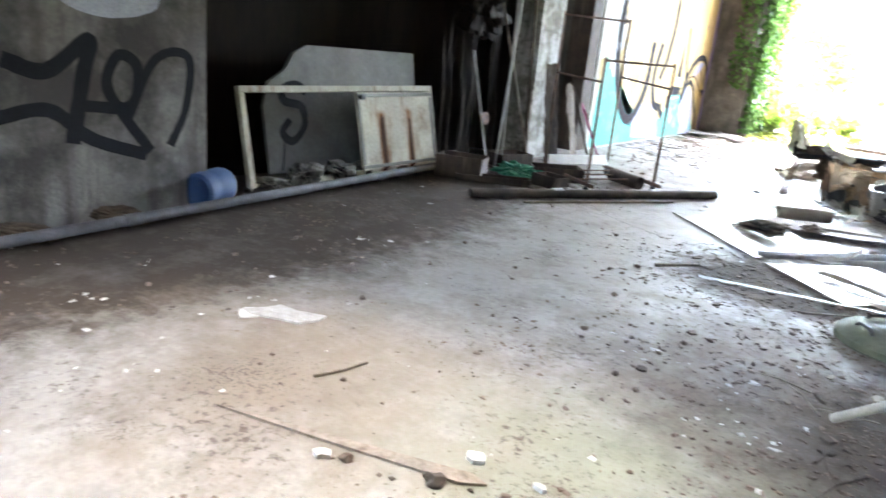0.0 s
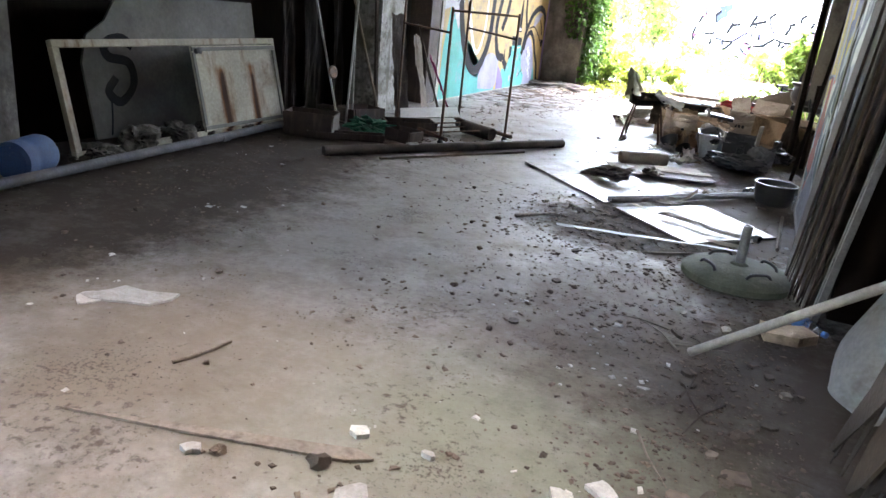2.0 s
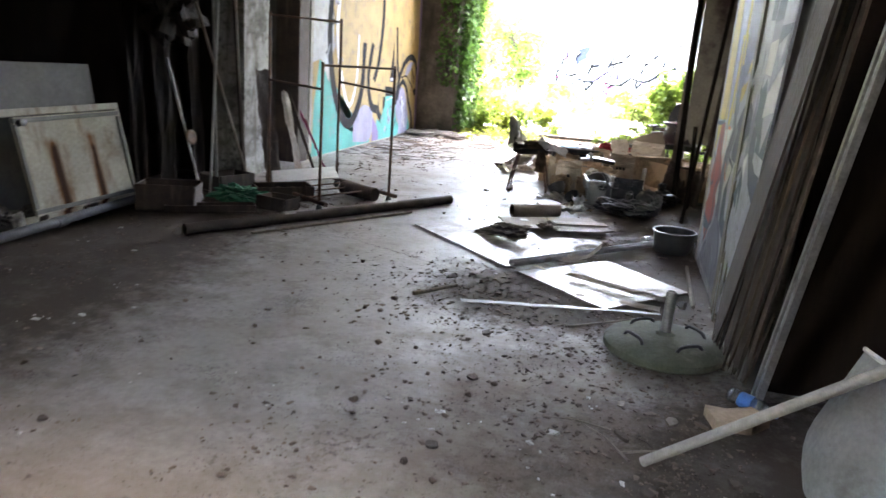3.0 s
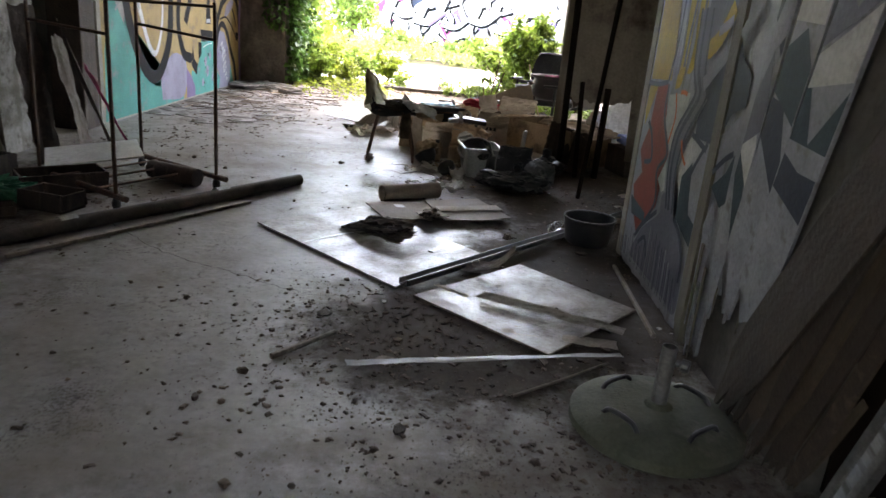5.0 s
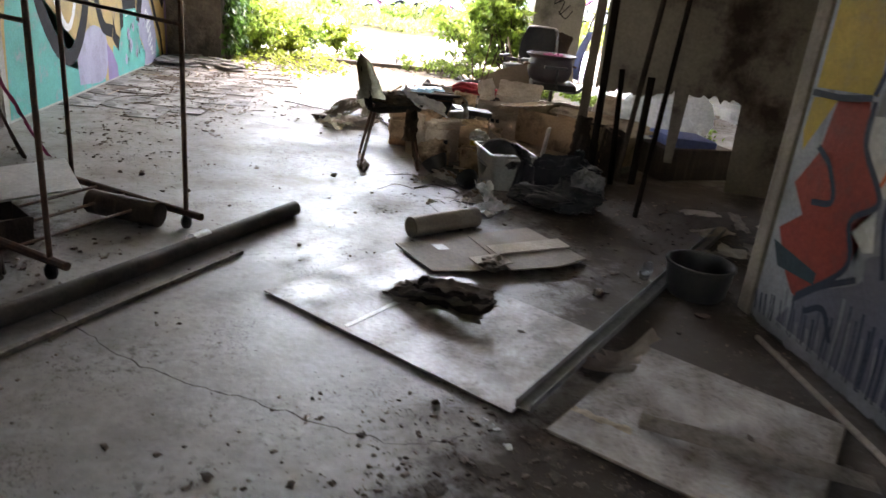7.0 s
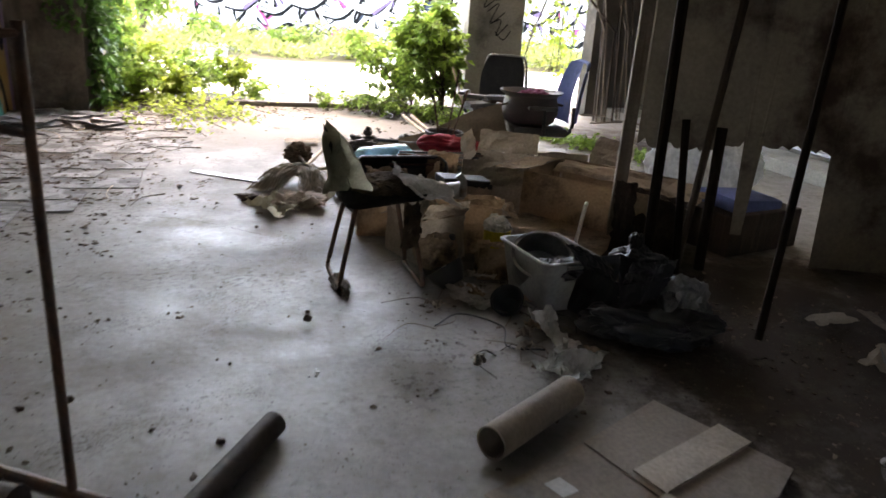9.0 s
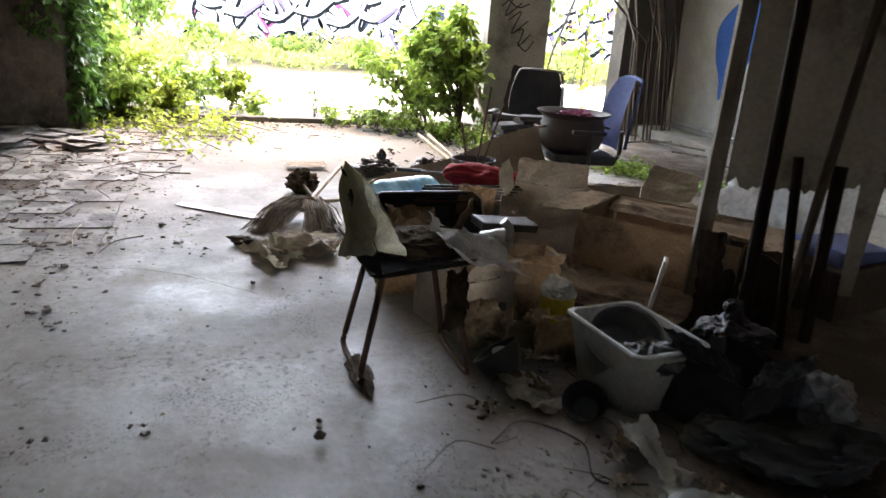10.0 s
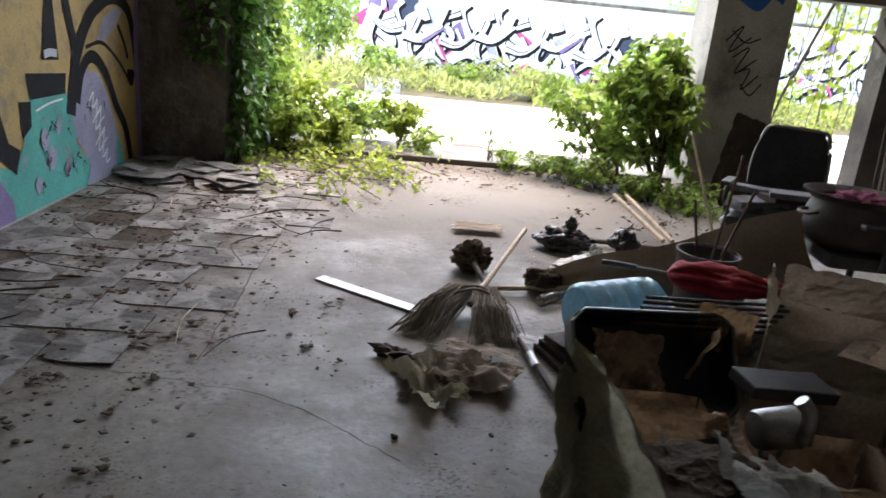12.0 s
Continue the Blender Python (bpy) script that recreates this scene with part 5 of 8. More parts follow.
tagged(part("low_chest", b_box((0.7, 0.4, 0.26), pose(1.15, 9.0, 0.13, 0, 0, 15), 0.01), WOOD_DARK), "low dark chest behind the torn partition", "chest")
for k, (x, y, w, h, rx, rz) in enumerate(((0.3, 8.86, 0.16, 0.42, -14, -34), (0.16, 8.8, 0.13, 0.48, -20, -22), (0.42, 8.72, 0.2, 0.4, -10, -48))):
    tagged(part("brown_board", b_sheet(w, h, 8, 20, wave(0.03, 3, k + 4), 0.012, 0.012, k), WOOD_DARK, None, "", pose(x, y, h / 2 - 0.02, 90 + rx, 0, rz)), "rotten dark brown board standing among the boxes", "board", "rotten boards by the boxes")
tagged(part("white_strip", b_box((0.02, 0.06, 0.34), pose(-0.12, 8.8, 0.18, 6, 8, -35), 0.006), WHITE_PL), "pale plastic strip standing on end", "strip")


def basin(x, y, z, r, h, mat, label, tilt=(0, 0)):
    e = empty("basin", pose(x, y, z, tilt[0], tilt[1], 0), label, "basin")
    part("bowl", b_lathe([(0, 0), (r * 0.6, 0), (r * 0.9, h * 0.55), (r, h), (r * 0.95, h), (r * 0.85, h * 0.55), (r * 0.55, 0.008), (0, 0.008)], 26), mat, e, smooth=True)
    return e


basin(-0.99, 8.42, 0.03, 0.1, 0.1, BLACK_PL, "black plastic basin tipped on its side", (-25, -30))
basin(-1.0, 8.44, 0.07, 0.05, 0.035, WHITE_PL, "small white bowl inside the black basin")
basin(-0.8, 8.12, 0.02, 0.08, 0.08, BLACK_PL, "small broken black flowerpot", (30, -30))
carton(-0.68, 8.58, 0.0, 0.26, 0.14, 0.17, -12, CARD, "torn brown box in front of the tin", (-60, None, None, 50))
pot_can = empty("paint_tin", pose(-0.66, 8.72, 0.02), "yellow tin stuffed with clear plastic", "tin")
part("can", b_lathe([(0, 0), (0.075, 0), (0.078, 0.01), (0.075, 0.02), (0.075, 0.19), (0.078, 0.2), (0.07, 0.2), (0.07, 0.02), (0, 0.02)], 22), YELLOW, pot_can, smooth=True)
tagged(part("plastic_wrap", b_bag((0.08, 0.08, 0.06), 71), CLEAR_PL, at=pose(-0.66, 8.72, 0.24), smooth=True), "crumpled clear plastic in the tin", "plastic")
small_bottle = empty("brown_bottle", pose(-0.93, 8.68, 0.0), "small translucent brown bottle on the floor", "bottle")
part("body", b_lathe([(0, 0), (0.035, 0), (0.038, 0.01), (0.038, 0.12), (0.015, 0.16), (0.014, 0.18), (0, 0.18)], 18), CARD, small_bottle, smooth=True)
part("cap", b_lathe([(0, 0.18), (0.018, 0.178), (0.018, 0.205), (0, 0.207)], 12), BLACK_PL, small_bottle)
jugw = empty("enamel_mug", pose(-0.84, 9.24, 0.28, 0, 86, 8), "dull grey metal mug lying on a box", "mug")
part("body", b_lathe([(0, 0), (0.055, 0), (0.062, 0.01), (0.066, 0.13), (0.06, 0.13), (0.055, 0.012), (0, 0.01)], 26), STEEL, jugw, smooth=True)
part("handle", b_tube(bez([(0.06, 0, 0.03), (0.1, 0, 0.04), (0.1, 0, 0.09), (0.062, 0, 0.11)], 6), 0.008, 8), STEEL, jugw, smooth=True)
tagged(part("pipe_elbow", b_tube(bez([(-0.72, 9.18, 0.28), (-0.72, 9.19, 0.37), (-0.75, 9.2, 0.41)], 6), 0.022, 12), STEEL, smooth=True), "grey pipe end standing among the boxes", "pipe")


def tool_case():
    """An open case: a rounded black tray on its long edge with a metal rim, stuffed with brown paper."""
    e = empty("suitcase", pose(-0.92, 9.86, 0.19, 58, 0, 4), "open black suitcase stuffed with brown paper", "suitcase")
    w, d, h = 0.66, 0.4, 0.16
    bm = bmesh.new()
    rings = []
    for ww, dd, z in ((w - 0.06, d - 0.06, -h), (w - 0.01, d - 0.01, -h + 0.04), (w, d, 0), (w - 0.02, d - 0.02, 0), (w - 0.03, d - 0.03, -h + 0.05), (w - 0.08, d - 0.08, -h + 0.012)):
        ring = []
        for cx, cy, a0 in ((1, 1, 0), (-1, 1, 90), (-1, -1, 180), (1, -1, 270)):
            for q in range(5):
                a = radians(a0 + 22.5 * q)
                ring.append(bm.verts.new((cx * (ww / 2 - 0.05) + 0.05 * math.cos(a), cy * (dd / 2 - 0.05) + 0.05 * math.sin(a), z)))
        rings.append(ring)
    for r0, r1 in zip(rings, rings[1:]):
        for k in range(20):
            bm.faces.new((r0[k], r0[(k + 1) % 20], r1[(k + 1) % 20], r1[k]))
    bm.faces.new(rings[0]), bm.faces.new(rings[-1])
    part("shell", bm, BLACK_PL, e, smooth=True)
    rim = [(v[0] * 1.0, v[1] * 1.0, 0.002) for v in ((w / 2, d / 2 - 0.05), (w / 2 - 0.05, d / 2), (-w / 2 + 0.05, d / 2), (-w / 2, d / 2 - 0.05), (-w / 2, -d / 2 + 0.05), (-w / 2 + 0.05, -d / 2), (w / 2 - 0.05, -d / 2), (w / 2, -d / 2 + 0.05), (w / 2, d / 2 - 0.05))]
    part("rim", b_tube(rim, 0.008, 6, cap=False), STEEL, e, "worn metal rim")
    part("handle", b_tube(bez([(-0.08, -d / 2, -0.06), (-0.05, -d / 2 - 0.04, -0.06), (0.05, -d / 2 - 0.04, -0.06), (0.08, -d / 2, -0.06)], 5), 0.009, 8), BLACK_PL, e)
    return e


tool_case()
tagged(part("brown_paper", b_sheet(0.3, 0.26, 16, 14, wave(0.06, 3, 4), 0.003, 0.006, 6), CARD, None, "", pose(-1.05, 9.8, 0.2, 50, 6, 10)), "crumpled brown paper in the open suitcase", "paper")
tagged(part("card_divider", b_sheet(0.24, 0.22, 10, 10, wave(0.03, 3, 8), 0.005, 0.005, 8), CARD, None, "", pose(-0.72, 9.9, 0.24, 110, 4, 62)), "brown card standing in the open suitcase", "card")
tagged(part("black_tray", b_box((0.34, 0.14, 0.045), pose(-0.62, 9.5, 0.305, 4, 6, 10), 0.008), BLACK_PL), "flat black plastic tray lying on the boxes", "tray")
tagged(part("folded_board", b_sheet(0.22, 0.2, 10, 10, wave(0.03, 3, 9), 0.006, 0.005, 9), CARD, None, "", pose(-0.62, 9.98, 0.3, 100, 4, -20)), "brown card sheet standing in the heap", "card")

jug = empty("water_jug", between((-1.17, 10.18, 0.24), (-0.72, 10.36, 0.25)), "pale blue plastic water cooler bottle lying on its side", "water bottle")
prof = [(0, 0), (0.115, 0.004), (0.132, 0.02)]
for k in range(4):
    z = 0.04 + 0.085 * k
    prof += [(0.135, z), (0.135, z + 0.05), (0.126, z + 0.062), (0.126, z + 0.072)]
prof += [(0.13, 0.385), (0.09, 0.43), (0.035, 0.45), (0.03, 0.49), (0.0, 0.49)]
part("bottle", b_lathe(prof, 34), AQUA, jug, smooth=True)
part("neck_ring", b_lathe([(0.028, 0.47), (0.034, 0.472), (0.034, 0.49), (0.028, 0.492)], 18), AQUA, jug)
for k in range(3):
    tagged(part("dark_board", b_box((0.7 - 0.04 * k, 0.34, 0.03), pose(-0.92, 10.25, 0.02 + 0.034 * k, 0, 0, 16 + 5 * k), 0.004), WOOD_DARK), "dark flat board under the water bottle", "board", "boards under the water bottle")
refuse_bag(-0.3, 10.5, (0.2, 0.15, 0.12), 101, RAG, "dark rag bundle under the umbrella", 20)
refuse_bag(0.02, 10.25, (0.18, 0.16, 0.14), 102, BLACK_BAG, "black plastic bundle beside the office chair", 70)
refuse_bag(-0.55, 10.35, (0.18, 0.14, 0.12), 103, BLACK_BAG, "black plastic bundle under the umbrella", 10)
refuse_bag(-1.0, 8.72, (0.13, 0.12, 0.12), 104, CARD, "dirty crumpled paper sack under the chair", 10)
refuse_bag(-0.95, 9.3, (0.18, 0.15, 0.14), 105, CARD, "brown paper bundle among the boxes", 40)


def folded_umbrella():
    e = empty("umbrella", between((-0.78, 10.52, 0.36), (-0.12, 10.3, 0.36)), "folded red umbrella lying on the heap", "umbrella")
    part("canopy", b_lathe([(0.012 + 0.08 * math.sin(math.pi * min(1, (k / 30) ** 0.6 * 1.02)) ** 0.8, 0.1 + 0.02 * k) for k in range(31)], 40), RED_FAB, e, smooth=True)
    for o in e.children:
        for v in o.data.vertices:
            k = 1 + 0.7 * noise.noise(Vector((v.co.x * 28, v.co.y * 28, v.co.z * 7))) - 0.4 * abs(noise.noise(Vector((v.co.x * 60, v.co.y * 60, v.co.z * 16))))
            v.co.x *= k
            v.co.y *= k * 0.75
    part("shaft", b_tube([(0, 0, -0.05), (0, 0, 0.8)], 0.006, 8), STEEL, e, smooth=True)
    part("handle", b_tube([(0, 0, -0.2), (0, 0, -0.04)], 0.014, 10), BLACK_PL, e, "black grip", smooth=True)
    for k in range(5):
        t = 2 * math.pi * k / 5
        part("rib", b_tube([(0.01 * math.cos(t), 0.01 * math.sin(t), 0.1), (0.05 * math.cos(t), 0.045 * math.sin(t), 0.75)], 0.003, 5), STEEL, e)
    return e


folded_umbrella()
for k in range(6):
    tagged(part("dark_batten", b_tube([(-1.0 + 0.02 * k, 9.98 + 0.03 * k, 0.30 + 0.012 * k), (-0.45 + 0.05 * k, 9.98 + 0.05 * k, 0.30 + 0.006 * k)], 0.008, 6), BLACK_PL if k % 2 else STEEL_RUST, None, "", None), "thin dark rod lying on the suitcase", "rod", "rods on the heap")
sheet = bmesh.new()
g = []
TL, TR, BR, BL = Vector((-1.08, 11.12, 0.13)), Vector((0.16, 10.95, 0.62)), Vector((0.2, 10.72, 0.3)), Vector((-1.0, 10.95, 0.0))
for j in range(9):
    g.append([sheet.verts.new(BL.lerp(BR, i / 24).lerp(TL.lerp(TR, i / 24), j / 8) + Vector((0, 0.05 * math.sin(math.pi * j / 8), 0.02 * math.sin(i * 0.4)))) for i in range(25)])
for j in range(8):
    for i in range(24):
        sheet.faces.new((g[j][i], g[j][i + 1], g[j + 1][i + 1], g[j + 1][i]))
bmesh.ops.solidify(sheet, geom=sheet.faces[:], thickness=0.008)
tagged(part("hardboard_sheet", sheet, SKIN_TAN, None, "", None, True), "long tan hardboard sheet leaning across the heap", "board")
bucket = empty("bucket", pose(-0.4, 10.72, 0.1), "dark metal bucket with thin rods standing in it", "bucket")
part("body", b_lathe([(0, 0), (0.11, 0), (0.125, 0.02), (0.15, 0.3), (0.156, 0.305), (0.145, 0.3), (0.118, 0.02), (0, 0.012)], 28), TERRA, bucket, smooth=True)
part("rim", b_lathe([(0.148, 0.295), (0.157, 0.3), (0.157, 0.312), (0.148, 0.312)], 28), TERRA, bucket, smooth=True)
for k, (dx, dy, h) in enumerate(((0.12, 0.1, 0.75), (0.18, 0.02, 0.6), (-0.06, 0.14, 0.5))):
    tagged(part("thin_rod", b_tube([(-0.4, 10.72, 0.14), (-0.4 + dx, 10.72 + dy, 0.14 + h)], 0.007, 7), STEEL_RUST, smooth=True), "thin rusty rod standing in the bucket", "rod", "rods in the bucket")


def office_chair(x, y, turn, fabric, label, back_h, wrap):
    e = empty("office_chair", pose(x, y, 0, 0, 0, turn), label, "office chair", "office chairs")
    for k in range(5):
        t = 2 * math.pi * k / 5
        c, s = math.cos(t), math.sin(t)
        arm = part("base_arm", b_tube([(0, 0, 0.1), (0.15 * c, 0.15 * s, 0.085), (0.28 * c, 0.28 * s, 0.065)], 0.02, 8, taper=0.014), BLACK_PL, e, smooth=True)
        part("caster", b_lathe([(0, -0.014), (0.026, -0.014), (0.028, 0), (0.026, 0.014), (0, 0.014)], 14), BLACK_PL, arm, "", pose(0.28 * c, 0.28 * s, 0.03, 90, 0, math.degrees(t)))
    part("column", b_lathe([(0, 0.08), (0.03, 0.08), (0.03, 0.26), (0.018, 0.26), (0.018, 0.4), (0, 0.4)], 14), BLACK_PL, e, smooth=True)
    part("seat", b_box((0.46, 0.46, 0.075), pose(0, 0, 0.435), 0.03), BLACK_PL, e, "black cushioned seat", smooth=True)
    bb = bmesh.new()
    g = []
    for j in range(15):
        v = j / 14
        w = 0.21 * (1 - 0.35 * (abs(v - 0.42) * 1.6) ** 3)
        g.append([bb.verts.new((0.27 + 0.08 * v - 0.04 * math.sin(v * 3.1) - 0.035 * ((i / 10 - 0.5) * 2) ** 2, w * (i / 10 - 0.5) * 2, 0.5 + back_h * v)) for i in range(11)])
    for j in range(14):
        for i in range(10):
            bb.faces.new((g[j][i], g[j][i + 1], g[j + 1][i + 1], g[j + 1][i]))
    bmesh.ops.solidify(bb, geom=bb.faces[:], thickness=0.05)
    part("backrest", bb, fabric, e, "", smooth=True)
    outline = [(0.29, -0.19, 0.52), (0.3, -0.215, 0.5 + back_h * 0.45), (0.345, -0.185, 0.5 + back_h * 0.9), (0.36, -0.13, 0.5 + back_h), (0.36, 0.13, 0.5 + back_h), (0.345, 0.185, 0.5 + back_h * 0.9), (0.3, 0.215, 0.5 + back_h * 0.45), (0.29, 0.19, 0.52)]
    part("back_rim", b_tube(bez(outline, 5), 0.014, 8), fabric if fabric is BLUE_FAB else STEEL, e, "" if fabric is BLUE_FAB else "dull grey back frame", smooth=True)
    part("back_bar", b_tube(bez([(0.05, 0.0, 0.39), (0.25, 0.0, 0.38), (0.33, 0.0, 0.45), (0.33, 0, 0.62)], 6), 0.017, 8), BLACK_PL, e, smooth=True)
    for s in (-1, 1):
        part("armrest", b_tube(bez([(0.02, 0.24 * s, 0.42), (0.0, 0.28 * s, 0.5), (0.0, 0.28 * s, 0.62)], 5), 0.015, 8), BLACK_PL, e)
        part("arm_pad", b_box((0.24, 0.055, 0.03), pose(-0.02, 0.28 * s, 0.635), 0.012), BLACK_PL, e)
    if wrap:
        part("plastic_cover", b_sheet(0.44, 0.5, 16, 16, wave(0.03, 4, 9), 0.002, 0.02, 2), CLEAR_PL, e, "torn clear plastic cover", pose(0.26, 0, 0.76, 90, 0, 90) @ pose(0, 0, -0.0), True)
    return e


office_chair(0.42, 10.82, -8, BLUE_FAB, "office chair with a faded blue back, holding a pot", 0.5, False)
office_chair(0.26, 11.4, 56, BLACK_BAG, "black office chair with a shiny cover and books", 0.46, False)
pot = empty("cooking_pot", pose(0.37, 10.83, 0.474), "large brown two-handled cooking pot on an office chair", "pot")
part("body", b_lathe([(0, 0), (0.17, 0), (0.21, 0.03), (0.235, 0.1), (0.232, 0.17), (0.215, 0.215), (0.22, 0.235), (0.262, 0.262), (0.266, 0.272), (0.25, 0.27), (0.21, 0.24), (0.205, 0.215), (0.22, 0.1), (0.19, 0.03), (0, 0.015)], 40), TERRA, pot, smooth=True)
for s in (-1, 1):
    part("handle", b_tube(bez([(s * 0.225, -0.05, 0.17), (s * 0.275, -0.04, 0.16), (s * 0.275, 0.04, 0.16), (s * 0.225, 0.05, 0.17)], 6), 0.009, 8), STEEL_RUST, pot, "iron ring handle", smooth=True)
tagged(part("pink_cloth", b_lump((0.13, 0.13, 0.06), 81, 0.5, 4, freq=3), PINK, at=pose(0.4, 10.86, 0.69)), "faded pink cloth lying in the pot", "cloth")
for k in range(9):
    rnd = random.Random(k)
    tagged(part("old_book", b_box((0.24, 0.17, 0.035), pose(0.3 + rnd.uniform(-0.06, 0.06), 11.32 + rnd.uniform(-0.08, 0.08), 0.49 + 0.035 * k if k < 5 else 0.49 + 0.035 * (k - 5), rnd.uniform(-4, 4), rnd.uniform(-4, 4), rnd.uniform(-30, 30)) @ pose(-0.16 if k > 4 else 0, 0.12 if k > 4 else 0, 0), 0.006), RAG if k % 3 else WOOD_DARK), "dusty grey book in a tumbled stack", "book", "tumbled books")
tagged(part("leaning_plank", b_sheet(0.4, 0.85, 12, 20, wave(0.03, 2, 5), 0.02, 0.012, 5), WOOD_DARK, None, "", pose(1.2, 13.9, 0.41, 82, 15, 6)), "dark brown board leaning on the pillar", "board")
for k, (a, b, r, mat, lab) in enumerate((((-0.05, 12.2, 0.05), (-0.22, 12.95, 0.2), 0.018, WOOD_PALE, "pale round stick leaning on the heap"), ((0.02, 12.2, 0.05), (-0.12, 12.95, 0.2), 0.018, WOOD_PALE, "pale round stick leaning on the heap"), ((-0.62, 12.15, 0.03), (-0.18, 12.0, 0.05), 0.018, WOOD, "short brown batten on the floor"), ((0.5, 12.6, 0.01), (0.3, 12.9, 0.75), 0.012, WOOD_PALE, "thin stick leaning by the pillar"), ((0.2, 11.9, 0.3), (0.55, 11.7, 0.85), 0.022, STEEL, "dull metal tube resting on the black chair"))):
    tagged(part("wooden_stick", b_tube([a, b], r, 10), mat, smooth=True), lab, "stick")
refuse_bag(-0.82, 11.95, (0.2, 0.12, 0.09), 91, BLACK_BAG, "black plastic bag on the floor", -10)
refuse_bag(-0.4, 12.0, (0.12, 0.1, 0.09), 92, BLACK_BAG, "small dark plastic bag on the floor", 30)
refuse_bag(-0.75, 11.45, (0.32, 0.13, 0.07), 93, CLEAR_PL, "crumpled plastic wrapping on the floor", 20, 2.5)
refuse_bag(-1.12, 11.1, (0.13, 0.1, 0.08), 94, RUBBISH, "clump of dirty rags by the mop", 0)

q = random.Random(61)
for k in range(34):
    x, y, a, n_ = q.uniform(-1.25, -0.35), q.uniform(7.55, 8.75), q.uniform(0, 6.28), q.uniform(0.08, 0.3)
    pts = bez([(x, y, 0.006), (x + n_ * 0.5 * math.cos(a), y + n_ * 0.5 * math.sin(a), 0.02), (x + n_ * math.cos(a + 0.6), y + n_ * math.sin(a + 0.6), 0.006)], 4)
    tagged(part("dry_root", b_tube(pts, 0.003, 5, taper=0.0015), WOOD if k % 3 else WOOD_DARK), "thin dry root lying in the dirt", "root", "roots by the chair")
for k in range(22):
    x, y, w = q.uniform(-1.15, -0.5), q.uniform(7.6, 8.8), q.uniform(0.06, 0.17)
    tagged(part("torn_card", b_sheet(w, w * q.uniform(0.4, 0.9), 8, 6, wave(0.03, 3, k + 30), 0.003, 0.012, k), (CARD, CARD_PALE, CARD_FLAT, PAPER)[k % 4], None, "", pose(x, y, 0.03, q.uniform(-12, 12), q.uniform(-12, 12), q.uniform(0, 360))), "small torn scrap of card on the dirty floor", "scrap", "card scraps by the chair")

# ---- broom, mop and rags on the open floor ----
def straw_broom():
    e = empty("broom", pose(0, 0, 0), "straw broom with a pale wooden handle lying on the floor", "broom")
    knot = Vector((-1.55, 10.74, 0.09))
    part("handle", b_tube([knot + Vector((-0.02, -0.1, -0.02)), (-1.11, 11.88, 0.14)], 0.016, 10), WOOD_PALE, e, smooth=True)
    rnd = random.Random(5)
    for side, (ang, n_) in enumerate(((-33, 130), (4, 130))):
        bm = bmesh.new()
        for k in range(n_):
            a = radians(-90 + ang + rnd.uniform(-12, 12))
            length = rnd.uniform(0.36, 0.47)
            z = rnd.uniform(-0.03, 0.05)
            d = Vector((math.cos(a), math.sin(a), 0))
            st = knot + Vector((rnd.uniform(-0.06, 0.06) + (-0.06 if side == 0 else 0.06), 0, z))
            b_tube([st, st + d * length * 0.6 + Vector((0, 0, -0.03 + z * 0.5)), st + d * length + Vector((rnd.uniform(-0.02, 0.02), 0, -z - 0.085 + rnd.uniform(0, 0.03)))], 0.0042, 4, bm, cap=False, taper=0.002)
        part("bristles", bm, STRAW, e, "dry grey straw bristles")
    for dz in (0.0, 0.05):
        part("binding", b_tube(bez([knot + Vector((-0.16, -0.05 - dz, 0.0)), knot + Vector((0, -0.04 - dz, 0.06)), knot + Vector((0.16, -0.05 - dz, 0.0))], 5), 0.006, 6), STRAW, e)
    return e


straw_broom()
mop = empty("mop", pose(0, 0, 0), "dark string mop with a long handle lying on the floor", "mop")
part("handle", b_tube([(-1.5, 11.3, 0.08), (-1.42, 10.75, 0.03), (-1.3, 9.9, 0.03), (-1.22, 9.45, 0.03)], 0.014, 10), PVC, mop, smooth=True)
part("head", b_lump((0.11, 0.1, 0.09), 97, 0.4, 4, freq=3), RUBBISH, mop, "dark matted mop head", pose(-1.5, 11.38, 0.08))
part("ferrule", b_tube([(-1.34, 10.2, 0.03), (-1.33, 10.08, 0.03)], 0.02, 10), STEEL, mop)
tagged(part("wooden_stick", b_tube([(-1.45, 11.0, 0.03), (-0.85, 11.02, 0.07)], 0.014, 10), WOOD_PALE, smooth=True), "yellowish wooden handle lying on the floor", "stick")
ruler = empty("white_batten", pose(-2.08, 10.85, 0.006, 0, 0, -35), "flat white speckled batten lying on the floor", "batten")
part("strip", b_box((0.65, 0.075, 0.008), pose(0, 0, 0.003), 0.001), WHITE_PL, ruler)
for k in range(4):
    part("hole", b_lathe([(0, 0.0078), (0.006, 0.0078), (0.006, 0.0082), (0, 0.0082)], 8), BLACK_PL, ruler, "", pose(-0.26 + 0.17 * k, 0.015, 0))
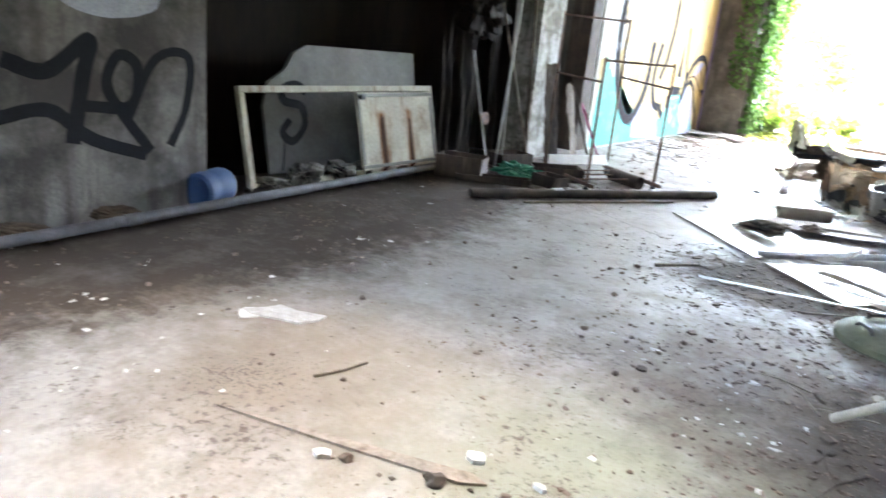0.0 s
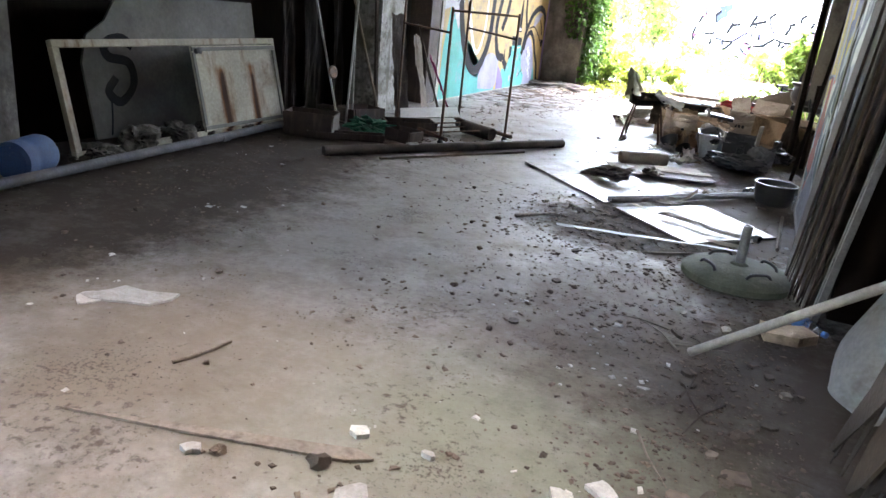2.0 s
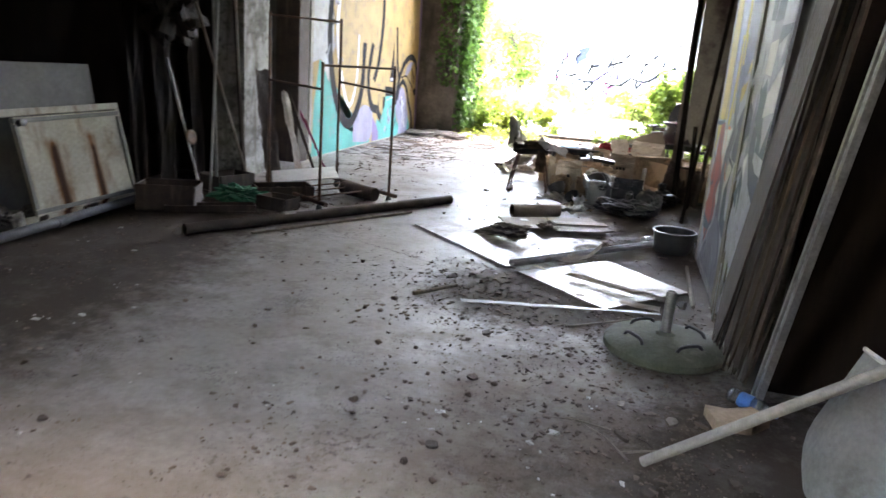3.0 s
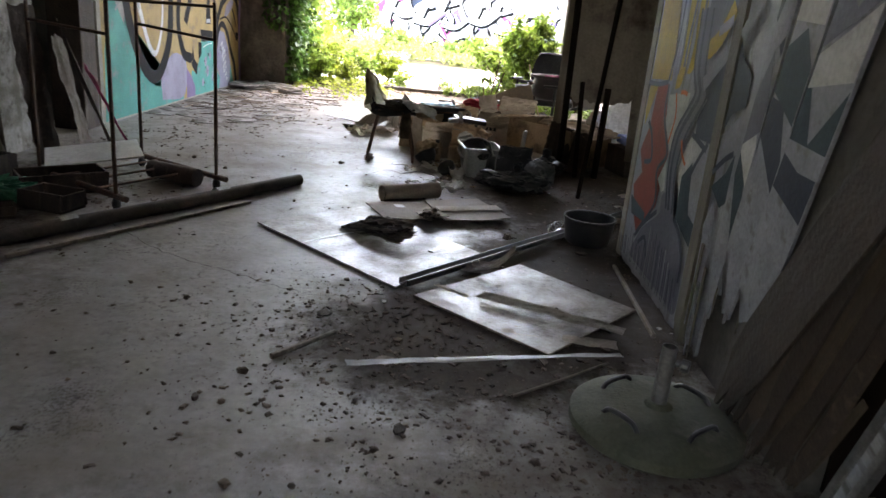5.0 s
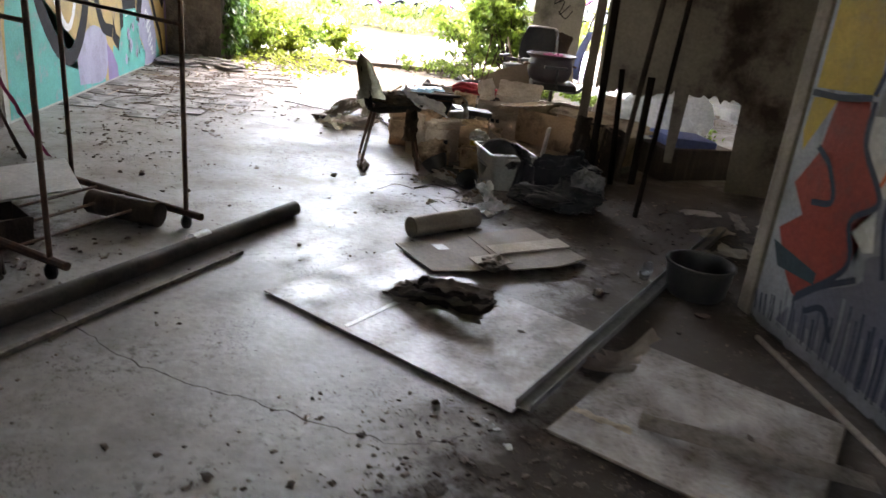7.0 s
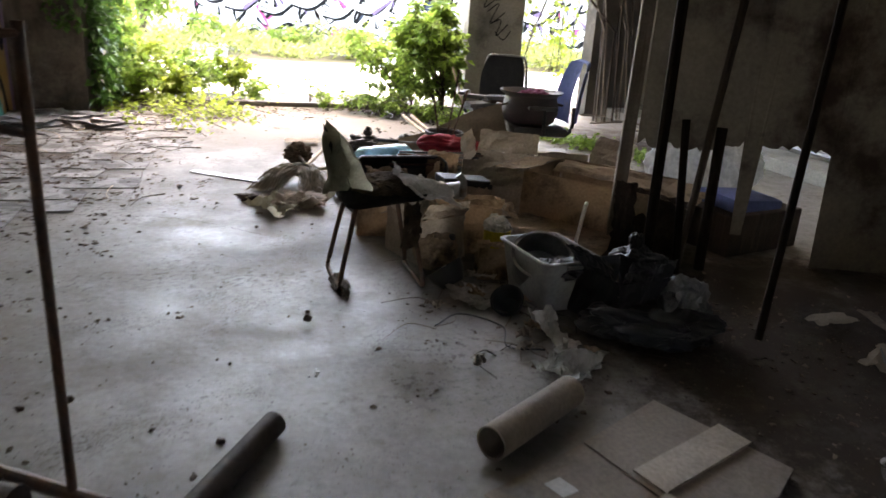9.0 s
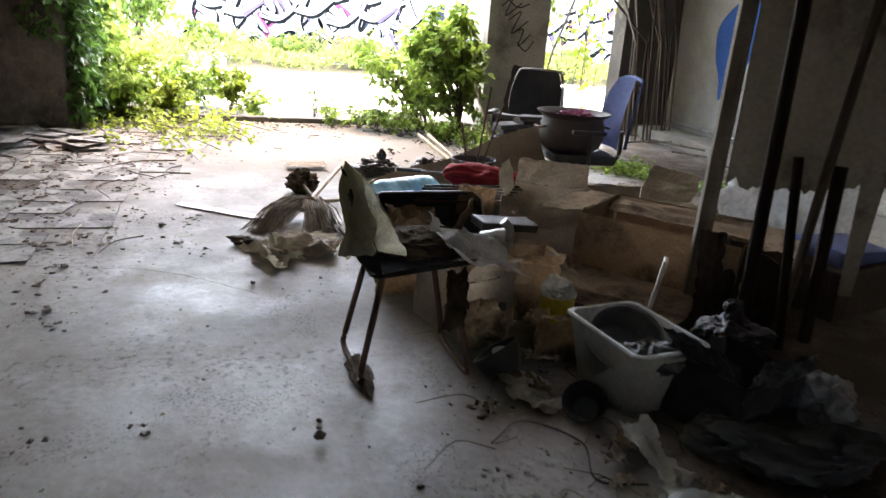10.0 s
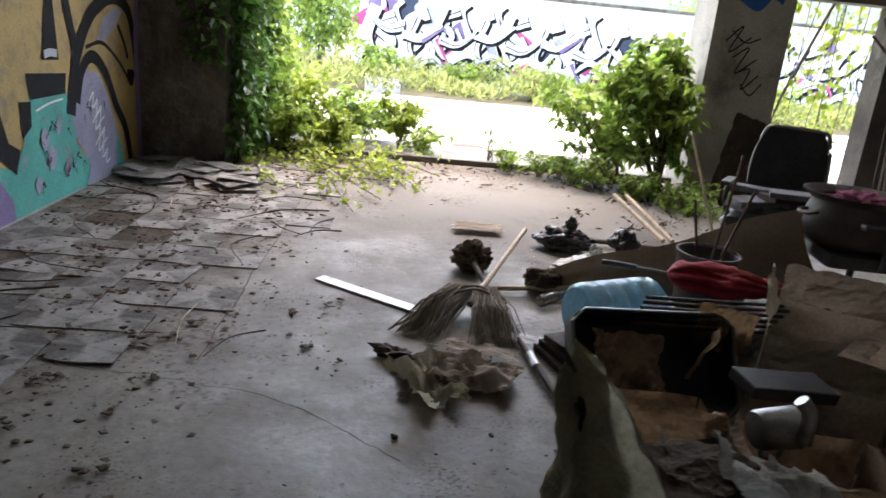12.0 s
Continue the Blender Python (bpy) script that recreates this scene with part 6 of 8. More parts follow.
for k, (x, y, w, d, a, mat, lab) in enumerate(((-1.8, 9.92, 0.2, 0.42, 20, CLOTH, "crumpled dirty cloth strip on the floor"), (-1.6, 10.0, 0.36, 0.26, -25, CARD_PALE, "torn dirty pale sheet on the floor"), (-1.55, 10.2, 0.3, 0.12, -12, CARD_PALE, "torn flat card on the floor"), (-1.3, 10.35, 0.3, 0.09, -25, WHITE_PL, "pale curved offcut on the floor"), (-1.38, 12.25, 0.34, 0.2, 5, CARD_PALE, "thin flat pale tile scrap on the floor"))):
    tagged(part("torn_sheet", b_sheet(w, d, 26, 26, wave(0.075 if k < 2 else 0.012, 3.0, k + 2), 0.003, 0.02, k), mat, None, "", pose(x, y, 0.035, 0, 0, a), True), lab, "sheet")
tagged(part("bark_piece", b_lump((0.09, 0.035, 0.03), 99, 0.6, 3), WOOD_DARK, at=pose(-1.93, 10.13, 0.025, 0, 0, -25)), "rotten dark piece of bark on the floor", "wood")
for k, (x, y) in enumerate(((-1.18, 10.85), (-1.1, 10.1))):
    e = empty("plastic_bottle", pose(x, y, 0.035, 0, 90, 40 + 50 * k), "crushed clear plastic bottle on the floor", "bottle", "crushed bottles")
    part("body", b_lathe([(0, 0), (0.03, 0.002), (0.033, 0.02), (0.027, 0.06), (0.032, 0.1), (0.03, 0.14), (0.013, 0.18), (0, 0.18)], 14), BOTTLE, e, smooth=True)
    part("cap", b_lathe([(0, 0.178), (0.015, 0.178), (0.015, 0.195), (0, 0.195)], 10), BOTTLE_BLUE, e)

# ---- plants ----
LEAF = material("sunlit_leaf", (0.25, 0.37, 0.075), (0.16, 0.27, 0.05), 8.0, 0.45, 0.0, 30, vary=0.45, translucent=0.5)
LEAF_DARK = material("dark_ivy_leaf", (0.075, 0.17, 0.03), (0.045, 0.11, 0.022), 8.0, 0.4, 0.0, 30, vary=0.5, translucent=0.4)
LEAF_YELLOW = material("pale_weed_leaf", (0.26, 0.34, 0.045), (0.18, 0.26, 0.035), 8.0, 0.55, 0.0, 30, vary=0.4, translucent=0.45)
LEAF_LIME = material("lime_runner_leaf", (0.31, 0.40, 0.06), (0.22, 0.31, 0.05), 8.0, 0.5, 0.0, 30, vary=0.35, translucent=0.45)
LEAF_VERGE = material("dry_verge_leaf", (0.33, 0.37, 0.13), (0.24, 0.29, 0.09), 8.0, 0.6, 0.0, 30, vary=0.45, translucent=0.4)
BARK = material("brown_bark", (0.11, 0.085, 0.06), (0.07, 0.055, 0.04), 9.0, 0.9, 0.5)


def leaf_mesh(name, spots, size, mat, parent=None, seed=0, droop=0.3, wide=0.55, outward=None):
    """Many small folded leaves, one at each spot, with mixed turns and sizes."""
    rng = np.random.default_rng(seed)
    p = np.asarray(spots, float)
    n = len(p)
    yaw = rng.uniform(0, 2 * np.pi, n)
    pitch = rng.normal(-droop, 0.5, n)
    d = np.stack([np.cos(yaw) * np.cos(pitch), np.sin(yaw) * np.cos(pitch), np.sin(pitch)], 1)
    if outward is not None:
        d = d * 0.8 + np.asarray(outward) * 0.5
        d /= np.linalg.norm(d, axis=1)[:, None]
    s = np.cross(d, [0, 0, 1.0])
    s /= np.linalg.norm(s, axis=1)[:, None] + 1e-9
    roll = rng.normal(0, 0.6, n)
    up = np.cross(s, d)
    s = s * np.cos(roll)[:, None] + up * np.sin(roll)[:, None]
    up = np.cross(s, d)
    ln = (size * rng.uniform(0.55, 1.25, n))[:, None]
    base, tip = p, p + d * ln - up * ln * 0.12
    mid = p + d * ln * 0.45
    lf, rt = mid - s * ln * wide * 0.5 + up * ln * 0.1, mid + s * ln * wide * 0.5 + up * ln * 0.1
    v = np.stack([base, rt, tip, lf], 1).reshape(-1, 3)
    me = bpy.data.meshes.new(name)
    k = np.arange(n) * 4
    faces = np.concatenate([np.stack([k, k + 1, k + 2], 1), np.stack([k, k + 2, k + 3], 1)])
    me.from_pydata(v.tolist(), [], faces.tolist())
    me.materials.append(mat)
    ob = new(name, me)
    if parent is not None:
        ob.parent = parent
    return ob


def shrub(name, x, y, h, spread, n, size, mat, label, seed, stems=7, z0=0.0, lean=(0, 0), category="shrub", group=""):
    """Stems that fork upward, with leaves along the outer half of each twig."""
    rnd = random.Random(seed)
    e = empty(name, pose(x, y, z0), label, category, group)
    bm = bmesh.new()
    spots = []
    for k in range(stems):
        a = rnd.uniform(0, 2 * math.pi)
        r = spread * rnd.uniform(0.2, 1.0)
        top = Vector((r * math.cos(a) + lean[0] * h, r * math.sin(a) + lean[1] * h, h * rnd.uniform(0.6, 1.0)))
        mid = top * 0.5 + Vector((rnd.uniform(-0.1, 0.1) * spread, rnd.uniform(-0.1, 0.1) * spread, 0.08 * h))
        pts = bez([(rnd.uniform(-0.04, 0.04), rnd.uniform(-0.04, 0.04), 0), mid, top], 5)
        b_tube(pts, 0.011 * max(h, 0.4), 5, bm, taper=0.003)
        for q in range(max(3, int(7 * spread + 3))):
            base = pts[rnd.randrange(3, len(pts))]
            tw = base + Vector((rnd.gauss(0, 0.3), rnd.gauss(0, 0.3), rnd.gauss(0.06, 0.18))) * spread
            tw.z = max(tw.z, 0.03)
            b_tube([base, (base + tw) / 2 + Vector((0, 0, 0.03)), tw], 0.004, 4, bm, cap=False, taper=0.002)
            for i in range(max(1, n // (stems * max(3, int(7 * spread + 3))))):
                f = rnd.uniform(0.15, 1.12)
                s = base.lerp(tw, f) + Vector((rnd.gauss(0, 0.06), rnd.gauss(0, 0.06), rnd.gauss(0, 0.05))) * max(spread, 0.3)
                s.z = max(s.z, 0.02)
                spots.append(tuple(s))
    part("stem", bm, BARK, e)
    leaf_mesh("leaves", spots, size, mat, e, seed)
    return e


shrub("leafy_bush", 0.62, 14.25, 1.5, 0.55, 3000, 0.125, LEAF, "bright green leafy bush growing beside the pillar", 3, 13, lean=(-0.12, 0.22))
shrub("leafy_bush", 0.25, 14.5, 0.95, 0.55, 1200, 0.125, LEAF, "bright green leafy bush growing beside the pillar", 33, 9, lean=(-0.3, 0.25))
for k, (x, y, h, s, n) in enumerate(((-3.0, 15.2, 0.85, 0.45, 900), (-2.6, 15.4, 0.68, 0.45, 800), (-2.0, 15.4, 0.66, 0.35, 800), (-3.15, 14.7, 0.6, 0.45, 1300), (-2.75, 14.75, 0.42, 0.4, 900), (-1.75, 15.15, 0.35, 0.25, 300), (-3.6, 15.9, 0.9, 0.5, 1300), (-2.4, 15.9, 0.5, 0.4, 700))):
    shrub("young_shrub", x, y, h, s, n, 0.085, LEAF if k % 2 else LEAF_YELLOW, "young bright green shrub at the edge of the road", 50 + k, 7, group="shrubs along the threshold")
for k, (x, y, h, s, n) in enumerate(((-0.85, 14.65, 0.3, 0.22, 260), (-0.55, 14.5, 0.28, 0.25, 300), (-0.25, 14.2, 0.25, 0.25, 300), (0.2, 13.85, 0.2, 0.3, 320), (0.5, 13.6, 0.18, 0.25, 240), (0.9, 13.9, 0.22, 0.3, 260), (-1.0, 14.9, 0.5, 0.1, 40), (-0.35, 14.55, 0.3, 0.25, 420), (-0.05, 14.15, 0.28, 0.28, 420), (0.32, 13.75, 0.24, 0.28, 420), (0.62, 13.3, 0.2, 0.28, 380), (0.9, 12.9, 0.16, 0.25, 300))):
    shrub("weed", x, y, h, s, n, 0.06, LEAF, "low green weed rooted in the floor's edge", 70 + k, 6, group="weeds by the threshold", category="weed")

# ivy over the end of the west wall, and trailing on the floor
rng = np.random.default_rng(4)
def ivy_spots(n, u0, u1, z0, z1, dens=1.0):
    out = []
    while len(out) < n:
        u, z = rng.uniform(u0, u1), rng.uniform(z0, z1)
        if noise.noise(Vector((u * 2.2, z * 1.3, 3))) > -0.25 + 0.25 * dens * rng.uniform(-1, 1):
            out.append((u, z))
    return out


ivy = empty("ivy", pose(0, 0, 0), "dark green ivy climbing the end of the wall", "ivy")
side = [(-3.46 + abs(rng.normal(0, 0.09)), u, z) for u, z in ivy_spots(5200, 13.72, 14.95, 0.15, 4.1)]
leaf_mesh("leaves", side, 0.1, LEAF_DARK, ivy, 5, 0.7, 0.8, (0.7, 0, 0))
front = [(u, 13.66 - abs(rng.normal(0, 0.05)), z) for u, z in ivy_spots(700, -3.85, -3.46, 0.9, 4.1)]
leaf_mesh("leaves", front, 0.085, LEAF_DARK, ivy, 6, 0.7, 0.8, (0, -0.6, 0))
outer = [(-3.4 + abs(rng.normal(0, 0.14)), u, z) for u, z in ivy_spots(1300, 14.6, 15.1, 0.1, 4.1)]
leaf_mesh("leaves", outer, 0.1, LEAF, ivy, 7, 0.6, 0.8, (0.7, 0, 0))
bm = bmesh.new()
for k in range(9):
    x, y = -3.44, 13.8 + 0.12 * k
    b_tube(bez([(x, y, 0), (x + rng.uniform(-0.02, 0.03), y + rng.uniform(-0.15, 0.15), 1.2), (x, y + rng.uniform(-0.2, 0.2), 2.4), (x, y + rng.uniform(-0.2, 0.2), 3.8)], 6), 0.012, 5, bm, taper=0.005)
part("stem", bm, BARK, ivy)
trail = empty("trailing_ivy", pose(0, 0, 0), "yellow-green ivy runners trailing over the floor tiles", "ivy")
spots = []
bm = bmesh.new()
for k in range(46):
    a = Vector((rng.uniform(-3.4, -2.0), rng.uniform(13.9, 14.9), 0.03))
    b = a + Vector((rng.uniform(-0.2, 0.7), -1.9 * rng.random() ** 1.8, 0))
    pts = bez([a, (a + b) / 2 + Vector((rng.uniform(-0.2, 0.2), rng.uniform(-0.2, 0.2), 0.06)), b], 6)
    b_tube(pts, 0.004, 4, bm, cap=False)
    for i in range(20):
        q = pts[rng.integers(len(pts))]
        spots.append((q.x + rng.normal(0, 0.05), q.y + rng.normal(0, 0.05), max(0.02, 0.03 + abs(rng.normal(0, 0.04)) + 0.12 * max(0, q.y - 14.2))))
part("stem", bm, BARK, trail)
leaf_mesh("leaves", spots, 0.07, LEAF_LIME, trail, 8, 0.1, 0.75)
patch = [(1.25 + 1.0 * u, 13.2 - 2.2 * u + rng.normal(0, 0.28), 0.02 + abs(rng.normal(0, 0.04))) for u in rng.uniform(0, 1, 1500)]
tagged(leaf_mesh("ground_cover", patch, 0.06, LEAF, None, 9, 0.0, 0.8), "low green creeping plants on the earth floor", "plants", kind="stuff")

# vines over the far doorway
vine = empty("hanging_vine", pose(0, 0, 0), "bright vines hanging outside the doorway", "vine")
spots, bm = [], bmesh.new()
for k in range(16):
    x, y, z0 = rng.uniform(1.75, 2.95), rng.uniform(15.05, 15.5), rng.uniform(0.5, 1.6)
    if k < 6:
        x, z0 = rng.uniform(2.6, 2.95), rng.uniform(0.2, 0.8)
    pts = bez([(x, y, 3.2), (x + rng.uniform(-0.1, 0.1), y, 2.1), (x + rng.uniform(-0.15, 0.15), y, z0)], 8)
    b_tube(pts, 0.005, 4, bm, cap=False)
    for i in range(42):
        q = pts[rng.integers(len(pts))]
        spots.append((q.x + rng.normal(0, 0.06), q.y + rng.normal(0, 0.06), q.z + rng.normal(0, 0.05)))
part("stem", bm, BARK, vine)
leaf_mesh("leaves", spots, 0.1, LEAF_YELLOW, vine, 10, 0.6, 0.8)
tagged(part("leaning_branch", b_tube([(1.85, 15.0, 0.0), (2.1, 15.1, 1.0), (2.5, 15.2, 2.0)], 0.016, 7), BARK, smooth=True), "dark branch leaning outside the doorway", "branch")

# the far verge: weeds, shrubs, a planter, trees
verge = []
for k in range(16000):
    x, y = rng.uniform(-7.5, 16), rng.uniform(21.7, 25.4)
    if y < 22.3 + 0.6 * noise.noise(Vector((x * 0.7, 0, 0))):
        continue
    h = 0.22 + 0.6 * max(0, noise.noise(Vector((x * 0.8, y * 0.8, 2))) + 0.3) * min(1, (y - 21.5) / 1.5)
    verge.append((x, y, rng.uniform(0, 1) ** 0.7 * h))
tagged(leaf_mesh("verge_weeds", verge, 0.2, LEAF_VERGE, None, 11, -0.8, 0.3), "sunlit weeds and grass along the far wall", "weeds", kind="stuff")
for k, (x, y, h, s, n, mat) in enumerate(((-2.6, 23.6, 0.95, 0.6, 700, LEAF), (-0.6, 24.3, 0.75, 0.6, 600, LEAF), (1.0, 24.2, 0.7, 0.6, 600, LEAF_YELLOW), (2.3, 23.9, 0.6, 0.5, 500, LEAF_YELLOW), (4.4, 23.8, 0.7, 0.7, 600, LEAF), (-5.0, 24.5, 1.0, 0.8, 800, LEAF_YELLOW), (-4.4, 19.6, 0.7, 0.6, 600, LEAF_YELLOW), (-3.7, 18.4, 0.6, 0.5, 600, LEAF_YELLOW), (6.5, 23.8, 0.8, 0.8, 600, LEAF))):
    shrub("verge_shrub", x, y, h, s, n, 0.15, mat, "sunlit green shrub on the far verge", 120 + k, 8, z0=-0.06, group="shrubs on the far verge")
planter = empty("planter", pose(-2.45, 22.9, -0.06, 0, 0, 4), "pale concrete planter box on the verge", "planter")
part("box", b_box((0.75, 0.35, 0.32), pose(0, 0, 0.16), 0.02), OUTWALL, planter)
part("soil", b_box((0.65, 0.25, 0.02), pose(0, 0, 0.325)), SOIL, planter)
tagged(part("concrete_block", b_box((0.45, 0.35, 0.4), pose(1.55, 22.3, 0.13, 0, 0, 12), 0.02), OUTWALL), "pale concrete block on the verge", "block")
bench = empty("roadside_bench", pose(-4.1, 24.6, -0.06, 0, 0, -10), "low dark bench by the trees", "bench")
part("plank", b_box((1.0, 0.3, 0.05), pose(0, 0, 0.42), 0.01), WOOD_DARK, bench)
for s in (-0.4, 0.4):
    part("leg", b_box((0.06, 0.26, 0.4), pose(s, 0, 0.2), 0.005), STEEL, bench)
cover = empty("manhole_cover", pose(-1.15, 16.15, -0.01), "round iron manhole cover in the road", "manhole")
part("lid", b_lathe([(0, 0.006), (0.27, 0.006), (0.27, 0), (0, 0)], 30), STEEL_RUST, cover)
for k in range(5):
    part("rib", b_box((0.46 - 0.05 * abs(k - 2), 0.02, 0.005), pose(0, -0.16 + 0.08 * k, 0.008)), STEEL_RUST, cover)


def tree(x, y, h, spread, seed, label):
    rnd = random.Random(seed)
    e = empty("tree", pose(x, y, -0.06), label, "tree", "trees beyond the yard")
    trunk = bez([(0, 0, 0), (0.1, 0.05, h * 0.3), (rnd.uniform(-0.3, 0.3), 0, h * 0.75)], 6)
    part("trunk", b_tube(trunk, 0.12, 9, taper=0.05), BARK, e, smooth=True)
    bm, spots = bmesh.new(), []
    for k in range(22):
        base = trunk[rnd.randrange(4, len(trunk))]
        a = rnd.uniform(0, 6.28)
        tip = base + Vector((math.cos(a), math.sin(a), rnd.uniform(-0.1, 0.8))) * spread * rnd.uniform(0.4, 1)
        pts = bez([base, (base + tip) / 2 + Vector((0, 0, 0.15)), tip], 5)
        b_tube(pts, 0.035, 5, bm, cap=False, taper=0.01)
        for i in range(110):
            q = pts[rnd.randrange(3, len(pts))]
            spots.append((q.x + rnd.gauss(0, 0.25), q.y + rnd.gauss(0, 0.25), q.z + rnd.gauss(0, 0.2)))
    part("branchwork", bm, BARK, e)
    leaf_mesh("crown", spots, 0.2, LEAF, e, seed, 0.5, 0.5)
    return e


for k, (x, y, h, s) in enumerate(((-4.3, 26.6, 3.2, 1.2), (-6.0, 27.5, 4.0, 1.6), (-9, 30, 5, 2.0), (9, 34, 5, 2.2))):
    tree(x, y, h, s, 200 + k, "leafy green tree beyond the road")


def house(x, y, w, d, h):
    e = empty("house", pose(x, y, -0.06, 0, 0, 8), "distant pale house with a red-brown roof", "house")
    part("wall", b_box((w, d, h), pose(0, 0, h / 2)), OUTWALL, e)
    part("roof", b_box((w + 0.8, d + 0.8, 0.18), pose(0, 0, h + 0.1, 6, 0, 0), 0.02), ROOF_RED, e, "red-brown sheet roof")
    for k in range(4):
        win = part("window", b_box((0.9, 0.06, 1.0), pose(-w / 2 + 1.2 + k * 1.7, -d / 2 - 0.03, h * 0.55), 0.01), BLACK_PL, e, "dark window")
        part("sill", b_box((1.05, 0.14, 0.06), pose(-w / 2 + 1.2 + k * 1.7, -d / 2 - 0.07, h * 0.55 - 0.54), 0.01), OUTWALL, win)
    return e


ROOF_RED = material("red_brown_sheet_roof", (0.26, 0.11, 0.08), (0.2, 0.09, 0.07), 2.0, 0.7, 0.2, stretch=(6, 1, 1))
house(-9.5, 44, 7.5, 5, 3.2)
hill = b_sheet(260, 60, 60, 12, lambda u, v: 46 * math.sin(math.pi * v) * (0.6 + 0.5 * noise.noise(Vector((u * 3, 0, 8)))) + 1.5 * noise.noise(Vector((u * 25, v * 9, 1))))
tagged(part("backdrop_hill", hill, HILL, None, "", pose(20, 200, -1)), kind="structure")

# ---- sprayed paint on walls and boards ----
def spray(name, colour, rough=0.62, wear=(0.35, 0.32, 0.28), edge=(0.64, 0.74)):
    m = material(name, colour, tuple(c * 0.75 for c in colour), 3.0, rough, 0.25, 60, stain=wear, stain_scale=6.0, stain_edge=edge)
    m.node_tree.nodes["Principled BSDF"].inputs["Specular IOR Level"].default_value = 0.1
    return m


P_BLACK = spray("black_spray_paint", (0.014, 0.014, 0.016), 0.8, wear=(0.07, 0.068, 0.06), edge=(0.66, 0.8))
P_TEAL = spray("teal_spray_paint", (0.07, 0.36, 0.31), wear=(0.22, 0.25, 0.27), edge=(0.56, 0.72))
P_PALE = spray("faded_pale_spray_paint", (0.46, 0.46, 0.45), wear=(0.3, 0.28, 0.25), edge=(0.5, 0.72))
P_ORANGE = spray("ochre_spray_paint", (0.42, 0.29, 0.125), wear=(0.2, 0.16, 0.12), edge=(0.52, 0.72))
P_LAV = spray("lavender_spray_paint", (0.30, 0.29, 0.38), wear=(0.2, 0.19, 0.22), edge=(0.54, 0.72))
P_WHITE = spray("white_spray_paint", (0.70, 0.70, 0.70))
P_BLUE = spray("deep_blue_spray_paint", (0.02, 0.095, 0.3), wear=(0.42, 0.42, 0.41), edge=(0.62, 0.66))
P_NAVY = spray("slate_blue_spray_paint", (0.05, 0.065, 0.10))
P_YEL = spray("yellow_spray_paint", (0.58, 0.36, 0.025))
P_GREY = spray("grey_spray_paint", (0.38, 0.40, 0.44))
P_PINK = spray("magenta_spray_paint", (0.55, 0.10, 0.26))
P_PURPLE = spray("violet_spray_paint", (0.22, 0.16, 0.30))


class Canvas:
    """A flat face to paint on: an origin, its across and up directions and its outward normal. Each coat lies a hair over the last."""

    def __init__(self, host, origin, across, out):
        self.host, self.o, self.a, self.n = host, Vector(origin), Vector(across), Vector(out)
        self.coat = 0.002

    def at(self, u, z):
        return self.o + self.a * u + Vector((0, 0, z)) + self.n * self.coat

    def link(self, bm, mat):
        self.coat += 0.0004
        ob = part("painted_mark", bm, mat)
        ob.parent = self.host
        if self.host is not None:
            ob.matrix_parent_inverse = self.host.matrix_basis.inverted()
        return ob

    def line(self, ctrl, width, mat, taper=1.0, n=9):
        """A brush line through a few points, its width fading to taper at the end."""
        pts = bez([(u, z, 0) for u, z in ctrl], n)
        bm = bmesh.new()
        prev = None
        for i, p in enumerate(pts):
            d = (pts[min(i + 1, len(pts) - 1)] - pts[max(i - 1, 0)])
            d = Vector((d.x, d.y, 0)).normalized()
            w = width / 2 * (1 + (taper - 1) * i / (len(pts) - 1)) * (1 + 0.12 * noise.noise(Vector((i * 0.7, width * 40, ctrl[0][0]))))
            q = Vector((-d.y, d.x, 0)) * w
            pair = [bm.verts.new(self.at(p.x + q.x, p.y + q.y)), bm.verts.new(self.at(p.x - q.x, p.y - q.y))]
            if prev:
                bm.faces.new((prev[0], prev[1], pair[1], pair[0]))
            prev = pair
        return self.link(bm, mat)

    def fill(self, ctrl, mat, round_=True, n=6):
        pts = bez([(u, z, 0) for u, z in list(ctrl) + [ctrl[0]]], n)[:-1] if round_ else [Vector((u, z, 0)) for u, z in ctrl]
        bm = bmesh.new()
        bm.faces.new([bm.verts.new(self.at(p.x, p.y)) for p in pts])
        bmesh.ops.triangulate(bm, faces=bm.faces[:])
        return self.link(bm, mat)


def named(n):
    return bpy.data.objects[n]


# the mural on the west wall
mu = Canvas(named("wall_west_mural"), (-4.22, 0, 0), (0, 1, 0), (1, 0, 0))
mu.fill([(9.05, 0.02), (13.68, 0.02), (13.68, 3.3), (9.05, 3.3)], P_ORANGE, False)
mu.fill([(9.05, 0.02), (11.2, 0.02), (11.3, 0.5), (10.7, 0.42), (10.2, 0.3), (9.6, 0.9), (9.25, 1.25), (9.1, 0.7)], P_TEAL, False)
mu.fill([(9.7, 1.9), (10.2, 2.4), (10.9, 2.2), (11.3, 2.8), (10.4, 3.2), (9.7, 2.9)], P_LAV)
mu.fill([(10.5, 0.08), (11.2, 0.06), (11.3, 0.45), (10.9, 0.6), (10.5, 0.4)], P_LAV)
mu.fill([(9.05, 1.2), (9.3, 1.25), (9.55, 0.95), (9.7, 1.4), (9.62, 2.2), (9.8, 3.3), (9.05, 3.3)], P_PALE, False)
mu.line([(9.75, 2.9), (9.55, 1.6), (9.8, 0.75), (10.3, 0.36), (10.75, 0.75), (10.85, 1.5)], 0.16, P_BLACK)
mu.line([(9.95, 2.6), (9.8, 1.6), (10.05, 0.9), (10.32, 0.62), (10.55, 0.95), (10.6, 1.6)], 0.1, P_WHITE, 0.4)
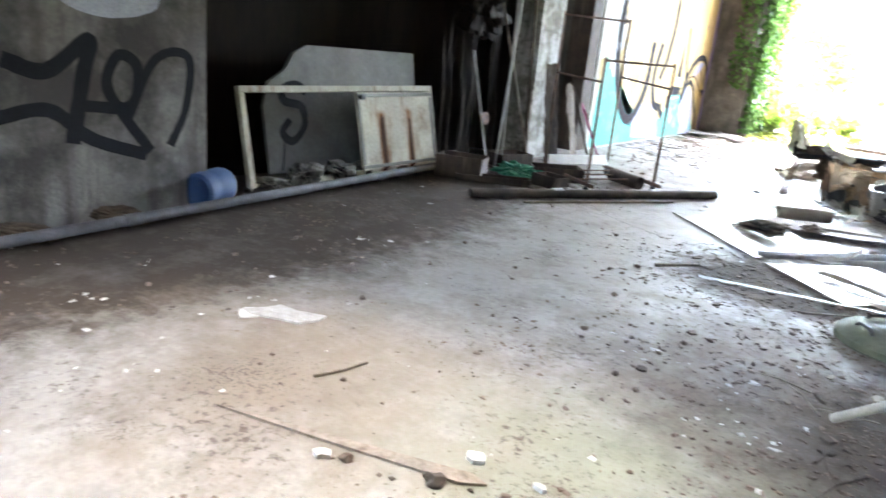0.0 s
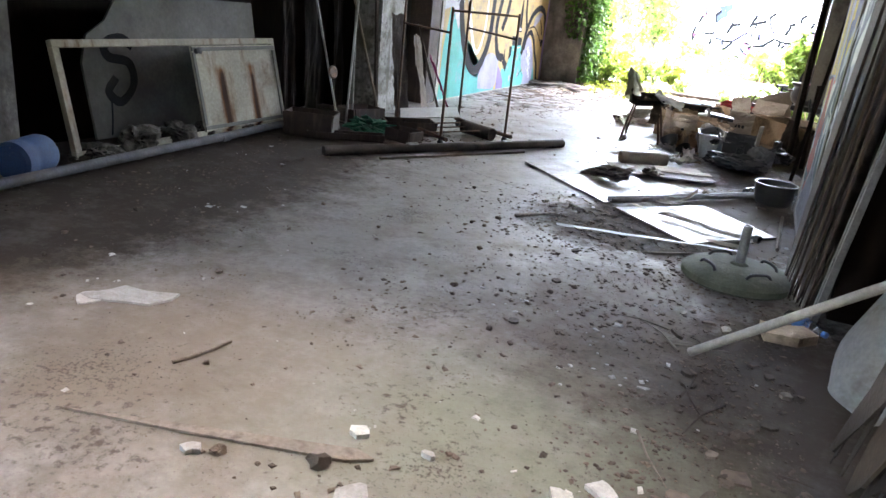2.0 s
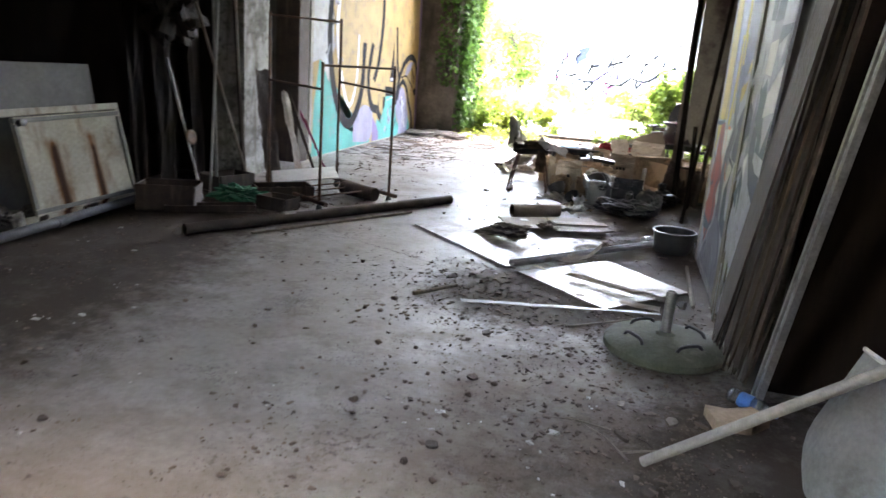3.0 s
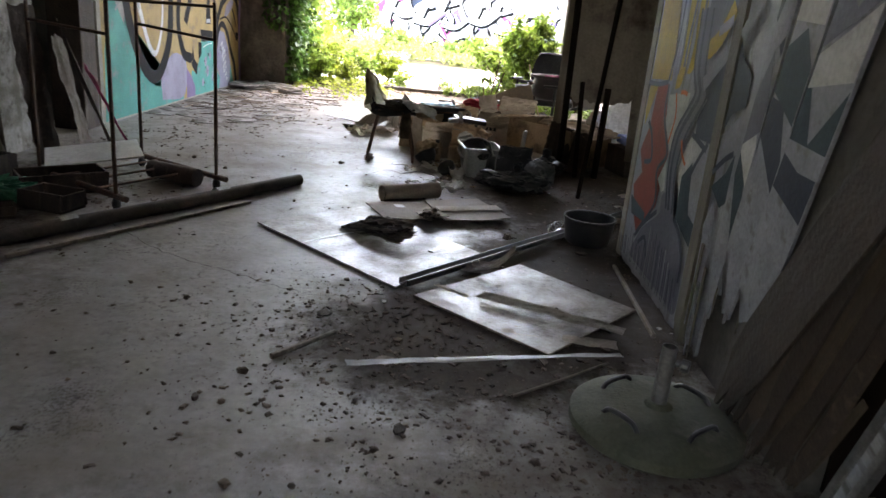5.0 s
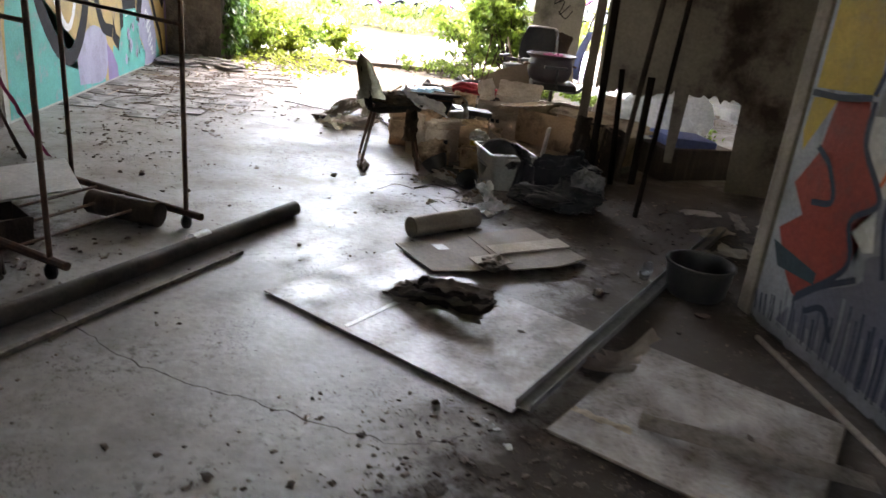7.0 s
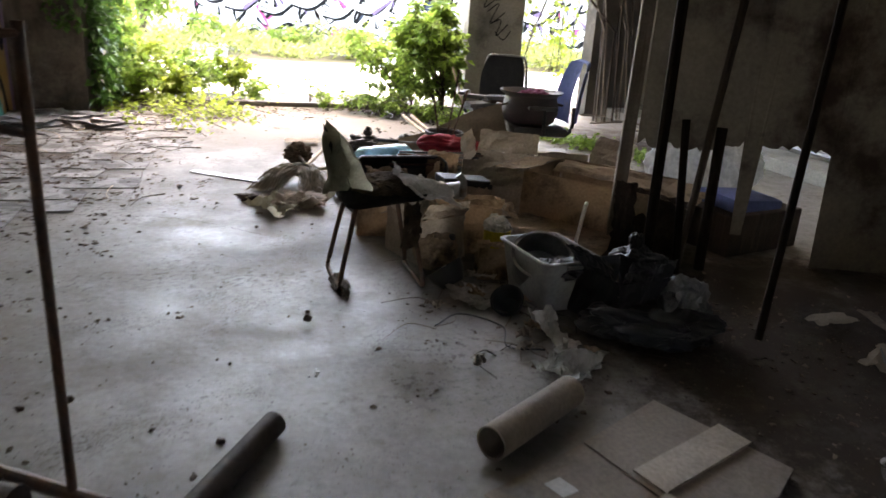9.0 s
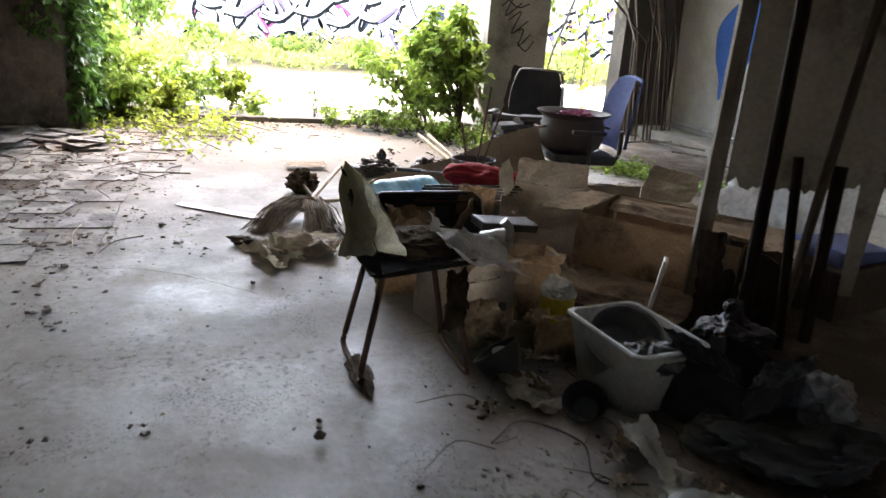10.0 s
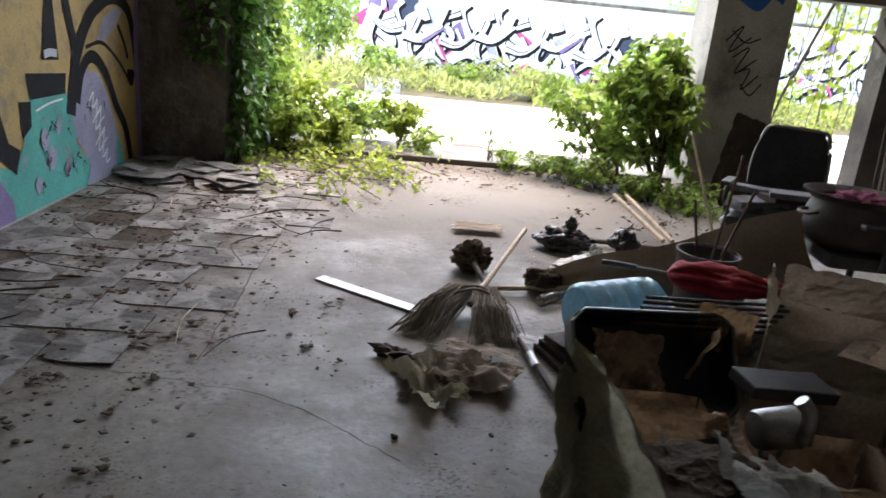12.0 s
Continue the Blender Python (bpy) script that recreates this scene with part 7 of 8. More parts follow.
mu.line([(11.2, 1.5), (11.05, 1.0), (11.2, 0.6), (11.5, 0.5)], 0.13, P_BLACK)
mu.line([(11.5, 2.9), (11.62, 2.0), (11.5, 1.3), (11.3, 0.95)], 0.13, P_BLACK)
# near the corner: teal and lavender letters with black outlines
mu.fill([(11.4, 0.02), (11.5, 0.36), (11.66, 0.3), (11.77, 0.45), (11.87, 0.72), (12.34, 0.72), (12.44, 0.52), (12.46, 0.36), (12.72, 0.12), (12.6, 0.02)], P_TEAL, False)
mu.fill([(11.3, 0.02), (11.62, 0.02), (11.6, 0.14), (11.48, 0.28), (11.3, 0.4)], P_PURPLE, False)
mu.fill([(12.42, 0.56), (12.52, 0.72), (12.65, 0.84), (12.87, 0.8), (13.04, 0.6), (13.18, 0.32), (13.16, 0.02), (12.62, 0.02), (12.68, 0.14), (12.58, 0.28), (12.46, 0.38)], P_LAV, False)
mu.fill([(13.17, 0.34), (13.34, 0.02), (13.14, 0.02)], P_TEAL, False)
mu.fill([(11.84, 0.86), (12.36, 0.83), (12.34, 0.7), (11.88, 0.7)], P_BLACK, False)
mu.fill([(11.75, 0.7), (11.88, 0.69), (11.87, 0.54), (11.76, 0.48)], P_BLACK, False)
mu.fill([(11.53, 0.66), (11.6, 0.48), (11.72, 0.42), (11.66, 0.28), (11.48, 0.42)], P_BLACK, False)
mu.fill([(12.2, 1.6), (12.27, 0.92), (12.05, 0.93)], P_BLACK, False)
mu.line([(12.08, 0.96), (12.16, 0.97), (12.25, 0.96)], 0.05, P_GREY)
mu.line([(12.32, 1.8), (12.41, 1.29), (12.5, 1.04), (12.54, 0.92)], 0.09, P_BLACK)
mu.line([(12.4, 0.55), (12.47, 0.78), (12.56, 0.98), (12.8, 1.22), (13.16, 1.34), (13.46, 1.26), (13.58, 1.02), (13.63, 0.72)], 0.13, P_BLACK, 0.7)
mu.line([(12.5, 0.62), (12.6, 0.84), (12.78, 0.92), (13.0, 0.79), (13.17, 0.54), (13.35, 0.33), (13.45, 0.04)], 0.09, P_BLACK)
mu.fill([(12.87, 1.03), (12.97, 1.18), (13.2, 1.27), (13.36, 1.24), (13.2, 1.12), (12.98, 1.02)], P_LAV, False)
mu.line([(12.67, 0.99), (12.96, 1.01), (13.26, 0.86), (13.46, 0.7)], 0.028, P_BLACK)
mu.fill([(13.42, 0.8), (13.57, 0.77), (13.52, 0.66), (13.43, 0.7)], P_BLACK)
mu.line([(13.25, 1.14), (13.36, 1.02), (13.44, 0.88)], 0.04, P_BLACK)
mu.line([(13.52, 3.2), (13.66, 1.6), (13.62, 0.9), (13.66, 0.04)], 0.1, P_PURPLE)
for u, z, w in ((12.09, 0.31, 0.07), (12.2, 0.5, 0.045), (11.9, 0.17, 0.05), (12.01, 0.44, 0.06), (12.3, 0.2, 0.05)):
    mu.fill([(u - w, z), (u, z - w * 1.2), (u + w, z), (u, z + w * 1.2)], P_LAV)
mu.line([(11.92, 0.63), (12.1, 0.66), (12.28, 0.67)], 0.014, P_WHITE)
for k in range(9):
    u, z = 12.68 + 0.05 * (k % 3) + 0.012 * k, 0.62 - 0.055 * k
    mu.line([(u, z), (u + 0.07, z + 0.05), (u + 0.05, z - 0.05), (u + 0.12, z - 0.03)], 0.014, P_WHITE)
rnd = random.Random(5)
for k in range(26):
    u, z = rnd.uniform(11.95, 12.95), rnd.uniform(0.12, 0.62)
    mu.line([(u, z), (u + rnd.uniform(-0.04, 0.04), z + rnd.uniform(-0.04, 0.04)), (u + rnd.uniform(-0.06, 0.06), z - 0.05)], rnd.uniform(0.008, 0.022), P_BLACK if k % 3 else P_PURPLE, 0.3)
rnd = random.Random(8)
for k in range(16):
    u, z = rnd.uniform(9.2, 9.9), rnd.uniform(1.1, 2.0)
    mu.line([(u, z), (u + rnd.uniform(-0.1, 0.1), z + rnd.uniform(-0.15, 0.15)), (u + rnd.uniform(-0.1, 0.1), z + 0.1)], 0.02, P_GREY if k % 2 else P_BLACK)

# black lettering by the bay
tg = Canvas(named("wall_west_near"), (-4.25, 0, 0), (0, 1, 0), (1, 0, 0))
tg.line([(1.72, 0.98), (1.95, 0.92), (2.2, 1.1), (2.16, 0.9), (2.08, 0.5)], 0.09, P_BLACK)
tg.line([(1.66, 0.66), (1.95, 0.7), (2.2, 0.52), (2.55, 0.4)], 0.08, P_BLACK)
tg.line([(2.15, 0.72), (2.45, 0.72), (2.5, 0.95), (2.38, 1.02), (2.3, 0.85), (2.4, 0.66), (2.58, 0.42)], 0.07, P_BLACK)
tg.line([(2.42, 0.62), (2.62, 1.0), (2.86, 1.02), (2.84, 0.7), (2.72, 0.45)], 0.06, P_BLACK)
tg.line([(1.9, 1.5), (2.2, 1.3), (2.6, 1.35), (2.5, 1.6)], 0.11, P_GREY)

# the mark on the grey board
hb = Canvas(headboard, headboard.matrix_basis @ Vector((0.012, 0, 0)), headboard.matrix_basis.to_3x3() @ Vector((0, 1, 0)), headboard.matrix_basis.to_3x3() @ Vector((1, 0, 0)))
hb.line([(-0.6, 0.66), (-0.72, 0.72), (-0.85, 0.68), (-0.82, 0.59), (-0.64, 0.54), (-0.6, 0.38), (-0.72, 0.26), (-0.83, 0.34), (-0.76, 0.44)], 0.068, P_BLACK)
hb.line([(-0.81, 0.32), (-0.81, 0.15), (-0.82, 0.02)], 0.016, P_BLACK)

# painted boards nailed along the partition, their feet rotted into splinters
def rotted_board(y0, y1, foot, front, back, depth, mat, parent, name, seed, top=3.3):
    """An upright board on the partition; its lower edge is torn into long splinters up to depth high."""
    q = random.Random(seed)
    n_ = max(6, int((y0 - y1) / 0.011))
    low = []
    for i in range(n_ + 1):
        y = y0 + (y1 - y0) * i / n_
        low.append((y, max(0.004, foot + depth * (0.5 * noise.noise(Vector((y * 9, seed, 0))) + 0.45 * q.random() ** 3 + (0.12 * q.random() if i % 2 else 0)))))
    ring = low + [(y1, top), (y0, top)]
    bm = bmesh.new()
    fr = [bm.verts.new((front, y, z)) for y, z in ring]
    bk = [bm.verts.new((back, y, z)) for y, z in ring]
    bm.faces.new(fr), bm.faces.new(bk[::-1])
    for k in range(len(ring)):
        bm.faces.new((fr[k], fr[(k + 1) % len(ring)], bk[(k + 1) % len(ring)], bk[k]))
    bmesh.ops.triangulate(bm, faces=[f for f in bm.faces if len(f.verts) > 4])
    return part(name, bm, mat, parent)


gp = empty("graffiti_board", pose(0.27, 5.3, 0), "upright plywood boards covered in colourful spray paint, rotted at the foot", "board")
gp.matrix_basis = Matrix.Identity(4)
painted_ply = streaked(material("painted_plywood", (0.26, 0.265, 0.285), (0.15, 0.155, 0.175), 3.0, 0.62, 0.25, 60, stain=(0.12, 0.115, 0.12), stain_scale=2.5, stain_edge=(0.52, 0.7)), (0.09, 0.078, 0.068), (14, 14, 0.8), (0.55, 0.68), 0.8)
BARE_PLY = streaked(material("bare_weathered_ply", (0.125, 0.112, 0.08), (0.08, 0.07, 0.05), 5.0, 0.8, 0.4, 60), (0.08, 0.06, 0.045), (20, 20, 0.9), (0.52, 0.66), 0.85)
rotted_board(6.17, 5.05, 0.015, 0.262, 0.276, 0.05, painted_ply, gp, "sheet", 1)
rotted_board(5.045, 4.955, 0.0, 0.25, 0.276, 0.12, BARE_PLY, gp, "bare_plank", 2)
rotted_board(4.95, 4.76, 0.03, 0.262, 0.276, 0.3, painted_ply, gp, "plank", 3)
rotted_board(4.755, 4.6, 0.36, 0.258, 0.274, 0.3, painted_ply, gp, "plank", 4)
rotted_board(4.595, 4.48, 0.42, 0.25, 0.27, 0.35, BARE_PLY, gp, "bare_plank", 5)
rotted_board(4.475, 4.28, 0.45, 0.255, 0.272, 0.35, painted_ply, gp, "plank", 6)
for k, (y, z0, z1) in enumerate(((4.87, 0.02, 0.5), (4.83, 0.0, 0.34), (4.79, 0.0, 0.42), (4.68, 0.2, 0.7), (4.64, 0.28, 0.62), (4.52, 0.3, 0.75), (4.4, 0.3, 0.6))):
    part("splinter", b_slab([(-0.012, 0.0), (0.004, -z1 + z0), (0.014, -(z1 - z0) * 0.4), (0.012, 0.0)], 0, 0.006), painted_ply if k % 2 else BARE_PLY, gp, "", Matrix.Translation((0.246, y, z1)) @ Matrix(((0, 0, -1, 0), (1, 0, 0, 0), (0, 1, 0, 0), (0, 0, 0, 1))))
# worn paints, their colours also lowered for the dimmer light on these boards
P_SLATE = spray("dimmed_slate_spray_paint", (0.03, 0.038, 0.06), wear=(0.08, 0.08, 0.09), edge=(0.58, 0.8))
P_DUSK = spray("dark_petrol_spray_paint", (0.028, 0.052, 0.066), wear=(0.07, 0.075, 0.08), edge=(0.58, 0.8))
P_ASH = spray("ash_grey_spray_paint", (0.27, 0.275, 0.30), wear=(0.2, 0.2, 0.21), edge=(0.5, 0.74))
P_CHALK = spray("dimmed_white_spray_paint", (0.5, 0.49, 0.46), wear=(0.3, 0.28, 0.25), edge=(0.52, 0.74))
P_OCHRE = spray("deep_yellow_spray_paint", (0.44, 0.29, 0.045), wear=(0.3, 0.22, 0.08), edge=(0.52, 0.74))
P_BRICK = spray("dimmed_red_spray_paint", (0.27, 0.045, 0.032), wear=(0.16, 0.05, 0.045), edge=(0.52, 0.74))
P_FLAME = spray("orange_spray_paint", (0.55, 0.11, 0.025))
P_MAUVE = spray("grey_mauve_spray_paint", (0.13, 0.13, 0.165), wear=(0.13, 0.13, 0.15), edge=(0.5, 0.74))
pc = Canvas(gp, (0.262, 0, 0), (0, 1, 0), (-1, 0, 0))
pc.fill([(6.14, 1.08), (5.77, 1.1), (5.83, 1.38), (5.9, 1.9), (6.15, 1.9)], P_OCHRE, False)
pc.fill([(6.14, 1.04), (5.98, 1.06), (6.12, 0.82), (6.15, 0.9)], P_OCHRE, False)
pc.fill([(5.69, 1.06), (5.66, 1.27), (5.68, 1.6), (5.57, 1.6), (5.58, 1.27), (5.6, 1.1)], P_OCHRE)
pc.fill([(5.55, 1.15), (5.52, 1.26), (5.51, 1.6), (5.43, 1.6), (5.45, 1.24), (5.49, 1.16)], P_OCHRE)
pc.fill([(5.98, 1.07), (5.8, 1.08), (5.75, 0.94), (5.6, 0.75), (5.7, 0.65), (5.65, 0.46), (5.91, 0.23), (6.0, 0.3), (6.13, 0.47), (6.0, 0.57), (6.11, 0.68), (6.01, 0.83)], P_BRICK, False)
pc.fill([(6.14, 0.41), (5.81, 0.38), (5.81, 0.33), (6.07, 0.31)], P_DUSK, False)
pc.fill([(5.75, 1.03), (5.44, 1.07), (5.44, 0.99), (5.54, 0.89), (5.58, 0.76), (5.74, 0.89)], P_CHALK, False)
pc.fill([(5.41, 0.69), (5.35, 0.84), (5.26, 0.92), (5.19, 0.87), (5.1, 0.88), (5.23, 0.76), (5.27, 0.72), (5.32, 0.59)], P_CHALK, False)
pc.fill([(5.69, 0.6), (5.6, 0.72), (5.55, 0.57), (5.6, 0.55)], P_CHALK, False)
pc.fill([(5.98, 0.09), (5.82, 0.29), (5.57, 0.44), (5.57, 0.54), (5.45, 0.58), (5.36, 0.49), (5.22, 0.45), (5.1, 0.31), (5.08, 0.09), (5.29, 0.09), (5.72, 0.09)], P_MAUVE)
pc.fill([(5.25, 1.13), (5.13, 1.2), (5.06, 1.26), (5.06, 0.89), (5.26, 0.89), (5.27, 0.98), (5.2, 1.06)], P_SLATE, False)
pc.fill([(4.945, 1.33), (4.88, 1.25), (4.78, 1.2), (4.78, 1.08), (4.89, 1.04), (4.945, 0.97)], P_SLATE, False)
pc.fill([(5.21, 0.7), (5.14, 0.82), (5.06, 0.88), (5.06, 0.54), (5.18, 0.58)], P_ASH, False)
pc.fill([(5.33, 0.69), (5.22, 0.78), (5.18, 0.62), (5.15, 0.55), (5.06, 0.53), (5.06, 0.42), (5.17, 0.45), (5.31, 0.49)], P_DUSK, False)
pc.fill([(5.4, 1.9), (5.06, 1.9), (5.06, 1.42), (5.2, 1.35), (5.36, 1.3)], P_MAUVE)
pc.fill([(4.945, 0.95), (4.79, 1.05), (4.77, 0.9), (4.945, 0.8)], P_ASH, False)
pc.fill([(4.945, 0.73), (4.83, 0.81), (4.77, 0.9), (4.77, 0.7), (4.82, 0.67)], P_DUSK, False)
pc.fill([(4.945, 0.56), (4.89, 0.69), (4.8, 0.57), (4.83, 0.43), (4.9, 0.42)], P_ASH, False)
pc.line([(5.48, 1.9), (5.47, 1.4), (5.43, 1.29), (5.34, 1.26), (5.19, 1.32), (5.07, 1.45)], 0.085, P_OCHRE)
pc.line([(5.4, 1.45), (5.36, 1.19), (5.28, 1.08), (5.35, 0.99), (5.46, 0.86), (5.48, 0.69), (5.41, 0.5)], 0.15, P_MAUVE, 0.8)
for d, w, mat in ((0.075, 0.022, P_SLATE), (-0.075, 0.022, P_SLATE), (0.012, 0.03, P_SLATE)):
    pc.line([(5.4 + d, 1.45), (5.36 + d, 1.19), (5.28 + d, 1.08), (5.35 + d, 0.99), (5.46 + d, 0.86), (5.48 + d * 0.8, 0.69), (5.41 + d * 0.7, 0.5)], w, mat)
pc.line([(5.27, 1.12), (5.16, 1.2), (5.06, 1.27)], 0.07, P_ASH)
pc.line([(4.94, 1.33), (4.86, 1.42), (4.78, 1.46)], 0.07, P_ASH)
pc.line([(5.2, 1.35), (5.11, 1.38), (5.06, 1.4)], 0.045, P_ASH)
pc.line([(5.62, 1.05), (5.57, 0.94), (5.61, 0.8)], 0.018, P_FLAME)
pc.line([(5.41, 0.85), (5.37, 0.79), (5.3, 0.75)], 0.018, P_FLAME)
pc.line([(5.55, 1.06), (5.5, 1.065), (5.45, 1.06)], 0.02, P_FLAME)
for a in (((6.14, 1.06), (5.95, 1.065), (5.78, 1.09)), ((5.76, 1.08), (5.74, 0.92), (5.59, 0.75), (5.7, 0.64), (5.65, 0.47), (5.88, 0.25)), ((5.9, 0.22), (5.76, 0.34), (5.58, 0.45)), ((5.31, 0.49), (5.19, 0.44), (5.1, 0.34), (5.09, 0.24)), ((5.81, 0.21), (5.7, 0.27), (5.61, 0.17)), ((5.22, 0.7), (5.12, 0.83), (5.06, 0.89)), ((4.945, 0.79), (4.85, 0.86), (4.77, 0.9)), ((5.77, 1.1), (5.72, 1.35), (5.75, 1.9)), ((6.0, 0.86), (5.9, 0.8), (5.83, 0.68), (5.95, 0.64)), ((5.27, 0.9), (5.16, 0.88), (5.06, 0.86))):
    pc.line(a, 0.026, P_SLATE)
for a in (((5.68, 1.62), (5.63, 1.3), (5.64, 1.14)), ((5.42, 1.6), (5.4, 1.3)), ((5.52, 1.6), (5.56, 1.3), (5.56, 1.18))):
    pc.line(a, 0.03, P_MAUVE)
rnd = random.Random(15)
for k in range(44):
    u = 5.07 + 0.024 * k + rnd.uniform(-0.008, 0.008)
    top = 0.16 + 0.12 * rnd.random() + (0.1 if 5.2 < u < 5.6 else 0.0)
    pc.line([(u + 0.02, top), (u + 0.005, top * 0.65), (u, 0.085)], rnd.uniform(0.006, 0.016), P_ASH if k % 3 == 0 else P_SLATE, 0.6, 4)
def board_marks(ob, w, seed):
    """Sprayed shapes that run across one leaning board, above its torn foot."""
    q = random.Random(seed)
    for k in range(12):
        y0 = 0.42 + 0.19 * k + q.uniform(-0.05, 0.05)
        x0, x1 = -w / 2 + 0.004, w / 2 - 0.004
        a, b, c, d = (q.uniform(-0.12, 0.16) for _ in range(4))
        z = 0.0065 + 0.0006 * k
        part("painted_mark", b_slab([(x0, y0 + a), (x1, y0 + b), (x1, y0 + b + 0.1 + abs(c)), ((x0 + x1) / 2, y0 + 0.2 + d), (x0, y0 + a + 0.1 + abs(d))], z, z + 0.0004), (P_ASH, P_SLATE, P_DUSK, P_CHALK, P_MAUVE, P_SLATE)[(k + seed) % 6], ob)


for k, (foot, head, w) in enumerate((((0.235, 4.56, 0.3), (0.235, 4.1, 2.8), 0.2), ((0.222, 4.33, 0.36), (0.222, 3.75, 2.8), 0.24), ((0.245, 4.72, 0.22), (0.245, 4.4, 2.8), 0.12))):
    board_marks(torn_strip(foot, head, w, 0.26, painted_ply, 900 + k, "", host=gp), w, k)
tagged(part("floor_batten", b_tube([(0.18, 5.95, 0.012), (0.16, 5.4, 0.014), (0.15, 4.98, 0.012)], 0.013, 7), WOOD, smooth=True), "thin splintered batten lying at the painted board's foot", "batten")
tagged(part("door_jamb", b_box((0.11, 0.09, 4.18), pose(0.32, 6.25, 2.09, 0, 0, 3), 0.008), WOOD), "grey weathered timber jamb at the partition's end", "jamb", kind="structure")
# tags on the far pillar and the white east wall
pl = Canvas(named("wall_north_pillar"), (0, 14.6, 0), (1, 0, 0), (0, -1, 0))
pl.fill([(1.1, 1.95), (1.4, 1.8), (1.55, 1.95), (1.65, 1.9), (1.68, 2.4), (1.1, 2.4)], P_BLUE)
for k, pts in enumerate((((1.15, 1.5), (1.3, 1.65), (1.2, 1.4), (1.4, 1.55)), ((1.25, 1.35), (1.4, 1.45), (1.3, 1.2), (1.5, 1.35)), ((1.3, 1.2), (1.45, 1.25), (1.4, 1.05), (1.55, 1.2)), ((1.2, 1.6), (1.35, 1.5), (1.5, 1.55)), ((1.38, 1.1), (1.5, 1.0), (1.6, 1.12)))):
    pl.line(pts, 0.014, P_BLACK)
lw = Canvas(named("wall_east"), (3.7, 0, 0), (0, 1, 0), (-1, 0, 0))
lw.fill([(13.3, 1.78), (13.6, 1.72), (13.88, 1.45), (13.85, 1.1), (13.72, 0.85), (13.66, 0.6), (13.5, 0.8), (13.25, 1.05), (13.1, 1.4), (13.2, 1.7)], P_BLUE)
lw.fill([(12.9, 0.95), (12.65, 0.98), (12.45, 0.75), (12.3, 0.45), (12.55, 0.35), (12.85, 0.55)], P_BLUE)
lw.fill([(12.75, 1.5), (12.4, 1.65), (12.1, 1.4), (12.15, 1.0), (12.5, 0.9), (12.75, 1.15)], P_LAV)
lw.fill([(12.9, 2.5), (12.2, 2.5), (12.2, 1.85), (12.6, 1.75), (12.85, 2.0)], P_BLUE)
for pts in (((12.75, 1.5), (12.5, 1.66), (12.2, 1.5)), ((12.7, 1.2), (12.5, 0.95), (12.2, 1.05)), ((12.5, 1.4), (12.42, 1.2), (12.55, 1.1)), ((12.85, 0.6), (12.5, 0.4), (12.3, 0.5)), ((12.62, 1.35), (12.6, 1.25), (12.55, 1.32)), ((12.35, 1.4), (12.3, 1.3), (12.26, 1.38))):
    lw.line(pts, 0.035, P_NAVY)
lw.line([(12.75, 0.9), (12.6, 0.75), (12.42, 0.66)], 0.04, P_YEL)
tagged(part("conduit", b_tube([(3.68, 13.0, 0.85), (3.68, 12.95, 1.6), (3.68, 12.8, 2.6)], 0.012, 8), STEEL_RUST, smooth=True), "thin rusty conduit on the white wall", "conduit")
tagged(part("water_pipe", b_tube(bez([(3.68, 13.45, 0.78), (3.68, 13.1, 0.78), (3.68, 12.98, 0.8), (3.68, 12.96, 1.0)], 5), 0.014, 8), STEEL, smooth=True), "grey water pipe on the white wall", "pipe")
for k, (y, z) in enumerate(((13.2, 1.75), (12.85, 1.45), (13.1, 1.3), (13.95, 1.8))):
    tagged(part("wall_hook", b_lathe([(0, 0), (0.025, 0), (0.02, 0.03), (0.03, 0.05), (0, 0.06)], 10), STEEL_RUST, at=pose(3.7, y, z, 0, -90, 0)), "small rusty fitting on the white wall", "fitting", "fittings on the white wall")
tagged(part("skirting_pipe", b_tube([(3.62, 14.5, 0.22), (3.62, 10.5, 0.2)], 0.02, 8), STEEL, smooth=True), "pipe running low along the white wall", "pipe")
tagged(part("earth_step", b_box((0.5, 4.5, 0.14), pose(3.45, 12.4, 0.07), 0.02), PLASTER), "low broken concrete step along the white wall", "step", kind="structure")
for k in range(14):
    r = random.Random(k)
    x, y = 2.75 + 0.055 * k, 14.45 - r.uniform(0, 0.25)
    tagged(part("bamboo_cane", b_tube([(x, y - 0.2, 0.0), (x + r.uniform(-0.1, 0.1), y, 1.2), (x + r.uniform(-0.25, 0.25), 14.62, r.uniform(1.6, 2.6))], r.uniform(0.008, 0.018), 7), WOOD_DARK if k % 3 else WOOD, smooth=True), "dry cane leaning in the dark corner", "cane", "canes in the corner")
for k in range(9):
    r = random.Random(k + 40)
    a = Vector((r.uniform(2.6, 3.4), r.uniform(12.2, 14.2), 0.16 if k % 2 else 0.03))
    tagged(part("fallen_cane", b_tube([a, a + Vector((r.uniform(-0.5, 0.3), r.uniform(-0.6, 0.6), 0.02))], 0.012, 6), WOOD, smooth=True), "dry stick lying by the white wall", "stick", "fallen sticks")

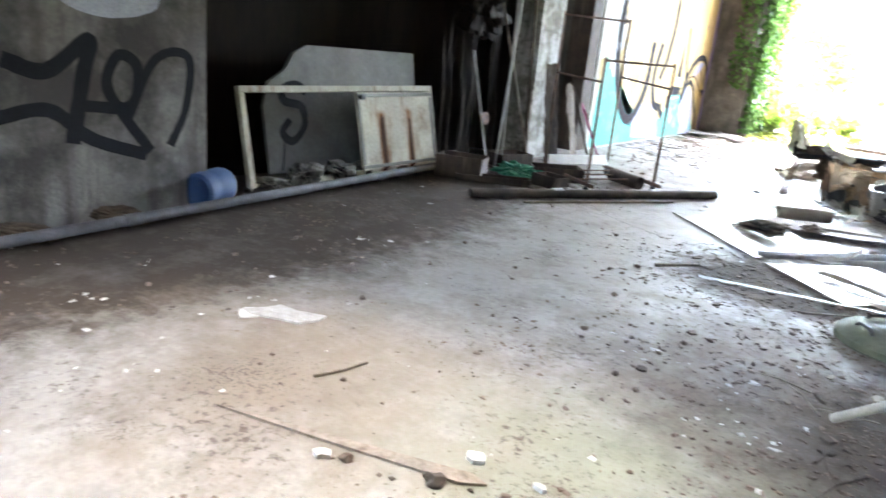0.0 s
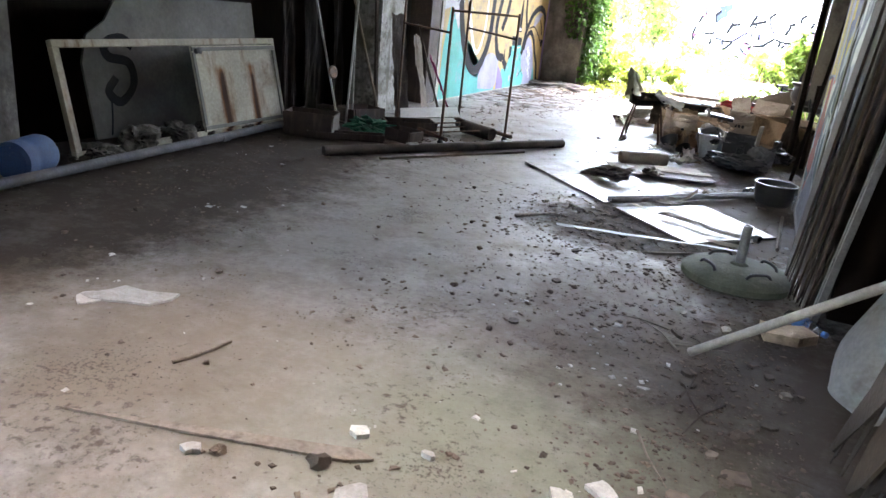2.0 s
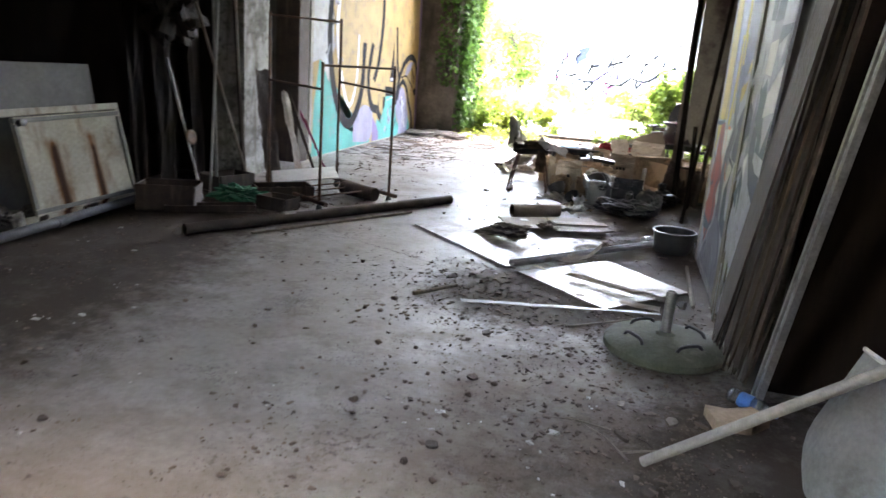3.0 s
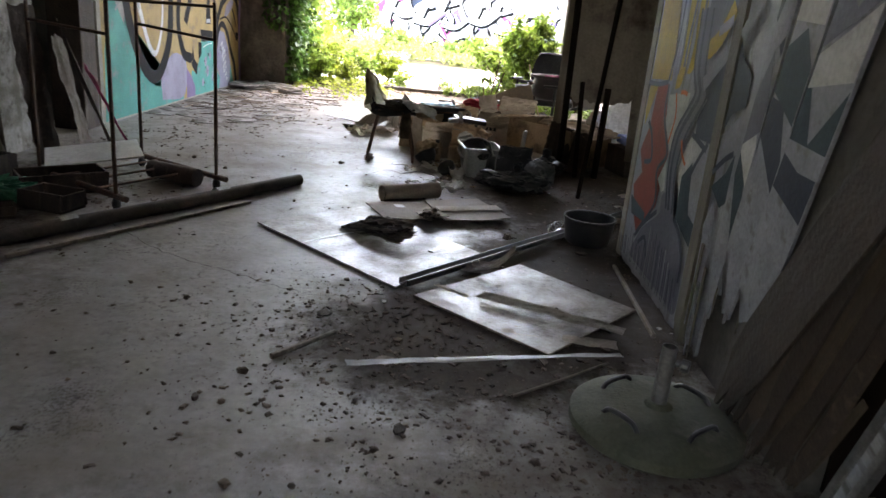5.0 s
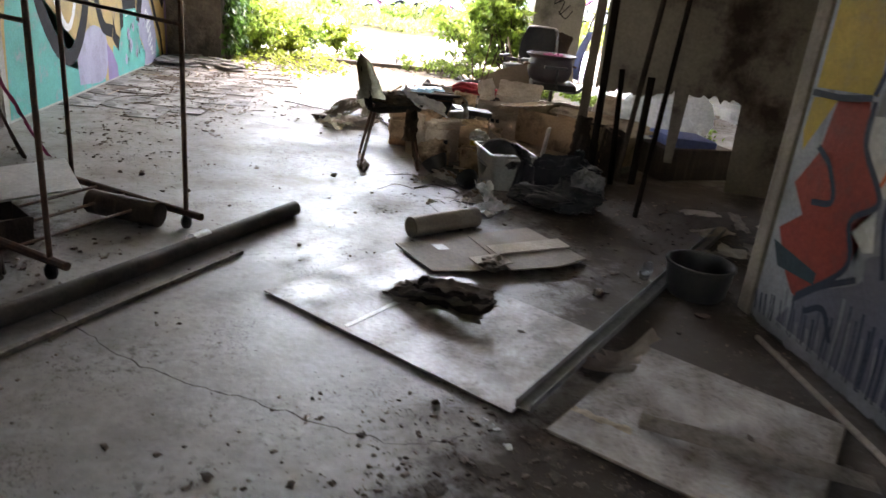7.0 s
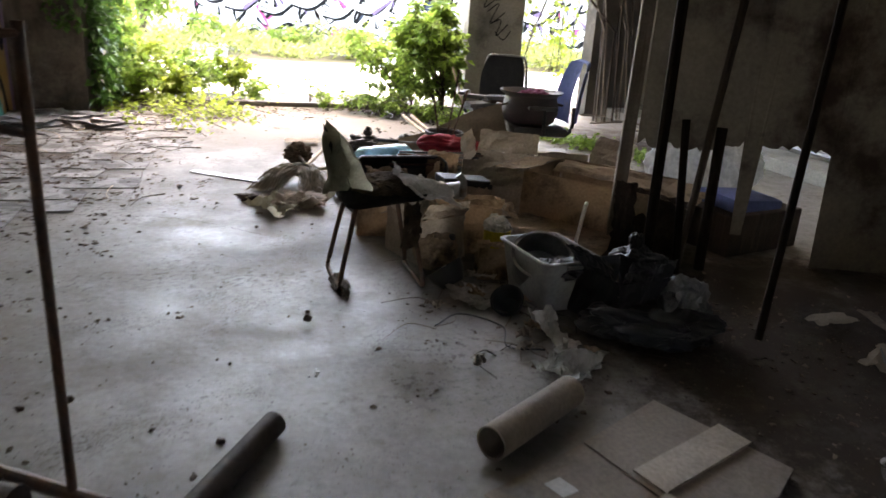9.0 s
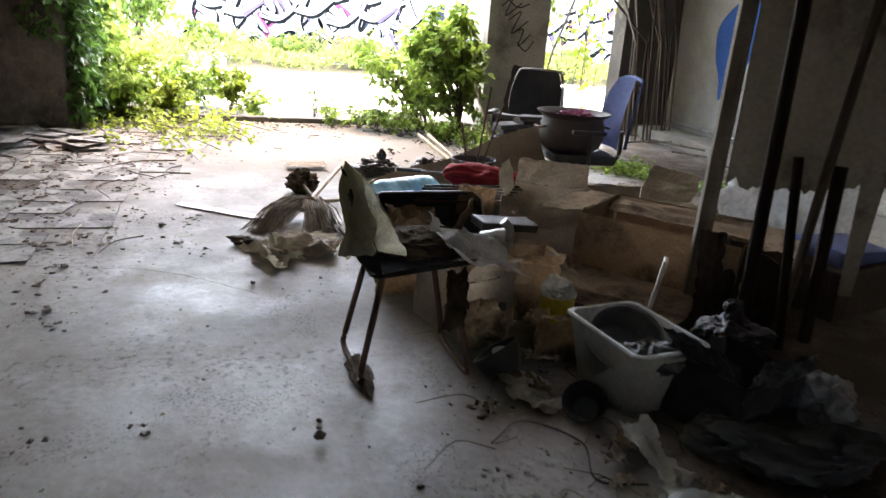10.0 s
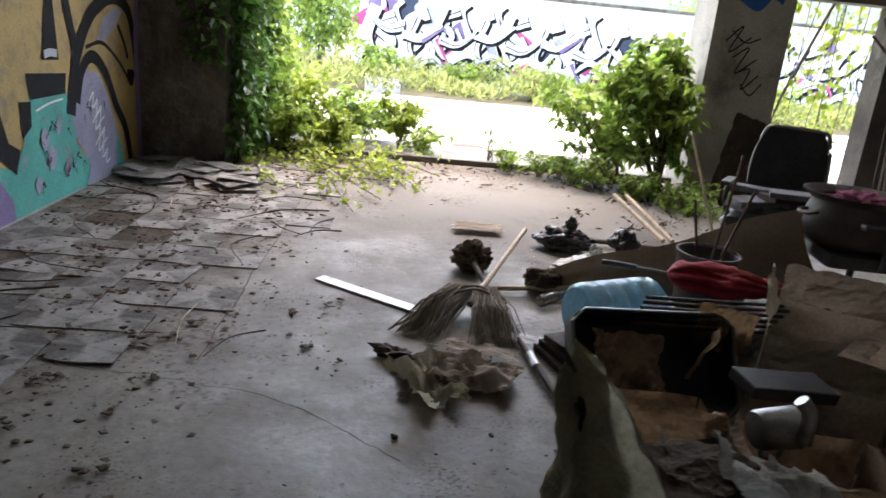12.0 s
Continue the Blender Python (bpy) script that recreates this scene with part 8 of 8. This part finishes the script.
# lettering on the yard wall: outlined strokes over coloured clouds
yw = Canvas(named("wall_yard"), (0, 25.6, 0), (1, 0, 0), (0, -1, 0))
rnd = random.Random(17)
for k in range(34):
    x, z = -3.0 + 0.47 * k + rnd.uniform(-0.2, 0.2), rnd.uniform(0.35, 1.75)
    yw.coat = 0.002 + 0.0006 * (k % 7)
    yw.fill([(x + rnd.uniform(0.18, 0.5) * math.cos(t), z + rnd.uniform(0.15, 0.45) * math.sin(t)) for t in np.linspace(0, 6.28, 8)[:-1]], (P_PINK, P_PURPLE, P_NAVY, P_GREY)[k % 4])
for k in range(96):
    x = -2.95 + 0.165 * k + rnd.uniform(-0.1, 0.1)
    z = rnd.uniform(0.75, 1.1)
    s = rnd.choice((-1, 1))
    kind = k % 5
    if kind == 0:
        c = [(x - 0.3 * s, z - 0.5), (x + 0.02, z + 0.05), (x + 0.28 * s, z + 0.75), (x + 0.1 * s, z + 1.0)]
    elif kind == 1:
        c = [(x + 0.35, z + 0.8), (x - 0.12, z + 0.55), (x + 0.22, z + 0.15), (x - 0.25, z - 0.4)]
    elif kind == 2:
        c = [(x - 0.1, z + 0.8), (x - 0.3, z + 0.1), (x, z - 0.4), (x + 0.35, z - 0.05), (x + 0.2, z + 0.3)]
    elif kind == 3:
        c = [(x - 0.45 * s, z + 0.35), (x, z + 0.25), (x + 0.5 * s, z + 0.6)]
    else:
        c = [(x - 0.4 * s, z - 0.35), (x + 0.1 * s, z - 0.15), (x + 0.45 * s, z - 0.4)]
    w = rnd.uniform(0.2, 0.32)
    yw.coat = 0.010 + 0.003 * (k % 5)
    yw.line([(u + 0.05, v - 0.05) for u, v in c], w + 0.05, P_BLACK, 0.35, 6)
    yw.coat += 0.0006
    yw.line(c, w, P_WHITE, 0.3, 6)
    yw.coat += 0.0006
    if k % 2:
        yw.line([(u + 0.02, v - 0.02) for u, v in c[:3]], 0.03, P_BLACK, 0.3, 6)
    if k % 4 == 0:
        yw.line([(u + 0.04, v - 0.08) for u, v in c[1:3]] + [(c[2][0] + 0.1, c[2][1] - 0.25)], 0.1, P_PURPLE if k % 3 else P_PINK, 0.1, 6)
tx = bpy.data.curves.new("letters", "FONT")
tx.body, tx.size, tx.extrude = "TK", 0.34, 0.004
lt = new("letters", tx)
lt.parent = named("wall_yard")
lt.matrix_basis = pose(2.55, 25.55, 0.42, 90, 0, 0)
tx.materials.append(P_BLACK)

# ---- floor pieces: tiles, cracks, clods and chips ----
floor_ob = named("floor")
TILE = speckled(material("grey_dusty_tile", (0.27, 0.262, 0.248), (0.19, 0.183, 0.172), 5.0, 0.75, 0.3, 60, stain=(0.085, 0.078, 0.07), stain_scale=4.0, stain_edge=(0.45, 0.62), vary=0.16), (0.045, 0.04, 0.035), 24, (0.82, 1.0), 2.0, 0.85)
rnd = random.Random(12)
tile_shapes = []
for k in range(14):
    h = 0.1495
    j = lambda: rnd.uniform(-0.002, 0.001)
    poly = [(-h + j(), -h + j()), (h + j(), -h + j()), (h + j(), h + j()), (-h + j(), h + j())]
    if k > 8:
        c, e2 = rnd.uniform(0.06, 0.2), rnd.uniform(0.05, 0.24)
        poly = [(-h, -h), (h - c, -h), (h - c * 0.55 + 0.01, -h + e2 * 0.4), (h, -h + e2), (h, h), (-h, h)]
    bm = b_slab(poly, 0.0, 0.006)
    me = bpy.data.meshes.new("tile")
    bmesh.ops.recalc_face_normals(bm, faces=bm.faces)
    bm.to_mesh(me)
    bm.free()
    me.materials.append(TILE)
    tile_shapes.append(me)
for i in range(6):
    for j in range(16):
        x, y = -4.05 + 0.302 * i + 0.01 * j * 0, 9.75 + 0.302 * j
        if y > 14.3 or (i == 5 and rnd.random() < 0.75) or (i == 4 and rnd.random() < 0.25) or rnd.random() < 0.1 or (j < 2 and rnd.random() < 0.4):
            continue
        t = new("tile", rnd.choice(tile_shapes))
        loose = rnd.random() < 0.14
        t.matrix_basis = pose(x + rnd.uniform(-0.003, 0.003), y + rnd.uniform(-0.003, 0.003), 0.001 + rnd.uniform(0, 0.003), rnd.uniform(-2, 2) if loose else 0, rnd.uniform(-2, 2) if loose else 0, rnd.choice((0, 90, 180, 270)) + rnd.uniform(-1, 1) * (7 if loose else 0.5))
        t.parent = floor_ob
for k in range(30):
    t = new("tile", rnd.choice(tile_shapes))
    x, y = rnd.uniform(-4.1, -3.2), rnd.uniform(12.9, 13.6)
    t.matrix_basis = pose(x, y, 0.02 + 0.012 * (k % 5), rnd.uniform(-7, 7), rnd.uniform(-7, 7), rnd.uniform(0, 360))
    t.parent = floor_ob


q = random.Random(91)
for k in range(46):
    x, y, a, n_ = q.uniform(-4.1, -2.3), q.uniform(10.0, 14.3), q.uniform(0, 6.28), q.uniform(0.15, 0.7)
    pts = bez([(x, y, 0.016), (x + n_ * 0.5 * math.cos(a) + q.uniform(-0.05, 0.05), y + n_ * 0.5 * math.sin(a), 0.022), (x + n_ * math.cos(a + 0.3), y + n_ * math.sin(a + 0.3), 0.014)], 4)
    tagged(part("twig", b_tube(pts, q.uniform(0.003, 0.007), 5, taper=0.002), WOOD_DARK if k % 5 else WOOD_PALE), "thin dry twig lying on the broken tiles", "twig", "twigs on the tiles")


def crack(points, width, seed):
    r = random.Random(seed)
    pts = bez([(x, y, 0) for x, y in points], 14)
    bm = bmesh.new()
    prev = None
    for i, p in enumerate(pts):
        d = (pts[min(i + 1, len(pts) - 1)] - pts[max(i - 1, 0)]).normalized()
        j = Vector((r.uniform(-1, 1), r.uniform(-1, 1), 0)) * 0.012
        q = Vector((-d.y, d.x, 0)) * width * r.uniform(0.3, 1)
        pair = [bm.verts.new(p + j + q + Vector((0, 0, 0.0015))), bm.verts.new(p + j - q + Vector((0, 0, 0.0015)))]
        if prev:
            bm.faces.new((prev[0], prev[1], pair[1], pair[0]))
        prev = pair
    ob = part("crack", bm, CRACK)
    ob.parent = floor_ob
    return ob


CRACK = material("dirt_filled_crack", (0.06, 0.05, 0.04), (0.04, 0.03, 0.025), 20.0, 0.95, 0.2)
crack([(-2.75, 5.95), (-2.3, 5.55), (-1.9, 5.35), (-1.45, 5.15), (-1.2, 5.2)], 0.004, 1)
crack([(-3.2, 9.9), (-2.4, 9.75), (-1.9, 9.4)], 0.003, 2)
crack([(-2.7, 10.0), (-2.68, 12.0), (-2.5, 13.6)], 0.004, 3)


def scatter(name, spots, sizes, mat, seed, label, flat=0.6, sides=0):
    """Small irregular lumps, joined: each a box with its corners pushed about."""
    rng = np.random.default_rng(seed)
    n = len(spots)
    cube = np.array([(x, y, z) for x in (-1, 1) for y in (-1, 1) for z in (0, 1)], float)
    v = cube[None] * (1 + rng.uniform(-0.55, 0.35, (n, 8, 3)))
    v[:, :, :2] *= np.where(v[:, :, 2:] > 0.3, 0.7, 1.0)
    v[:, :, 2] *= flat
    v *= np.asarray(sizes)[:, None, None]
    v[:, :, 0] *= rng.uniform(0.6, 1.8, (n, 1))
    a = rng.uniform(0, 6.28, n)
    c, s = np.cos(a)[:, None], np.sin(a)[:, None]
    w = np.stack([v[:, :, 0] * c - v[:, :, 1] * s, v[:, :, 0] * s + v[:, :, 1] * c, np.maximum(v[:, :, 2], -0.001)], 2)
    p = np.asarray(spots, float)
    w[:, :, :2] += p[:, None, :2]
    w[:, :, 2] += 0.0005
    f = np.array([(0, 1, 3, 2), (4, 6, 7, 5), (0, 4, 5, 1), (2, 3, 7, 6), (1, 5, 7, 3), (0, 2, 6, 4)])
    faces = (np.arange(n)[:, None, None] * 8 + f[None]).reshape(-1, 4)
    ob = verts_obj(name, w.reshape(-1, 3).tolist(), faces.tolist(), mat)
    return tagged(ob, label, name.replace("_", " "), kind="stuff")


rng = np.random.default_rng(21)
def zone(n, x, y, sx, sy):
    """Points round (x, y), most of them gathered in small clusters."""
    m = max(3, n // 14)
    c = np.stack([rng.normal(x, sx, m), rng.normal(y, sy, m)], 1)
    k = rng.integers(0, m, n)
    return c[k] + rng.normal(0, 1, (n, 2)) * rng.choice([0.03, 0.07, 0.25], n)[:, None]


spots = np.concatenate([zone(2600, 0.0, 2.6, 0.22, 0.9), zone(1500, -0.35, 3.9, 0.4, 0.6), zone(1800, -0.8, 4.7, 0.55, 0.35), zone(1500, -3.6, 4.4, 0.35, 1.2), zone(1350, -0.7, 3.2, 0.55, 1.0), zone(1050, -1.05, 4.9, 0.4, 0.5), zone(1050, -3.3, 3.2, 0.5, 1.4), zone(750, -0.2, 2.2, 0.4, 0.9), zone(2400, 0.5, 7.3, 0.5, 0.6), zone(525, 0.1, 6.0, 0.25, 0.4), zone(750, -1.6, 2.6, 1.2, 1.4), zone(750, -3.2, 8.6, 0.7, 0.8), zone(60, -2.2, 9.0, 1.0, 2.0), zone(1500, -3.5, 12.0, 0.45, 1.5), zone(500, -1.2, 14.5, 1.6, 0.25), zone(525, -0.9, 8.4, 0.4, 0.8), zone(120, -1.4, 10.0, 0.25, 0.5), zone(450, -3.1, 6.4, 0.4, 0.5), zone(450, 2.4, 12.4, 0.6, 1.0)])
spots = spots[(spots[:, 0] > -4.2) & (spots[:, 0] < 3.4) & (spots[:, 1] > 0.6) & (spots[:, 1] < 14.9)]
spots = spots[~((spots[:, 0] > -2.6) & (spots[:, 0] < -1.0) & (spots[:, 1] > 8.4) & (rng.random(len(spots)) < 0.85))]
keep = ~((np.abs(spots[:, 0] - 0.33) < 0.07) & (spots[:, 1] < 6.3))
spots = spots[keep]
scatter("dirt_crumbs", spots, 0.002 + 0.009 * rng.random(len(spots)) ** 6, CLOD, 5, "crumbs of dry mud and grit strewn over the floor")
chips = np.concatenate([zone(240, -1.2, 2.2, 1.3, 1.2), zone(135, -3.2, 2.6, 0.5, 1.2), zone(180, -0.2, 2.4, 0.4, 1.0), zone(135, -2.6, 12.5, 1.2, 1.4), zone(120, -0.8, 6.4, 1.0, 1.0)])
chips = chips[::4]
chips = chips[(chips[:, 0] > -4.1) & (chips[:, 0] < 0.3) & (chips[:, 1] > 0.8)]
grit = np.concatenate([zone(2600, -3.4, 12.0, 0.6, 1.5), zone(500, -1.8, 14.2, 1.0, 0.3)])
grit = grit[(grit[:, 0] > -4.15) & (grit[:, 1] < 14.9)]
gr = scatter("tile_grit", grit, 0.004 + 0.012 * rng.random(len(grit)) ** 3, CLOD, 9, "dark grit and broken tile bits over the tiles", 0.5)
gr.location.z = 0.01
scatter("plaster_crumbs", chips, 0.004 + 0.012 * rng.random(len(chips)) ** 2.5, CHIP, 6, "pale crumbs of plaster strewn over the floor", 0.4)
litter = zone(900, -1.2, 14.65, 1.7, 0.14)
litter = np.concatenate([litter, zone(450, -3.7, 13.2, 0.3, 0.6), zone(350, 0.5, 13.0, 0.5, 0.6)])
litter = litter[(litter[:, 0] > -3.4) & (litter[:, 1] < 14.95) & (litter[:, 0] < 1.0)]
tagged(leaf_mesh("leaf_litter", np.c_[litter, 0.008 + 0.02 * rng.random(len(litter))], 0.05, LITTER, None, 31, 0.0, 0.4), "dry leaf litter along the threshold", "leaf litter", kind="stuff")

# stones and clods large enough to count
lump_meshes = []
for k in range(8):
    bm = b_lump((1, 1, 0.65), k + 200, 0.6, 2, freq=1.6)
    me = bpy.data.meshes.new("clod")
    bm.to_mesh(me)
    bm.free()
    me.materials.append(CLOD)
    lump_meshes.append(me)
r = random.Random(77)
for k in range(52):
    a = r.random()
    if a < 0.35:
        x, y = r.gauss(-0.75, 0.5), r.gauss(3.3, 1.0)
    elif a < 0.55:
        x, y = r.gauss(-3.2, 0.4), r.gauss(3.4, 1.3)
    elif a < 0.8:
        x, y = r.uniform(-3.0, -0.8), r.uniform(1.6, 5.5)
    else:
        x, y = r.gauss(-2.0, 0.9), r.gauss(8.0, 1.2)
    if x > 0.12 or x < -3.95 or y < 1.2:
        continue
    s = r.uniform(0.007, 0.02)
    o = new("mud_clod", r.choice(lump_meshes))
    o.matrix_basis = pose(x, y, s * 0.5, 0, 0, r.uniform(0, 360)) @ Matrix.Diagonal((s, s * r.uniform(0.6, 1), s * 0.9, 1))
    tagged(o, "small brown clod of dry mud on the floor", "clod", "mud clods")


def shard(x, y, w, d, t, a, mat, label, seed, name="plaster_shard"):
    q = random.Random(seed)
    n_ = 9
    poly = [(w / 2 * q.uniform(0.55, 1.15) * math.cos(6.283 * k / n_), d / 2 * q.uniform(0.55, 1.15) * math.sin(6.283 * k / n_)) for k in range(n_)]
    return tagged(part(name, b_slab(poly, 0.002, t), mat, None, "", pose(x, y, 0.0, 0, 0, a)), label, "shard", "shards on the floor")


shard(-2.37, 2.1, 0.2, 0.42, 0.012, -62, CHIP, "flat pale grey sheet of fallen plaster", 1)
shard(-2.5, 2.0, 0.12, 0.14, 0.008, 10, CHIP, "flat pale grey sheet of fallen plaster", 2)
for k, (x, y, w) in enumerate(((-1.05, 1.77, 0.085), (-1.42, 1.43, 0.07), (-0.91, 1.5, 0.13), (-0.4, 1.8, 0.11), (-0.3, 1.9, 0.12), (-0.81, 1.78, 0.045), (-0.92, 2.88, 0.07), (-0.9, 3.5, 0.07), (-0.15, 2.75, 0.09), (0.05, 2.2, 0.12), (-0.1, 2.0, 0.08), (0.15, 2.6, 0.1), (-0.95, 4.05, 0.06), (-0.35, 3.05, 0.05), (0.02, 6.15, 0.08), (-1.0, 4.72, 0.05))):
    shard(x, y, w, w * 0.75, 0.02 if k < 6 else 0.012, 37 * k, CHIP if k < 6 else CLOD, "chunk of broken white plaster on the floor" if k < 6 else "dirty brown flake of dry mud on the floor", 10 + k)
for k, (x, y, s) in enumerate(((-1.07, 1.58, 0.06), (-1.35, 1.47, 0.04), (-0.2, 1.75, 0.05), (-1.55, 4.35, 0.035), (0.05, 2.45, 0.06), (-0.42, 6.35, 0.055), (-0.9, 5.9, 0.035), (-1.75, 8.1, 0.035), (-2.6, 7.6, 0.03), (-2.95, 7.9, 0.035))):
    s *= 0.6
    o = new("stone", lump_meshes[k % 8])
    o.matrix_basis = pose(x, y, s * 0.35 + (0.02 if k == 7 else 0), 0, 0, 50 * k) @ Matrix.Diagonal((s, s * 0.8, s, 1))
    tagged(o, "lump of grey-brown rubble on the floor", "rubble", "rubble lumps")
bm = b_slab([(-0.5, -0.004), (-0.1, -0.02), (0.42, -0.03), (0.5, 0.0), (0.44, 0.035), (0.05, 0.02), (-0.3, 0.006)], 0.003, 0.012)
tagged(part("split_lath", bm, WOOD, None, "", pose(-1.42, 1.53, 0, 0, 0, 17)), "long split wooden lath on the floor", "lath")
for k, (x, y, w, d, a) in enumerate(((0.65, 7.35, 0.35, 0.12, 30), (0.85, 7.0, 0.3, 0.2, -20), (0.6, 7.0, 0.25, 0.16, 60), (0.95, 7.6, 0.5, 0.08, 70), (1.2, 7.4, 0.4, 0.1, -40), (0.45, 6.95, 0.16, 0.12, 15), (0.75, 7.75, 0.3, 0.1, 10))):
    tagged(part("wood_scrap", b_sheet(w, d, 8, 4, wave(0.02, 3, k), 0.008, 0.01, k), WOOD if k % 2 else CARD_PALE, None, "", pose(x, y, 0.03, 4, 3, a)), "broken flat scrap of wood on the dirt", "scrap", "scrap by the partition")
pb = empty("plastic_bottle", pose(-0.12, 6.55, 0.035, 0, 90, 60), "crushed clear plastic bottle beside the black tub", "bottle", "crushed bottles")
part("body", b_lathe([(0, 0), (0.03, 0.002), (0.033, 0.02), (0.027, 0.06), (0.032, 0.1), (0.03, 0.14), (0.013, 0.18), (0, 0.18)], 14), BOTTLE, pb, smooth=True)
part("cap", b_lathe([(0, 0.178), (0.015, 0.178), (0.015, 0.195), (0, 0.195)], 10), WHITE_PL, pb)

# flakes and splinters gathered in the dirt along the leaning boards
q = random.Random(303)
for k in range(46):
    x, y = q.gauss(0.02, 0.2), q.uniform(1.5, 3.6)
    if k > 30:
        x, y = q.gauss(-0.55, 0.45), q.gauss(4.7, 0.35)
    if x > 0.28 or (abs(x + 0.06) < 0.36 and abs(y - 4.2) < 0.36):
        continue
    w = q.uniform(0.035, 0.11)
    shard(x, y, w, w * q.uniform(0.3, 0.9), q.uniform(0.006, 0.018), q.uniform(0, 360), q.choice((WOOD, CLOD, CLOD, CLOD, WOOD_DARK)), "broken flake of board in the dirt", 500 + k, "board_flake")
for k in range(16):
    x, y, a = q.gauss(0.0, 0.16), q.uniform(1.7, 3.5), q.uniform(0, 6.28)
    if x > 0.2:
        continue
    n_ = q.uniform(0.1, 0.34)
    tagged(part("splinter", b_tube([(x, y, 0.008), (x + n_ * 0.5 * math.cos(a), y + n_ * 0.5 * math.sin(a), 0.014), (x + n_ * math.cos(a + 0.1), y + n_ * math.sin(a + 0.1), 0.006)], 0.006, 5, taper=0.002), WOOD if k % 2 else WOOD_DARK), "long thin splinter of wood in the dirt", "splinter", "splinters on the floor")
